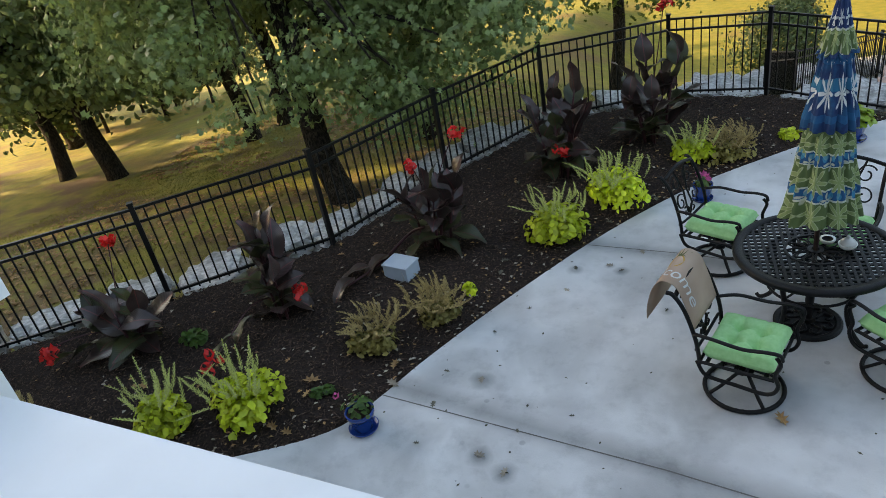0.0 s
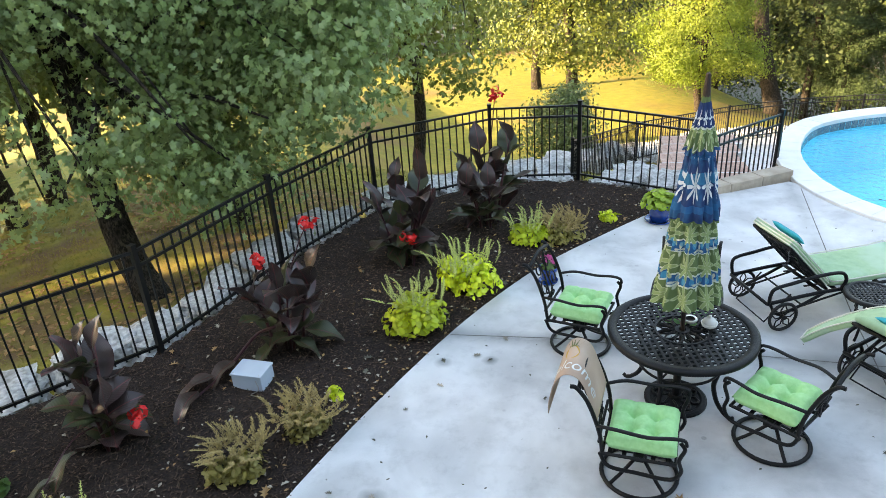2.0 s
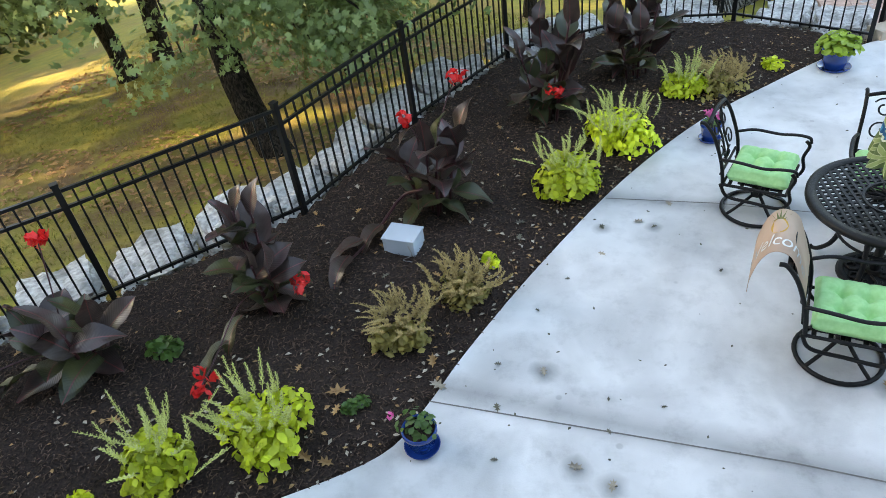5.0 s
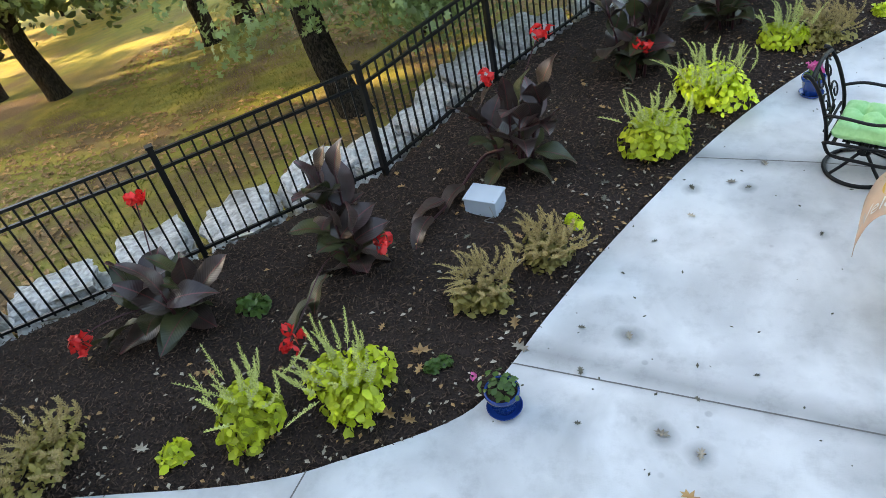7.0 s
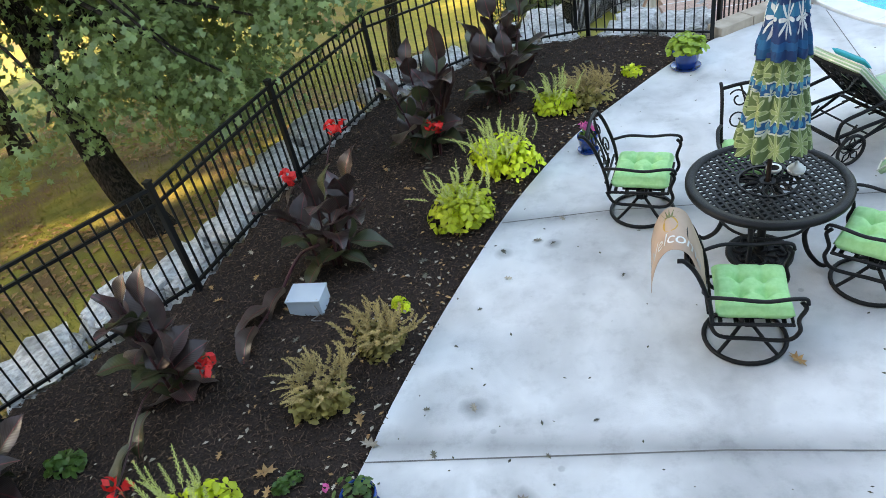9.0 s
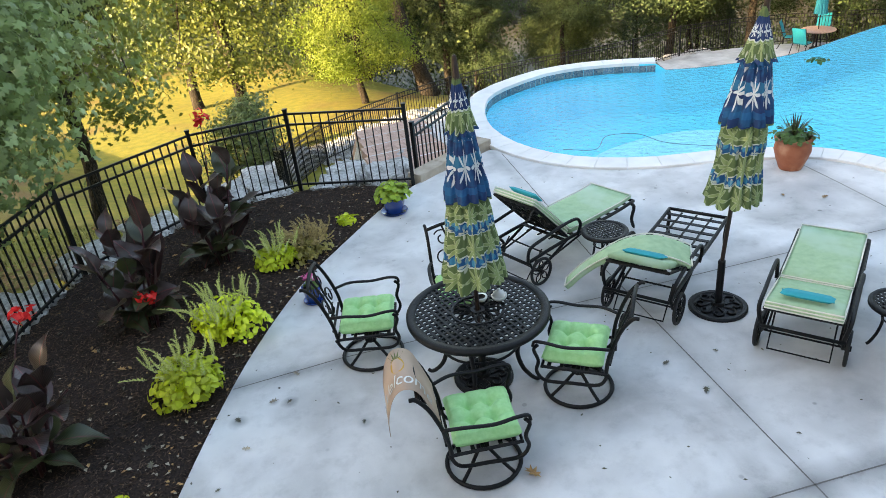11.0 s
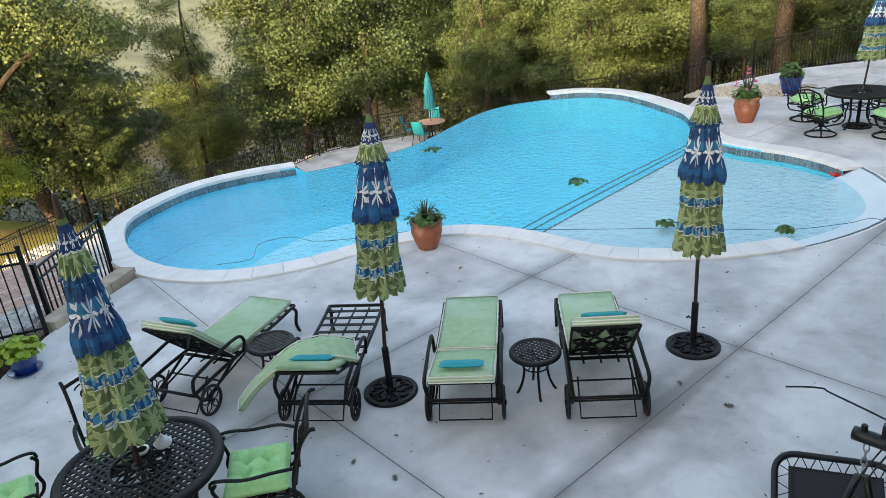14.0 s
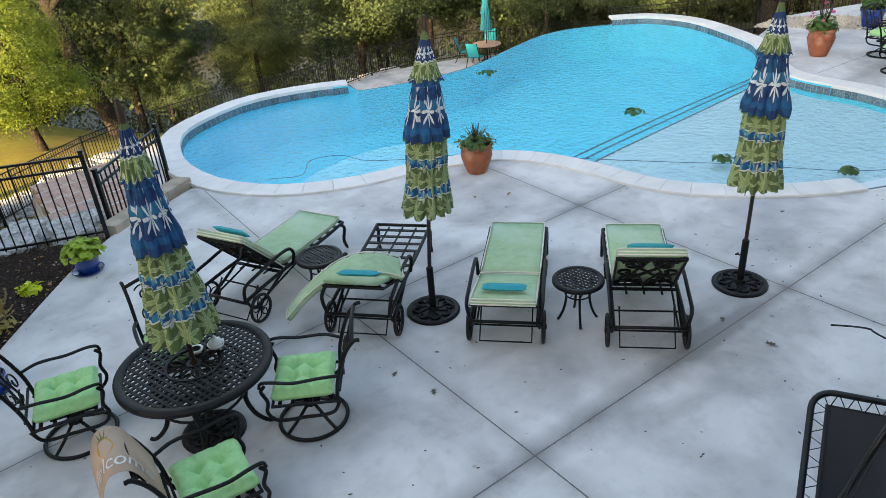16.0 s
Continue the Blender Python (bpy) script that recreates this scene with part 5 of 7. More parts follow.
TABLE = (2.02, 4.97)
table = build_table(pose(*TABLE, 0, 0, 0, 10))
build_umbrella(pose(*TABLE, 0, 0, 0, 20), "closed green and blue printed umbrella through the patio table", 0.26, 1, (0.0, 0.0), 2.80, 1.04, wide=1.10, mid=0.165)
build_chair(facing(1.25, 5.79, 2.19, 5.46), "dark metal swivel chair with lime cushion beside the planting bed")
build_chair(facing(1.61, 4.06, 2.58, 3.85), "dark metal swivel chair with lime cushion under a draped sign")
build_chair(facing(2.67, 4.47, 1.90, 5.11), "dark metal swivel chair with lime cushion turned to the table")
build_chair(facing(2.2, 5.76, 1.98, 4.78), "dark metal swivel chair with lime cushion behind the umbrella")
build_umbrella(pose(4.425, 4.857, 0, 0, 0, 50), "closed green and blue printed umbrella in a cast stand", 0.27, 2, (0.060, -0.065), 2.86, 1.14, wide=1.0)
build_umbrella(pose(6.755, 2.765, 0, 0, 0, 80), "closed green and blue printed umbrella in a cast stand", 0.27, 3, (0.045, -0.075), 2.84, 1.10, wide=1.0)


def lounger_at(wl, wr, foot, **k):
    """Placed by the ground points of its two wheels and the middle of its foot end."""
    cx, cy = (wl[0] + wr[0]) / 2, (wl[1] + wr[1]) / 2
    d = Vector((foot[0] - cx, foot[1] - cy)).normalized()
    ang = math.degrees(math.atan2(d.y, d.x)) - 90
    o = Vector((cx, cy)) + d * 0.58
    return build_lounger(pose(o.x, o.y, 0, 0, 0, ang), **k)


lounger_at((2.97, 6.77), (3.19, 6.04), (4.68, 6.95), back=47, label="dark metal chaise longue with sage cushion, back raised")
lounger_at((3.58, 5.44), (3.92, 4.77), (5.12, 6.02), back=22, flop=True, label="dark metal chaise longue, its cushion folded off the bare slats")
lounger_at((4.32, 4.25), (4.73, 3.68), (5.90, 4.95), back=13, label="dark metal chaise longue with smooth sage cushion lying nearly flat")
lounger_at((5.04, 3.22), (5.47, 2.65), (6.60, 3.95), back=50, label="dark metal chaise longue with sage cushion, back raised high")
build_side_table(pose(3.925, 6.025, 0), "small round cast metal side table between loungers")
build_side_table(pose(5.21, 3.655, 0), "small round cast metal side table between loungers")


# ---- foliage ----
def leaf_cloud(name, centres, normals, sizes, mat, parent, lobed=False, rnd=None, aspect=0.62, simple=False):
    """Many separate leaves in one mesh: pointed ovals folded at the midrib, lobed outlines, or plain far leaves."""
    n = len(centres)
    C, S = np.asarray(centres, float), np.asarray(sizes, float)[:, None]
    N = np.asarray(normals, float)
    N /= np.linalg.norm(N, axis=1)[:, None] + 1e-9
    A = rnd.normal(size=(n, 3))
    U = np.cross(N, A)
    U /= np.linalg.norm(U, axis=1)[:, None] + 1e-9
    W = np.cross(N, U)
    if lobed:
        shape = [(-0.5, 0, 0), (-0.2, 0.09, 0.03), (-0.18, 0.40, -0.04), (0.05, 0.12, 0.03), (0.22, 0.36, -0.04), (0.5, 0, -0.04),
                 (0.22, -0.36, -0.04), (0.05, -0.12, 0.03), (-0.18, -0.40, -0.04), (-0.2, -0.09, 0.03)]
        tri = [(0, 1, 9), (1, 2, 3), (9, 7, 8), (1, 3, 7), (1, 7, 9), (3, 4, 5), (7, 5, 6), (3, 5, 7)]
    elif simple:
        shape, tri = [(-0.5, 0, 0), (0.3, 0.42, 0), (0.3, -0.42, 0)], [(0, 2, 1)]
    else:
        a = aspect / 2
        shape = [(-0.5, 0, 0), (-0.18, a, 0.07), (0.20, a * 0.85, 0.05), (0.5, 0, -0.06), (0.20, -a * 0.85, 0.05), (-0.18, -a, 0.07)]
        tri = [(0, 1, 2, 3), (0, 3, 4, 5)]
    k = len(shape)
    V = np.stack([C + S * (U * a + W * b + N * c) for a, b, c in shape], 1).reshape(-1, 3)
    F = (np.arange(n)[:, None, None] * k + np.asarray(tri)[None]).reshape(-1, len(tri[0]))
    me = bpy.data.meshes.new(name)
    q = F.shape[1]
    me.vertices.add(len(V))
    me.vertices.foreach_set("co", V.ravel())
    me.loops.add(F.size)
    me.loops.foreach_set("vertex_index", F.ravel())
    me.polygons.add(len(F))
    me.polygons.foreach_set("loop_start", np.arange(0, F.size, q))
    me.update(calc_edges=True)
    me.materials.append(mat)
    ob = new(name, me)
    ob.parent = parent
    return ob


def build_tree(name, label, x, y, z, height, trunk_r, blobs, leaves, leaf_size, mat, seed, lean=(0, 0), lobed=False, group="", trunk_bend=0.3, clump=0.45, per=45, reach=3, simple=False, forks=()):
    """Tapered trunk, limbs reaching into crown masses, and a crown of clustered leaves. Blobs: centre and radii relative to the base."""
    rnd, r2 = np.random.RandomState(seed), random.Random(seed)
    t = thing(name, label, "tree", group)
    s = Soup()
    k = 9
    pts = [(lean[0] * (i / k) + trunk_bend * 0.3 * math.sin(i * 1.3 + seed), lean[1] * (i / k) + trunk_bend * 0.3 * math.cos(i * 1.1 + seed) - trunk_bend * 0.3 * math.cos(seed), height * i / k - 0.25) for i in range(k + 1)]
    P = spline(pts, 3)
    s.tube(P, [trunk_r * (1.35 if i == 0 else 1.12 if i == 1 else 1) * (1 - 0.78 * i / len(P)) for i in range(len(P))], 10)
    s.put("trunk", M["bark"], t, smooth=True)
    for b in blobs:
        for _ in range(reach):
            i = r2.randint(len(P) // 3, len(P) - 3)
            a = Vector(P[i])
            d = rnd.normal(size=3)
            d /= np.linalg.norm(d)
            e = Vector((b[0] + d[0] * b[3] * 0.75, b[1] + d[1] * b[4] * 0.75, b[2] + d[2] * b[5] * 0.6))
            m = a.lerp(e, 0.5) + Vector((r2.uniform(-0.3, 0.3), r2.uniform(-0.3, 0.3), r2.uniform(0, 0.5)))
            r = trunk_r * 0.30 * (1 - i / len(P) * 0.5)
            q = spline([a, m, e], 4)
            Soup().tube(q, [r * (1 - 0.85 * j / len(q)) for j in range(len(q))], 6).put("limb", M["bark"], t, smooth=True)
    for pts, r in forks:
        q = spline(pts, 5)
        Soup().tube(q, [r * (1 - 0.8 * j / len(q)) for j in range(len(q))], 8).put("limb", M["bark"], t, smooth=True)
    vol = np.array([b[3] * b[4] * b[5] for b in blobs]) ** 0.75
    vol = vol / vol.sum()
    C, N = [], []
    for b, w in zip(blobs, vol):
        m = max(3, int(leaves * w / per))
        d = rnd.normal(size=(m, 3))
        d /= np.linalg.norm(d, axis=1)[:, None]
        rad = rnd.uniform(0.35, 1.0, size=(m, 1)) ** 0.5 * (1 + 0.18 * np.sin(d[:, :1] * 5 + seed) + 0.12 * np.sin(d[:, 1:2] * 9))
        cc = np.array(b[:3]) + d * rad * np.array(b[3:6])
        sig = clump * rnd.uniform(0.6, 1.3, size=(m, 1, 1))
        o = rnd.normal(size=(m, per, 3)) * sig * np.array((1, 1, 0.55))
        C.append((cc[:, None, :] + o).reshape(-1, 3))
        N.append((rnd.normal(size=(m * per, 3)) * 0.42 + np.array((0, 0, 0.25)) + np.repeat(d, per, 0) * 0.55 + (o / (np.linalg.norm(o, axis=2, keepdims=True) + 1e-6)).reshape(-1, 3) * 0.7))
    C, N = np.concatenate(C), np.concatenate(N)
    leaf_cloud("crown", C, N, leaf_size * rnd.uniform(0.65, 1.2, len(C)), mat, t, lobed, rnd, simple=simple)
    t.location = (x, y, z)
    return t


# near oak behind the fence
build_tree("oak_tree", "large oak with low dark green lobed leaves behind the fence", -4.55, 8.1, -1.05, 9.0, 0.235,
           [(x, y - 0.6, z + 0.1, a, b, c) for x, y, z, a, b, c in ((0.9, 2.6, 3.9, 2.2, 1.9, 1.9), (-1.5, 1.0, 4.9, 2.4, 1.8, 1.9), (0.3, 1.9, 2.5, 1.7, 1.2, 1.0), (2.0, 3.8, 4.6, 2.0, 1.8, 1.8), (-3.3, 1.3, 4.2, 2.2, 2.0, 2.0), (-3.9, 0.9, 2.5, 1.0, 0.8, 0.6),
            (-0.6, 1.6, 7.2, 3.8, 3.4, 2.4), (0.8, 1.6, 1.6, 0.8, 0.6, 0.5), (1.6, 3.0, 2.9, 1.2, 1.0, 0.8), (1.4, 0.5, 1.9, 0.75, 0.55, 0.6), (0.8, 0.1, 2.5, 0.8, 0.5, 0.7), (0.0, -0.4, 2.2, 0.42, 0.35, 0.4),
            (-0.5, -0.6, 1.9, 0.35, 0.3, 0.3), (-1.2, -0.7, 3.0, 0.7, 0.5, 0.5), (2.3, 1.0, 2.8, 0.9, 0.7, 0.8), (2.9, 1.5, 3.6, 1.0, 0.8, 0.9))], 76000, 0.138, M["leaf"], 3, (-3.3, 1.5), True,
           trunk_bend=0.5, clump=0.33, per=40, reach=2)
B1 = [(0, 0, 5.8, 2.6, 2.6, 2.0), (-1.6, 0.6, 3.9, 2.0, 1.8, 1.2), (0.9, 0.9, 3.6, 1.6, 1.5, 0.9), (1.4, -0.5, 4.8, 1.9, 1.7, 1.4)]
build_tree("oak_tree", "slender lawn oak with a dark trunk", -10.5, 14.1, -2.1, 9.0, 0.24, B1, 15000, 0.19, M["leaf"], 5, (-0.6, 0.4), trunk_bend=0.3)
build_tree("oak_tree", "slender lawn oak with a dark trunk", -10.7, 12.9, -2.0, 8.5, 0.20, B1, 15000, 0.19, M["leaf"], 6, (-1.2, 0.2))
LOW = [(0, 0, 4.4, 3.0, 3.0, 2.0), (1.5, 1, 2.9, 2.0, 1.8, 1.0), (-1.6, 0.4, 3.0, 1.8, 1.8, 1.1), (2.4, 1.8, 4.2, 1.8, 1.6, 1.3)]
build_tree("oak_tree", "dark lawn oak with low leafy branches", -13.7, 10.85, -2.2, 6.2, 0.27, LOW, 20000, 0.19, M["leaf"], 7, (-0.5, 0.3))
build_tree("oak_tree", "dark lawn oak with low leafy branches", -15.7, 10.9, -2.35, 6.0, 0.22, LOW, 18000, 0.19, M["leaf"], 17, (-1.4, 0.6))
for k, (x, y) in enumerate(((-21.5, 15.4), (-25.5, 17.0))):
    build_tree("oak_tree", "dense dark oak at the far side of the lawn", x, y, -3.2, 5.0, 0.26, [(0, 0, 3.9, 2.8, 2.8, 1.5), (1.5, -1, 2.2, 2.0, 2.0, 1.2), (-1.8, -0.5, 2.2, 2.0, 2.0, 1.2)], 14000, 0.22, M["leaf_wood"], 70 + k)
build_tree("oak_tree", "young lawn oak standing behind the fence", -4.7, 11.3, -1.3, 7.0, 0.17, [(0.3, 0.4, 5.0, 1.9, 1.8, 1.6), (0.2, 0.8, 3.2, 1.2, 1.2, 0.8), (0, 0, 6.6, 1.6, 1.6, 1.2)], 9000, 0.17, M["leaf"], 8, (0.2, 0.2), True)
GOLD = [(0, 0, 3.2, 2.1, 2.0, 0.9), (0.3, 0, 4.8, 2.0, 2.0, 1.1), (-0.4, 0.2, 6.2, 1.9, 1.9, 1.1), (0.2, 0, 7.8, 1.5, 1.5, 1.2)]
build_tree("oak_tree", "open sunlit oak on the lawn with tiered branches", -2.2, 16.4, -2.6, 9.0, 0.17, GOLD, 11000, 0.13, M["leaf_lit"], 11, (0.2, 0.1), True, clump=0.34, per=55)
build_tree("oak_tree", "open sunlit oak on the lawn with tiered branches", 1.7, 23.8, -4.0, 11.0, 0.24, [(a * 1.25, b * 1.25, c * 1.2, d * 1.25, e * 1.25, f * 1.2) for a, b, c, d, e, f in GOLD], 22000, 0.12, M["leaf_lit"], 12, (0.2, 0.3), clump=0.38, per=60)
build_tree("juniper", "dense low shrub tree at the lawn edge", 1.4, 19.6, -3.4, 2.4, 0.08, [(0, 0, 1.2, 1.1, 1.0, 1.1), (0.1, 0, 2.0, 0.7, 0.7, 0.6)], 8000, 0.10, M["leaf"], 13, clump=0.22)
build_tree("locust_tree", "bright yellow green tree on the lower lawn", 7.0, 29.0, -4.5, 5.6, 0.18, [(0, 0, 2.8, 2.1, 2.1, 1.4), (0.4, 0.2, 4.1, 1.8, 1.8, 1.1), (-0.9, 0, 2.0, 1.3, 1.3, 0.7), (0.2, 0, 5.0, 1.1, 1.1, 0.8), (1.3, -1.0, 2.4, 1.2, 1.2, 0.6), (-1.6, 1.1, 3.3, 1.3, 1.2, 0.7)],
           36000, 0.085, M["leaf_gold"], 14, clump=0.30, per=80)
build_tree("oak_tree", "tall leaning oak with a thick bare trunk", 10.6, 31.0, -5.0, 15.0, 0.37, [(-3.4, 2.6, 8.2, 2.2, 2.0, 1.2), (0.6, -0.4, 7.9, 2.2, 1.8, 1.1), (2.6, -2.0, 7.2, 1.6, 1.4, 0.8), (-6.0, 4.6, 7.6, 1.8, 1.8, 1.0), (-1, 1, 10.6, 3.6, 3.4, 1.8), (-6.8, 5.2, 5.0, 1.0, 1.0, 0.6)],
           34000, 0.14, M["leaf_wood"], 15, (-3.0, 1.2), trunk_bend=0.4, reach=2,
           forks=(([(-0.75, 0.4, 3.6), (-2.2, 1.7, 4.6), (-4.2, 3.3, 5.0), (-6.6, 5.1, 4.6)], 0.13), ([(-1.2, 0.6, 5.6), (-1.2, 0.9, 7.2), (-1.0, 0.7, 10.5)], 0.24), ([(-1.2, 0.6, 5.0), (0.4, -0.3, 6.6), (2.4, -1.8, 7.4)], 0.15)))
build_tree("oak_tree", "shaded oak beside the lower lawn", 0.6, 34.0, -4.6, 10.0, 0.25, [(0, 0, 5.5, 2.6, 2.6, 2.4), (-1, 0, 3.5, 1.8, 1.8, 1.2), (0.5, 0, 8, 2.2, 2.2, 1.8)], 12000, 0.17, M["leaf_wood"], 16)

# woodland: a few grown shapes, repeated; a lighter build for the rows behind
def wood_shape(k, leaves, size, per):
    r2 = random.Random(40 + k)
    blobs = [(r2.uniform(-1.0, 1.0), r2.uniform(-1.0, 1.0), 3.4 + i * 1.75, 2.5 - 0.27 * i, 2.5 - 0.27 * i, 1.05) for i in range(6)] + \
            [(2.2 * math.cos(a), 2.2 * math.sin(a), 3.0 + r2.uniform(-0.3, 4.8), 1.2, 1.2, 0.8) for a in (0.4, 1.6, 2.9, 4.1, 5.3)]
    return build_tree("woodland_tree", "tall leafy woodland tree on the slope below; unseen copies to the west add shade", 0, 0, 0, 12.5, 0.17, blobs, leaves, size, M["leaf_wood"], 60 + k, (r2.uniform(-0.8, 0.8), r2.uniform(-0.8, 0.8)),
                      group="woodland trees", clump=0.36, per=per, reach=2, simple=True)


WOODS = [wood_shape(k, 50000, 0.105, 150) for k in range(5)]
FAR = [wood_shape(k + 5, 13000, 0.19, 45) for k in range(3)]
r2 = random.Random(9)
spots = []
for i in range(12):                      # behind the lower lawn
    a = -25.2 + i * 3.6
    spots.append((a + r2.uniform(-1, 1), 46 + r2.uniform(-2.5, 3.5) - max(0, a) * 0.35, r2.uniform(0.95, 1.25), True))
for i in range(6):
    a = -22 + i * 7
    spots.append((a + r2.uniform(-2, 2), 57 + r2.uniform(-3, 3), r2.uniform(1.1, 1.4), True))
for x, y, k in ((15.5, 37, 0.72), (18.8, 33.2, 0.85), (21.3, 36.5, 0.62), (22.2, 29.0, 1.2), (24.6, 26.4, 1.15), (25.3, 31, 1.25), (27.9, 25.6, 1.1), (29.5, 22.0, 1.0),
                (31.8, 23.5, 1.15), (31.5, 18.4, 0.95), (33.5, 20.5, 1.1), (34.0, 16.2, 1.0), (36.5, 17.5, 1.15), (33.0, 13.0, 0.95), (36.2, 13.3, 1.1), (31.5, 10.8, 0.85), (35.5, 9.5, 1.05),
                (32.0, 7.2, 0.85), (36.5, 6.0, 1.1), (30.5, 4.4, 0.8), (34.0, 2.6, 1.0), (29.5, 0.5, 0.85), (33, -2.5, 1.0), (27.5, 15.8, 0.7), (26.5, 20.5, 0.62), (17, 43, 0.9), (23, 41, 0.85), (28, 34, 1.25)):
    spots.append((x, y, k, False))
for x, y, k in ((38, 9, 1.2), (39.5, 14.5, 1.25), (40, 19.5, 1.25), (37, 24, 1.25), (33, 29, 1.3),
                (12, 50, 1.1), (16.5, 51, 1.1), (20.5, 48, 1.1), (25, 45, 0.75), (29, 41, 0.8), (33, 37, 1.45), (37, 31, 1.45), (41, 25, 1.4),
                # the wood that closes the lawn on its far side
                (-20, 18.5, 0.42), (-22, 17.2, 0.40), (-24.5, 18.5, 0.42), (-28, 19.0, 0.34), (-19.0, 20.0, 0.32), (-21, 20, 0.34), (-23, 20, 0.33), (-26, 20, 0.34), (-31, 20, 0.36), (-18, 21.5, 0.30), (-20, 22, 0.32), (-30, 17.5, 0.4),
                # tall unseen trees added west of the house to shade the patio, the lawn and the foot of the wood
                (-19, -9, 1.35), (-22.5, -5.5, 1.3), (-25, -11, 1.4), (-29, -7.0, 1.4), (-31, -12, 1.45), (-34, 1.5, 1.4), (-36, -9, 1.45), (-27, -16, 1.4),
                (-27, 4.5, 0.62), (-23, 7.6, 0.45), (-24.5, 9.6, 0.45)):
    spots.append((x, y, k, True))
used = {}
for x, y, k, far in spots:
    m = pose(x, y, ground_z(x, y) - 0.1, 0, 0, r2.uniform(0, 360)) @ Matrix.Diagonal((k, k, k * r2.uniform(0.92, 1.1), 1))
    kinds = FAR if far else WOODS
    i = used[far] = used.get(far, -1) + 1
    if i < len(kinds):
        kinds[i].matrix_world = m
    else:
        copy_thing(kinds[i % len(kinds)], m)
for x, y, h, r, ln in ((27.9, 11.4, 13, 0.34, 0.3), (30.6, 9.0, 14, 0.38, -0.4)):
    build_tree("oak_tree", "tall straight trunk rising beyond the pool", x, y, ground_z(x, y), h + 3, r, [(0, 0, h, 3, 3, 2.5), (1, 1, h - 3, 2, 2, 1.5)], 5000, 0.28, M["leaf_wood"], int(x), (ln, 0.2))


def build_undergrowth():
    """Low leafy cover between the trunks of the wood."""
    rnd, C, N = np.random.RandomState(3), [], []
    for x, y, k, far in spots:
        for _ in range(7 if x > 5 or y > 40 else 0):
            cx, cy = x + rnd.uniform(0, 4.5), y + rnd.uniform(0, 4.5)
            if inside((cx, cy), LOW_IN) or inside((cx, cy), UPPER):
                continue
            z = ground_z(cx, cy)
            o = rnd.normal(size=(150, 3)) * np.array((1.0, 1.0, 0.9)) + np.array((cx, cy, z + 1.2))
            C.append(o)
            N.append(rnd.normal(size=(150, 3)) + np.array((0, 0, 0.7)))
    C, N = np.concatenate(C), np.concatenate(N)
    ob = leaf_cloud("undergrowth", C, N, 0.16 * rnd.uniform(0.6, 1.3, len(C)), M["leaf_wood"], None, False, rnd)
    tagged(ob, "dense leafy undergrowth between woodland trunks", "undergrowth", kind="stuff")


build_undergrowth()


def build_hills():
    """Hazy wooded ridges across the valley, the haze painted into their colour."""
    # greyed green stands in for distance haze; there is no haze in the air
    m = material("hazy wooded ridge", (0.055, 0.075, 0.055), 1.0, color2=(0.115, 0.135, 0.095), scale=0.14, detail=8, bump=1.0, bump_scale=0.08)
    for k, (r0, base, top) in enumerate(((260, -34, 2), (520, -30, 22))):
        s, n, rows = Soup(), 220, 14
        for j in range(rows + 1):
            for i in range(n + 1):
                a = radians(-75 + 190 * i / n)
                r = r0 + 16 * j
                h = base + (top - base) * (j / rows) ** 0.8
                h += 9 * noise.noise(Vector((a * 6, j * 0.25, k * 5))) + 3.0 * noise.noise(Vector((a * 60, j * 1.4, k * 9)))
                s.v.append((r * math.sin(a), r * math.cos(a), h))
        s.f = [(j * (n + 1) + i, j * (n + 1) + i + 1, (j + 1) * (n + 1) + i + 1, (j + 1) * (n + 1) + i) for j in range(rows) for i in range(n)]
        tagged(s.put("backdrop", m, smooth=True), "hazy wooded ridge across the valley", "hill", kind="structure")


build_hills()


# ---- planting bed ----
def canna_leaf(mat_name, length, width, droop, seed):
    """A broad pointed leaf along +x that arches over and folds at its midrib."""
    v, f, n = [], [], 9
    for i in range(n + 1):
        t = i / n
        w = width * (math.sin(math.pi * min(1, t ** 0.72 * 0.97 + 0.02)) ** 0.85)
        x = length * (t - 0.12 * droop * t * t)
        z = length * (0.30 * t - droop * 0.75 * t * t)
        wave = 0.015 * math.sin(t * 9 + seed)
        for sgn, q in ((-1, 1.0), (-0.5, 0.5), (0, 0), (0.5, 0.5), (1, 1.0)):
            v.append((x, sgn * w / 2, z + q * w * 0.22 - q * q * w * 0.10 + wave * sgn))
    for i in range(n):
        for j in range(4):
            a = i * 5 + j
            f.append((a, a + 1, a + 6, a + 5))
    me = bpy.data.meshes.new("leaf")
    me.from_pydata(v, [], f)
    me.polygons.foreach_set("use_smooth", [True] * len(me.polygons))
    me.materials.append(M[mat_name])
    return me


CANNA = [canna_leaf("canna", 0.40, 0.235, 0.12, 1), canna_leaf("canna", 0.36, 0.22, 0.4, 2), canna_leaf("canna", 0.42, 0.21, 0.65, 3), canna_leaf("canna_green", 0.38, 0.22, 0.55, 4)]


def blossom(s, p, r, rnd, n=9):
    for _ in range(n):
        d = Vector(rnd.normal(size=3))
        d.normalize()
        c = Vector(p) + d * r * 0.45
        u = d.orthogonal().normalized()
        w = d.cross(u)
        a = rnd.uniform(0, 6.28)
        u, w = u * math.cos(a) + w * math.sin(a), w * math.cos(a) - u * math.sin(a)
        s.add([c - u * r * 0.5, c + w * r * 0.35 + d * r * 0.15, c + u * r * 0.55 + d * r * 0.3, c - w * r * 0.35 + d * r * 0.15], [(0, 1, 2, 3)])


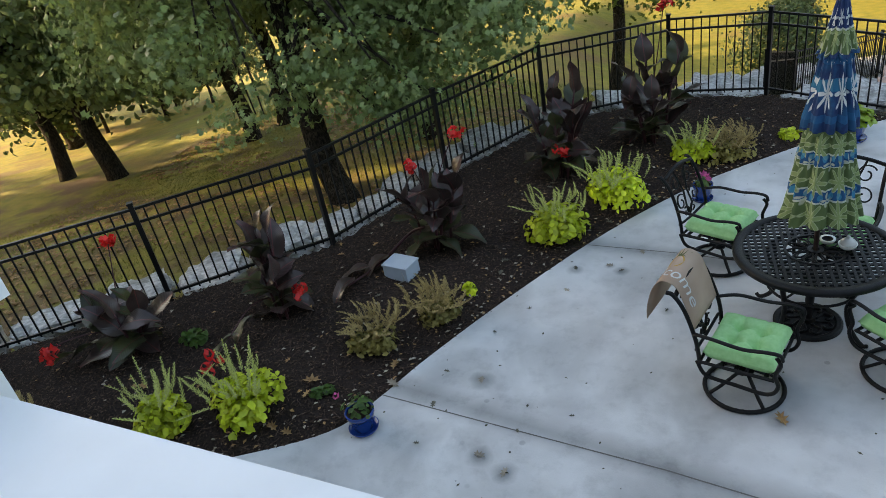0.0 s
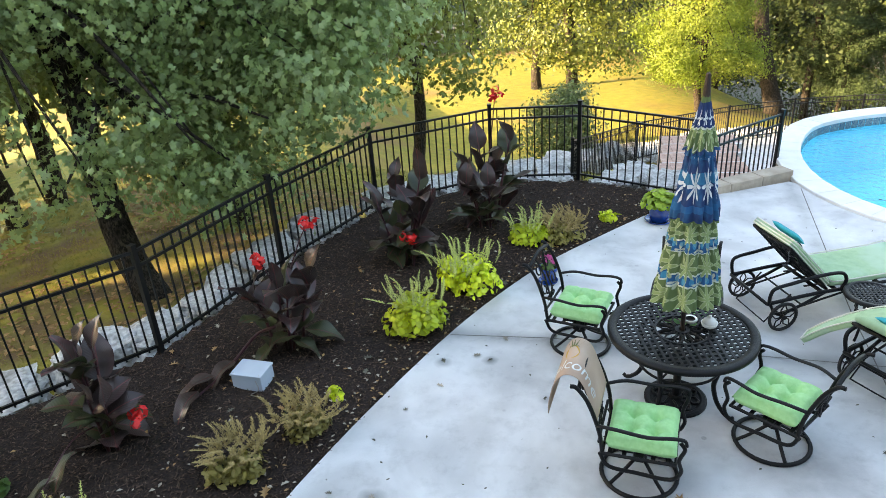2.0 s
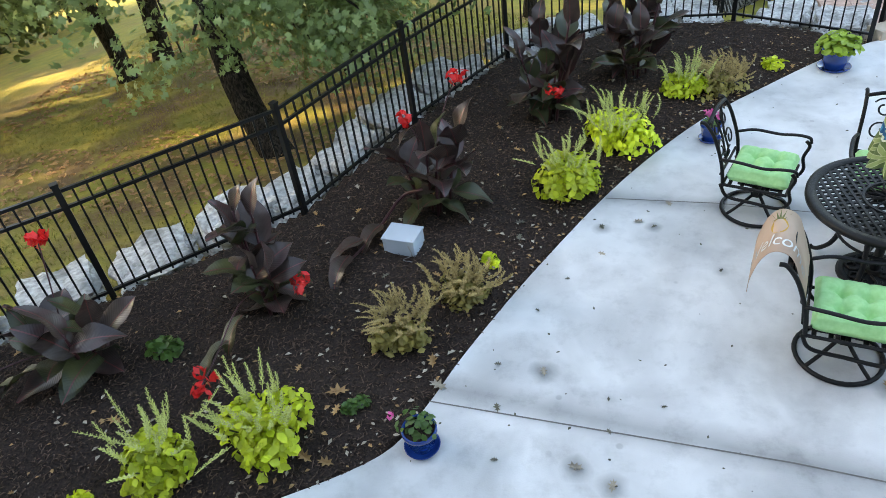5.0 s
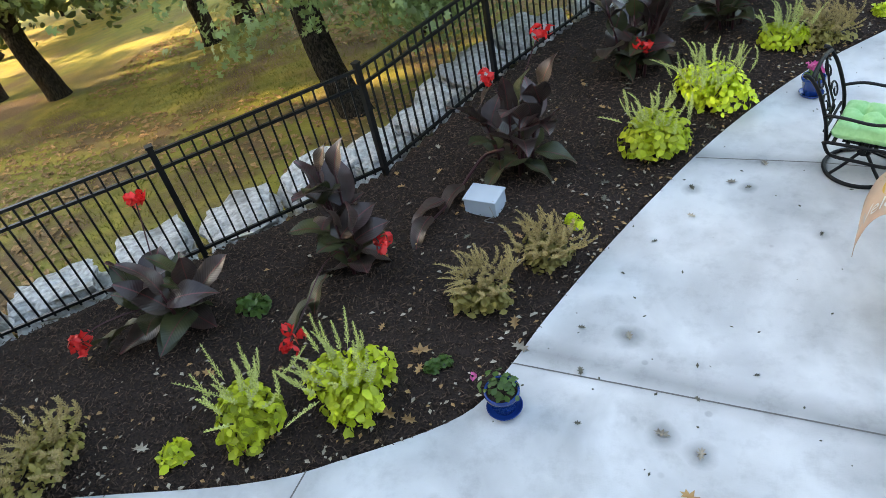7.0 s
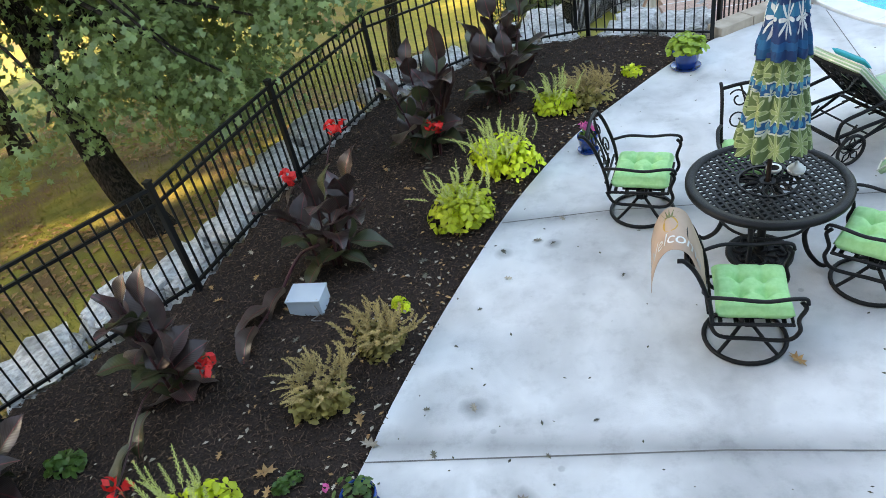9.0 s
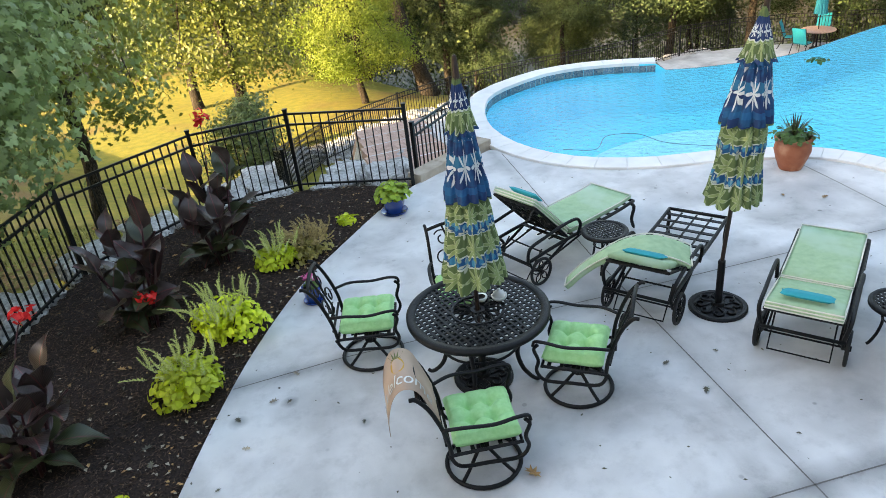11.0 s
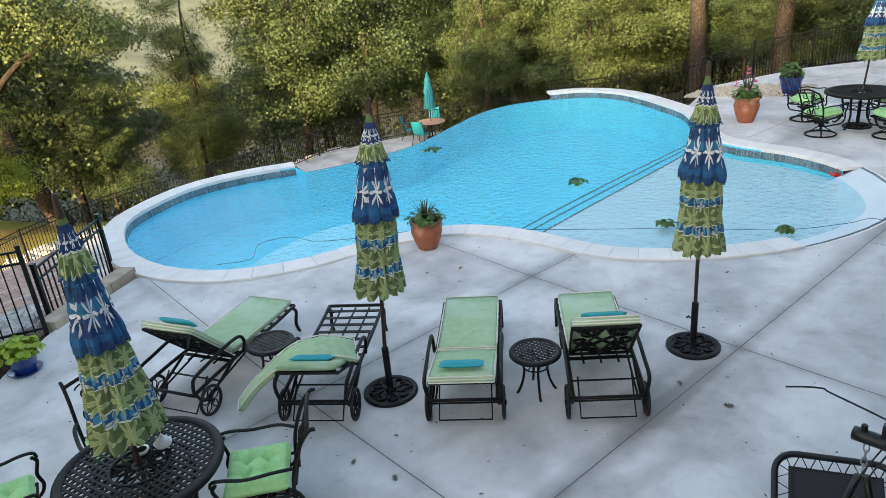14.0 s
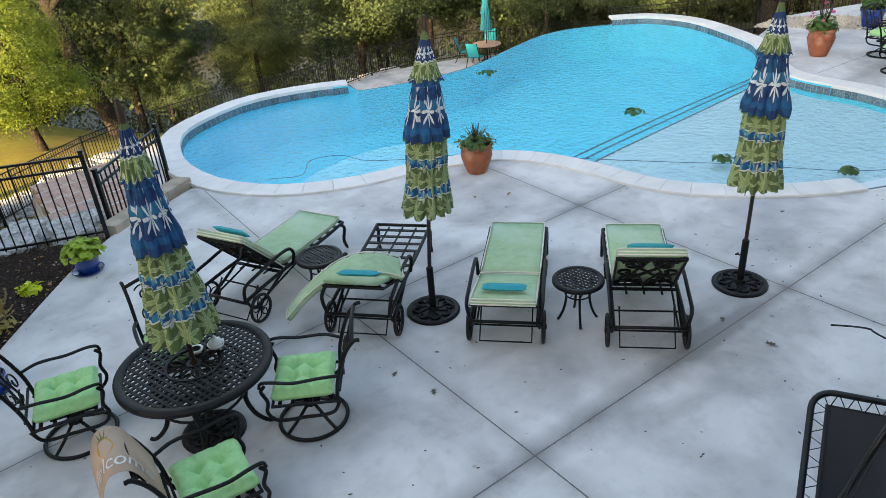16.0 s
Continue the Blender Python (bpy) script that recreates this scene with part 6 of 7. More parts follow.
def build_canna(x, y, height, stalks, leaves, seed, label, lean=(0, 0), flowers=()):
    rnd = np.random.RandomState(seed)
    c = thing("canna", label, "plant", "cannas")
    z = bed_z(x, y)
    for k in range(stalks):
        a, r = rnd.uniform(0, 6.28), rnd.uniform(0.03, 0.16)
        h = height * rnd.uniform(0.55, 1.0)
        bx, by = r * math.cos(a), r * math.sin(a)
        tx, ty = bx * 2.4 + lean[0] * h + rnd.uniform(-0.06, 0.06), by * 2.4 + lean[1] * h + rnd.uniform(-0.06, 0.06)
        Soup().tube(spline([(bx, by, -0.03), (bx + (tx - bx) * 0.35, by + (ty - by) * 0.35, h * 0.5), (tx, ty, h)], 4), [0.016] * 5 + [0.010] * 4, 6).put("stalk", M["canna_stem"], c, smooth=True)
        m = int(leaves * 0.66) // stalks
        turn = rnd.uniform(0, 360)
        for i in range(m):
            t = 0.12 + 0.88 * (i + 0.5) / m
            o = new("leaf", CANNA[3 if rnd.rand() < (0.6 if t < 0.4 else 0.2) else rnd.randint(0, 3)])
            o.parent = c
            up = rnd.uniform(-80, -62) if t > 0.88 else rnd.uniform(-62, -12) if t > 0.45 else rnd.uniform(-40, 30)
            sc = rnd.uniform(0.75, 1.12) * (0.85 if t > 0.9 else 1)
            o.location = (bx + (tx - bx) * t, by + (ty - by) * t, h * t)
            o.rotation_euler = (radians(rnd.uniform(-25, 25)), radians(up), radians(turn + i * 150 + rnd.uniform(-35, 35)))
            sc *= 1.16
            o.scale = (sc, sc, sc)
    for fx, fy, fz in flowers:
        s = Soup().tube(spline([(lean[0] * height * 0.5, lean[1] * height * 0.5, height * 0.6), (fx * 0.7, fy * 0.7, (fz + height * 0.7) / 2 + 0.1), (fx, fy, fz)] if fz > 0.5 else [(0, 0, 0.22), (fx * 0.35, fy * 0.35, 0.33), (fx * 0.75, fy * 0.75, fz + 0.06), (fx, fy, fz)], 4), 0.006, 5)
        if math.hypot(fx, fy) > 0.6:
            for q in (0.35, 0.6):
                o = new("leaf", CANNA[3])
                o.parent = c
                o.location, o.rotation_euler = (fx * q, fy * q, 0.26 - 0.1 * q), (radians(30), radians(10), math.atan2(fy, fx) + (0.4 - q))
        s.put("flower_stem", M["canna_stem"], c)
        s = Soup()
        for _ in range(6):
            blossom(s, (fx + rnd.uniform(-0.065, 0.065), fy + rnd.uniform(-0.065, 0.065), fz + rnd.uniform(-0.05, 0.06)), 0.072, rnd, 6)
        s.put("flower", M["red"], c, "scarlet flower head")
    c.location = (x, y, z)
    return c


build_canna(-3.92, 3.2, 0.66, 6, 54, 1, "dark-leaved canna with a spent red flower stalk", flowers=((-0.05, 0.25, 1.08), (-0.45, -0.55, 0.3)))
build_canna(-2.70, 4.05, 0.98, 5, 50, 2, "dark-leaved canna with a red flower head", (-0.03, 0.05), flowers=((0.42, -0.15, 0.42), (-0.05, -1.0, 0.15)))
build_canna(-1.62, 5.5, 0.92, 5, 50, 3, "dark-leaved canna with a nodding red flower", (0.02, 0.05), flowers=((0.25, 0.35, 1.18), (-0.2, 0.1, 0.9)))
fallen = [o for o in scene.objects if o.name.startswith("canna") and o.parent is None and abs(o.location.x + 1.62) < 0.01][0]
Soup().tube(spline([(-0.06, -0.1, 0.30), (-0.30, -0.05, 0.16), (-0.44, -0.5, 0.06), (-0.58, -0.95, 0.05)], 5), [0.016] * 10 + [0.010] * 6, 6).put("stalk", M["canna_stem"], fallen, "fallen stalk lying on the mulch", True)
for x, y, a in ((-0.40, -0.38, 250), (-0.50, -0.62, 225), (-0.56, -0.85, 262)):
    o = new("leaf", CANNA[2])
    o.parent = fallen
    o.location, o.rotation_euler = (x, y, 0.09), (radians(12), radians(6), radians(a))
build_canna(-0.75, 7.30, 1.15, 6, 66, 4, "tall burgundy canna in the mulch bed", (0.0, 0.03), flowers=((0.1, -0.25, 0.45),))
build_canna(0.18, 8.35, 1.18, 6, 66, 5, "tall burgundy canna with a red flower above the fence", (0.0, 0.02), flowers=((0.12, 0.15, 1.72),))


def build_coleus(x, y, r, h, spikes, seed, label, old=False, leaves=420, flop=0.5, leaf=None):
    rnd = np.random.RandomState(seed)
    c = thing("coleus", label, "plant", "coleus plants")
    n = int(leaves * (2.3 if old else 2.4))
    d = rnd.normal(size=(n, 3))
    d[:, 2] = np.abs(d[:, 2])
    d /= np.linalg.norm(d, axis=1)[:, None]
    rad = rnd.uniform(0.55, 1.0, (n, 1))
    hub = rnd.uniform(-0.5, 0.5, (6, 3)) * np.array((r, r, h * 0.7))
    hub[:, 2] = np.abs(hub[:, 2])
    size = rnd.uniform(0.5, 0.75, (6, 1))
    k = rnd.randint(0, 6, n)
    C = hub[k] + d * rad * np.array((r, r, h)) * size[k]
    N = d + np.array((0, 0, 0.4)) + rnd.normal(size=(n, 3)) * 0.55
    leaf_cloud("foliage", C, N, (0.058 if old else 0.078) * rnd.uniform(0.55, 1.3, n), leaf or M["coleus_old" if old else "coleus"], c, False, rnd, 0.62)
    for k in range(5):
        a = rnd.uniform(0, 6.28)
        Soup().tube([(0, 0, -0.02), (r * 0.6 * math.cos(a), r * 0.6 * math.sin(a), h * 0.7)], 0.006, 5).put("stem", M["canna_green"], c)
    for k in range(int(spikes * 2.2)):
        a, q = rnd.uniform(0, 6.28), rnd.uniform(0.1, 0.95)
        bx, by, bz = q * r * math.cos(a), q * r * math.sin(a), h * 0.75
        L = rnd.uniform(0.14, 0.30) if old else rnd.uniform(0.18, 0.36)
        lean = rnd.uniform(0.05, 0.9) if old else rnd.uniform(0.05, flop) * (1 if rnd.rand() < 0.8 else 2.5)
        ex, ey, ez = bx + math.cos(a) * L * lean, by + math.sin(a) * L * lean, bz + L * max(0.25, 1 - lean * 0.5)
        bend = rnd.uniform(-0.02, 0.05) + (0.03 if old else 0)
        axis = [Vector((bx + (ex - bx) * u + bend * math.sin(3.1 * u), by + (ey - by) * u + bend * math.cos(a) * u * u, bz + (ez - bz) * u - bend * u ** 3)) for u in [i / 6 for i in range(7)]]
        sp = Soup().tube(axis, 0.0025, 4)
        for i in range(11):
            t = 0.15 + 0.85 * i / 11
            f = min(5, int(t * 6))
            p = axis[f].lerp(axis[f + 1], t * 6 - f)
            for j in range(4):
                b = j * math.pi / 2 + i * 0.8
                g = (0.016 if old else 0.015) * (1.15 - t * 0.6)
                o = p + Vector((math.cos(b) * g, math.sin(b) * g, 0.004))
                sp.add([p, o + Vector((-math.sin(b) * g * 0.45, math.cos(b) * g * 0.45, 0)), o + Vector((math.cos(b) * g * 0.5, math.sin(b) * g * 0.5, 0.006)), o + Vector((math.sin(b) * g * 0.45, -math.cos(b) * g * 0.45, 0))], [(0, 1, 2, 3)])
        sp.put("flower_spike", M["spike_old" if old else "spike"], c)
    c.location = (x, y, bed_z(x, y))
    return c


build_coleus(-2.80, 2.45, 0.30, 0.36, 11, 1, "chartreuse coleus with pale flower spikes")
build_coleus(-2.20, 2.80, 0.30, 0.36, 15, 2, "chartreuse coleus with pale flower spikes")
build_coleus(-1.52, 3.85, 0.24, 0.26, 24, 3, "faded bronze coleus gone to seed", True, 260)
build_coleus(-1.12, 4.35, 0.25, 0.28, 26, 4, "faded bronze coleus gone to seed", True, 260)
build_coleus(-0.42, 6.02, 0.34, 0.38, 14, 5, "chartreuse coleus with pale flower spikes")
build_coleus(0.02, 6.78, 0.38, 0.44, 22, 6, "chartreuse coleus with pale flower spikes")
build_coleus(0.72, 7.95, 0.26, 0.28, 12, 7, "yellow green coleus with pale seed spikes", False, 260)
build_coleus(1.12, 8.12, 0.28, 0.26, 34, 8, "dry coleus thick with pale seed spikes", True, 240)
build_coleus(-4.12, 1.85, 0.34, 0.34, 20, 9, "faded bronze coleus gone to seed", True, 300)
for k, (x, y, r) in enumerate(((-3.28, 2.10, 0.13), (-1.64, 3.18, 0.10), (-0.98, 4.85, 0.09), (1.75, 8.75, 0.14), (-3.35, 3.45, 0.16))):
    c = build_coleus(x, y, r, r * 0.8, 0, 20 + k, "small low green seedling in the mulch", k == 1, 55, leaf=M["green"] if k in (1, 4) else None)


def build_mulch_chips():
    """Loose bark on the bed."""
    rnd, s = np.random.RandomState(5), Soup()
    while len(s.f) < 110000:
        x, y = rnd.uniform(-6.5, 2.9), rnd.uniform(0.9, 10.0)
        if not inside((x, y), BED_POLY):
            continue
        L, w, a, t = rnd.uniform(0.012, 0.06) * rnd.uniform(0.6, 1.3), rnd.uniform(0.004, 0.012), rnd.uniform(0, 6.28), rnd.uniform(-0.35, 0.35)
        c, q = Vector((x, y, bed_z(x, y) + 0.010)), Vector((math.cos(a), math.sin(a), t))
        p = Vector((-math.sin(a), math.cos(a), rnd.uniform(-0.4, 0.4)))
        s.add([c - q * L / 2 - p * w / 2, c + q * L / 2 - p * w * 0.3, c + q * L / 2 + p * w * 0.3, c - q * L / 2 + p * w / 2, c + Vector((0, 0, 0.008))], [(0, 1, 4), (1, 2, 4), (2, 3, 4), (3, 0, 4)])
    for name, mat, count, text in (("leaf_crumbs", "pale_leaf", 620, "pale crumbs of dry leaf over the mulch"), ("leaf_scraps", "dry_leaf", 420, "brown scraps of dry leaf over the mulch")):
        q = Soup()
        while len(q.f) < count:
            x, y = rnd.uniform(-6.0, 2.9), rnd.uniform(0.9, 10.0)
            if not inside((x, y), BED_POLY) or polyline_distance(x, y, BED_EDGE) > 0.12 + rnd.exponential(0.55):
                continue
            a, r = rnd.uniform(0, 6.28), rnd.uniform(0.006, 0.028)
            c, d, z = r * math.cos(a), r * math.sin(a), bed_z(x, y) + 0.022
            q.add([(x - c, y - d, z), (x + d * 0.7, y - c * 0.7, z + r * 0.4), (x + c, y + d, z + r * 0.1), (x - d * 0.5, y + c * 0.5, z + r * 0.3)], [(0, 1, 2, 3)])
        tagged(q.put(name, M[mat]), text, "leaf litter", kind="stuff")
    tagged(s.put("bark_chips", M["chip"]), "loose black bark chips over the bed", "mulch", kind="stuff")


build_mulch_chips()


# ---- limestone edging outside the fence ----
def rock(name, x, y, z, sx, sy, sz, ang, seed, mat, parent=None):
    bm = bmesh.new()
    bmesh.ops.create_cube(bm, size=1.0)
    bmesh.ops.subdivide_edges(bm, edges=bm.edges[:], cuts=9, use_grid_fill=True)
    for v in bm.verts:
        p = v.co.copy()
        q = p.normalized() * 0.62
        p = p.lerp(q, 0.28)
        nn = noise.noise(p * 2.2 + Vector((seed * 3.1, 0, 0)))
        p *= 1 + 0.30 * nn + 0.16 * noise.noise(p * 5 + Vector((seed, 7, 0))) + 0.10 * noise.noise(p * 12 + Vector((seed, 3, 0)))
        v.co = Vector((p.x * sx, p.y * sy, p.z * sz))
    ob = part(name, bm, mat, parent)
    ob.location, ob.rotation_euler = (x, y, z), (random.uniform(-0.08, 0.08), random.uniform(-0.08, 0.08), ang)
    return ob


def build_rocks():
    rnd = random.Random(12)
    k = 0
    for (a, b) in zip(FENCE[2:], FENCE[3:]):
        L = math.dist(a, b)
        d = Vector((b[0] - a[0], b[1] - a[1])).normalized()
        out = Vector((-d.y, d.x))
        far = a[1] > 9.5
        n = max(2, round(L / 0.95))
        for row in range(3 if far else 1):
            for i in range(n):
                t = (i + 0.5) / n
                p = Vector(a) + d * L * t + out * (0.74 + row * 0.85 + rnd.uniform(-0.1, 0.1))
                o = rock("limestone_block", p.x, p.y, -0.22 - row * 0.26, L / n * rnd.uniform(0.70, 0.96), rnd.uniform(0.5, 0.85), rnd.uniform(0.28, 0.48), math.atan2(d.y, d.x) + rnd.uniform(-0.15, 0.15), k, M["limestone"])
                tagged(o, "rough pale limestone block edging the lawn below the fence", "rock", "limestone edging")
                k += 1


build_rocks()


# ---- lower terrace, steps and kerb ----
def build_lower():
    low = [p for p in LOW_FENCE[2:]] + [(24, 9), (18, 9), (9, 9), (4.2, 12), (4.2, 19.5)]
    tagged(fill("walkway", low, -3.76, M["concrete"]), "grey concrete walk on the lower terrace", "walkway", kind="structure")
    st = thing("steps", "brick steps running down beside the pool wall", "steps", kind="structure")
    n = 23
    for k in range(n):
        # a gently falling landing, then the flight
        go = 0.62 if k < 6 else 0.36
        y0, z = (10.5 + k * 0.62, -0.46 - k * 0.03) if k < 6 else (14.22 + (k - 6) * 0.36, -0.61 - (k - 5) * 0.174)
        x0, x1 = 2.72 + (y0 - 10.5) * 0.16, 4.42 + max(0, y0 - 12.4) * 0.22
        Soup().box((x0 + x1) / 2, y0 + go / 2, (z - 0.2 - 4.1) / 2, x1 - x0, go - 0.01, 3.9 + z).put("stair_core", M["concrete"], st)
        Soup().box((x0 + x1) / 2, y0 + 0.05, z - 0.1, x1 - x0, 0.10, 0.2).put("nosing", M["concrete"], st)
        cnt = 7
        for i in range(cnt):
            for j in range(4 if k < 6 else 2):
                w = (x1 - x0) / cnt
                Soup().box(x0 + (i + 0.5) * w, y0 + 0.17 + j * 0.13, z - 0.1, w - 0.008, 0.122, 0.19).put("brick", M["brick"], st)
    kerb = thing("kerb_wall", "tan stone kerb at the patio corner", "kerb", kind="structure")
    a, b = Vector((2.98, 9.44)), Vector((4.46, 10.22))
    d = (b - a).normalized()
    for i in range(3):
        c = a.lerp(b, (i + 0.5) / 3)
        bm = bmesh.new()
        bmesh.ops.create_cube(bm, size=1.0)
        bmesh.ops.scale(bm, vec=((b - a).length / 3 - 0.012, 0.26, 0.55), verts=bm.verts)
        o = part("kerb_stone", bm, M["wall_stone"], kerb, bevel=0.012)
        o.location, o.rotation_euler = (c.x, c.y + 0.1, -0.16), (0, 0, math.atan2(d.y, d.x))


build_lower()


def build_riprap():
    """Pale rubble strip along the lower fence."""
    rnd = random.Random(31)
    line = LOW_FENCE[1:10]
    k = 0
    for a, b in zip(line, line[1:]):
        L = math.dist(a, b)
        d = Vector((b[0] - a[0], b[1] - a[1])).normalized()
        out = Vector((-d.y, d.x))
        n = round(L / 0.9)
        for i in range(n):
            p = Vector(a) + d * L * (i + 0.5) / n + out * 0.75
            o = rock("limestone_block", p.x, p.y, ground_z(p.x, p.y) + 0.12, L / n * 0.98, rnd.uniform(0.9, 1.3), rnd.uniform(0.4, 0.6), math.atan2(d.y, d.x), 80 + k, M["limestone"])
            tagged(o, "pale limestone block along the lower fence", "rock", "lower edging")
            k += 1


build_riprap()


def build_grass():
    """Tufts and fallen leaves on the near lawn."""
    rnd = np.random.RandomState(14)
    s, lit = Soup(), Soup()
    n = 0
    while n < 24000:
        x, y = rnd.uniform(-13, -1.2), rnd.uniform(2.5, 17)
        if inside((x, y), UPPER) or polyline_distance(x, y, FENCE) < 1.0:
            continue
        n += 1
        dens = noise.noise(Vector((x * 0.45, y * 0.45, 4)))
        z = ground_z(x, y)
        if dens > -0.1 or n % 5 == 0:
            for _ in range(3):
                a, h = rnd.uniform(0, 6.28), rnd.uniform(0.02, 0.055)
                w = 0.006
                ox, oy = x + rnd.uniform(-0.05, 0.05), y + rnd.uniform(-0.05, 0.05)
                s.add([(ox - w * math.cos(a), oy - w * math.sin(a), z - 0.01), (ox + w * math.cos(a), oy + w * math.sin(a), z - 0.01), (ox + rnd.uniform(-0.04, 0.04), oy + rnd.uniform(-0.04, 0.04), z + h)], [(0, 1, 2)])
        if dens < 0.05 and n % 3 == 0:
            r, a = rnd.uniform(0.03, 0.08), rnd.uniform(0, 6.28)
            c, q = math.cos(a) * r, math.sin(a) * r
            lit.add([(x - c, y - q, z + 0.02), (x + q * 0.6, y - c * 0.6, z + 0.035), (x + c, y + q, z + 0.015), (x - q * 0.6, y + c * 0.6, z + 0.04)], [(0, 1, 2, 3)])
    g = material("grass blade", (0.15, 0.17, 0.030), 0.7, color2=(0.26, 0.22, 0.045), scale=0.8, vary=0.5, translucent=0.3)
    tagged(s.put("grass", g), "tufts of mown grass on the near lawn", "grass", kind="stuff")
    tagged(lit.put("leaf_litter", M["dry_leaf"]), "brown fallen oak leaves scattered over the lawn", "leaves", kind="stuff")


build_grass()


# ---- pots and small things ----
def build_pot(x, y, r, h, mat, label, shape, saucer=True, z=0.0):
    p = thing("flower_pot", label, "flower pot", "pots")
    Soup().lathe([(q * r, t * h) for q, t in shape], 32).put("pot", mat, p, smooth=True)
    top = shape[-1]
    Soup().lathe([(0.0, h * 0.88), (top[0] * r * 1.02, h * 0.88)], 20).put("soil", M["mulch"], p)
    if saucer:
        Soup().lathe([(0, 0.004), (r * 0.95, 0.004), (r * 1.08, 0.03), (r * 1.02, 0.03), (r * 0.9, 0.012), (0, 0.012)], 28).put("saucer", mat, p, smooth=True)
    p.location = (x, y, z)
    return p


ROUND = [(0.0, 0.04), (0.62, 0.04), (0.66, 0.08), (0.86, 0.45), (0.97, 0.80), (1.04, 0.84), (1.04, 0.98), (0.98, 1.0), (0.90, 0.98), (0.88, 0.86)]
URN = [(0.0, 0.0), (0.58, 0.0), (0.62, 0.05), (0.80, 0.30), (0.96, 0.60), (0.92, 0.78), (0.86, 0.84), (0.98, 0.90), (1.0, 0.98), (0.93, 1.0), (0.84, 0.98), (0.80, 0.86)]


def pot_plant(parent, r, h, z0, n, size, mat, seed, spread=1.0, name="foliage"):
    rnd = np.random.RandomState(seed)
    d = rnd.normal(size=(n, 3))
    d[:, 2] = np.abs(d[:, 2]) + 0.1
    d /= np.linalg.norm(d, axis=1)[:, None]
    C = d * rnd.uniform(0.4, 1.0, (n, 1)) * np.array((r, r, h)) + np.array((0, 0, z0))
    return leaf_cloud(name, C, d + np.array((0, 0, 0.7)) + rnd.normal(size=(n, 3)) * 0.3, size * rnd.uniform(0.6, 1.2, n), mat, parent, False, rnd, 0.7)


def petals(parent, pts, r, mat, seed):
    rnd = np.random.RandomState(seed)
    for p in pts:
        s = Soup()
        blossom(s, p, r, rnd, 7)
        s.put("flower", mat, parent)


p = build_pot(2.40, 8.70, 0.17, 0.26, M["blue_pot"], "cobalt blue glazed pot of leafy green foliage", ROUND)
pot_plant(p, 0.25, 0.22, 0.22, 300, 0.10, M["pot_leaf"], 1)
p = build_pot(0.945, 7.02, 0.105, 0.20, M["blue_pot"], "small cobalt blue pot with pink flowers", ROUND)
pot_plant(p, 0.09, 0.10, 0.18, 60, 0.06, M["green"], 2)
petals(p, [(0.03, 0.02, 0.30), (-0.05, 0.04, 0.29), (0.06, -0.04, 0.27), (-0.02, -0.05, 0.31), (0.0, 0.06, 0.28)], 0.05, M["pink"], 3)
p = build_pot(-1.10, 2.92, 0.115, 0.20, M["blue_pot"], "small cobalt blue pot with a sparse pink flower", ROUND)
pot_plant(p, 0.15, 0.14, 0.19, 55, 0.055, M["green"], 4)
petals(p, [(-0.17, -0.02, 0.33)], 0.04, M["pink"], 5)
p = build_pot(7.40, 7.00, 0.24, 0.44, M["terracotta"], "ornate terracotta urn with a spiky plant by the coping", URN, False)
Soup().tube(ring(0.205, 0.275, 40), 0.010, 5, True).tube(ring(0.19, 0.335, 40), 0.007, 5, True).put("relief_band", M["terracotta"], p)
pot_plant(p, 0.31, 0.20, 0.40, 260, 0.075, M["green"], 6)
for k in range(26):
    a, e = k * 2.4, radians(40 + 45 * ((k * 7) % 10) / 10)
    L = 0.34
    d = Vector((math.cos(a) * math.cos(e), math.sin(a) * math.cos(e), math.sin(e)))
    q = Vector((-math.sin(a), math.cos(a), 0)) * 0.012
    b = Vector((0, 0, 0.42))
    mesh_object("blade", [b - q, b + q, b + d * L * 0.6 + q * 0.8, b + d * L, b + d * L * 0.6 - q * 0.8], [(0, 1, 2, 3, 4)], M["canna_green"], p)
p = build_pot(16.05, 5.48, 0.27, 0.55, M["terracotta"], "ornate terracotta urn with red and pink flowers", URN, False)
Soup().tube(ring(0.258, 0.36, 40), 0.012, 5, True).put("relief_band", M["terracotta"], p)
pot_plant(p, 0.32, 0.35, 0.5, 220, 0.12, M["green"], 7)
petals(p, [(0.1, 0.05, 1.02), (0.02, 0.0, 1.12), (-0.12, 0.2, 0.78), (-0.2, -0.05, 0.72), (0.15, -0.1, 0.85), (-0.05, 0.22, 0.85)], 0.055, M["pink"], 8)
for k in range(9):
    a = k * 0.7
    Soup().tube([(0, 0, 0.5), (math.cos(a) * 0.14, math.sin(a) * 0.14, 1.02)], 0.010, 4).put("stem", M["canna"], p)
p = build_pot(19.0, 5.45, 0.26, 0.45, M["blue_pot"], "blue glazed pot with a green plant", ROUND)
pot_plant(p, 0.34, 0.4, 0.42, 160, 0.15, M["green"], 9)


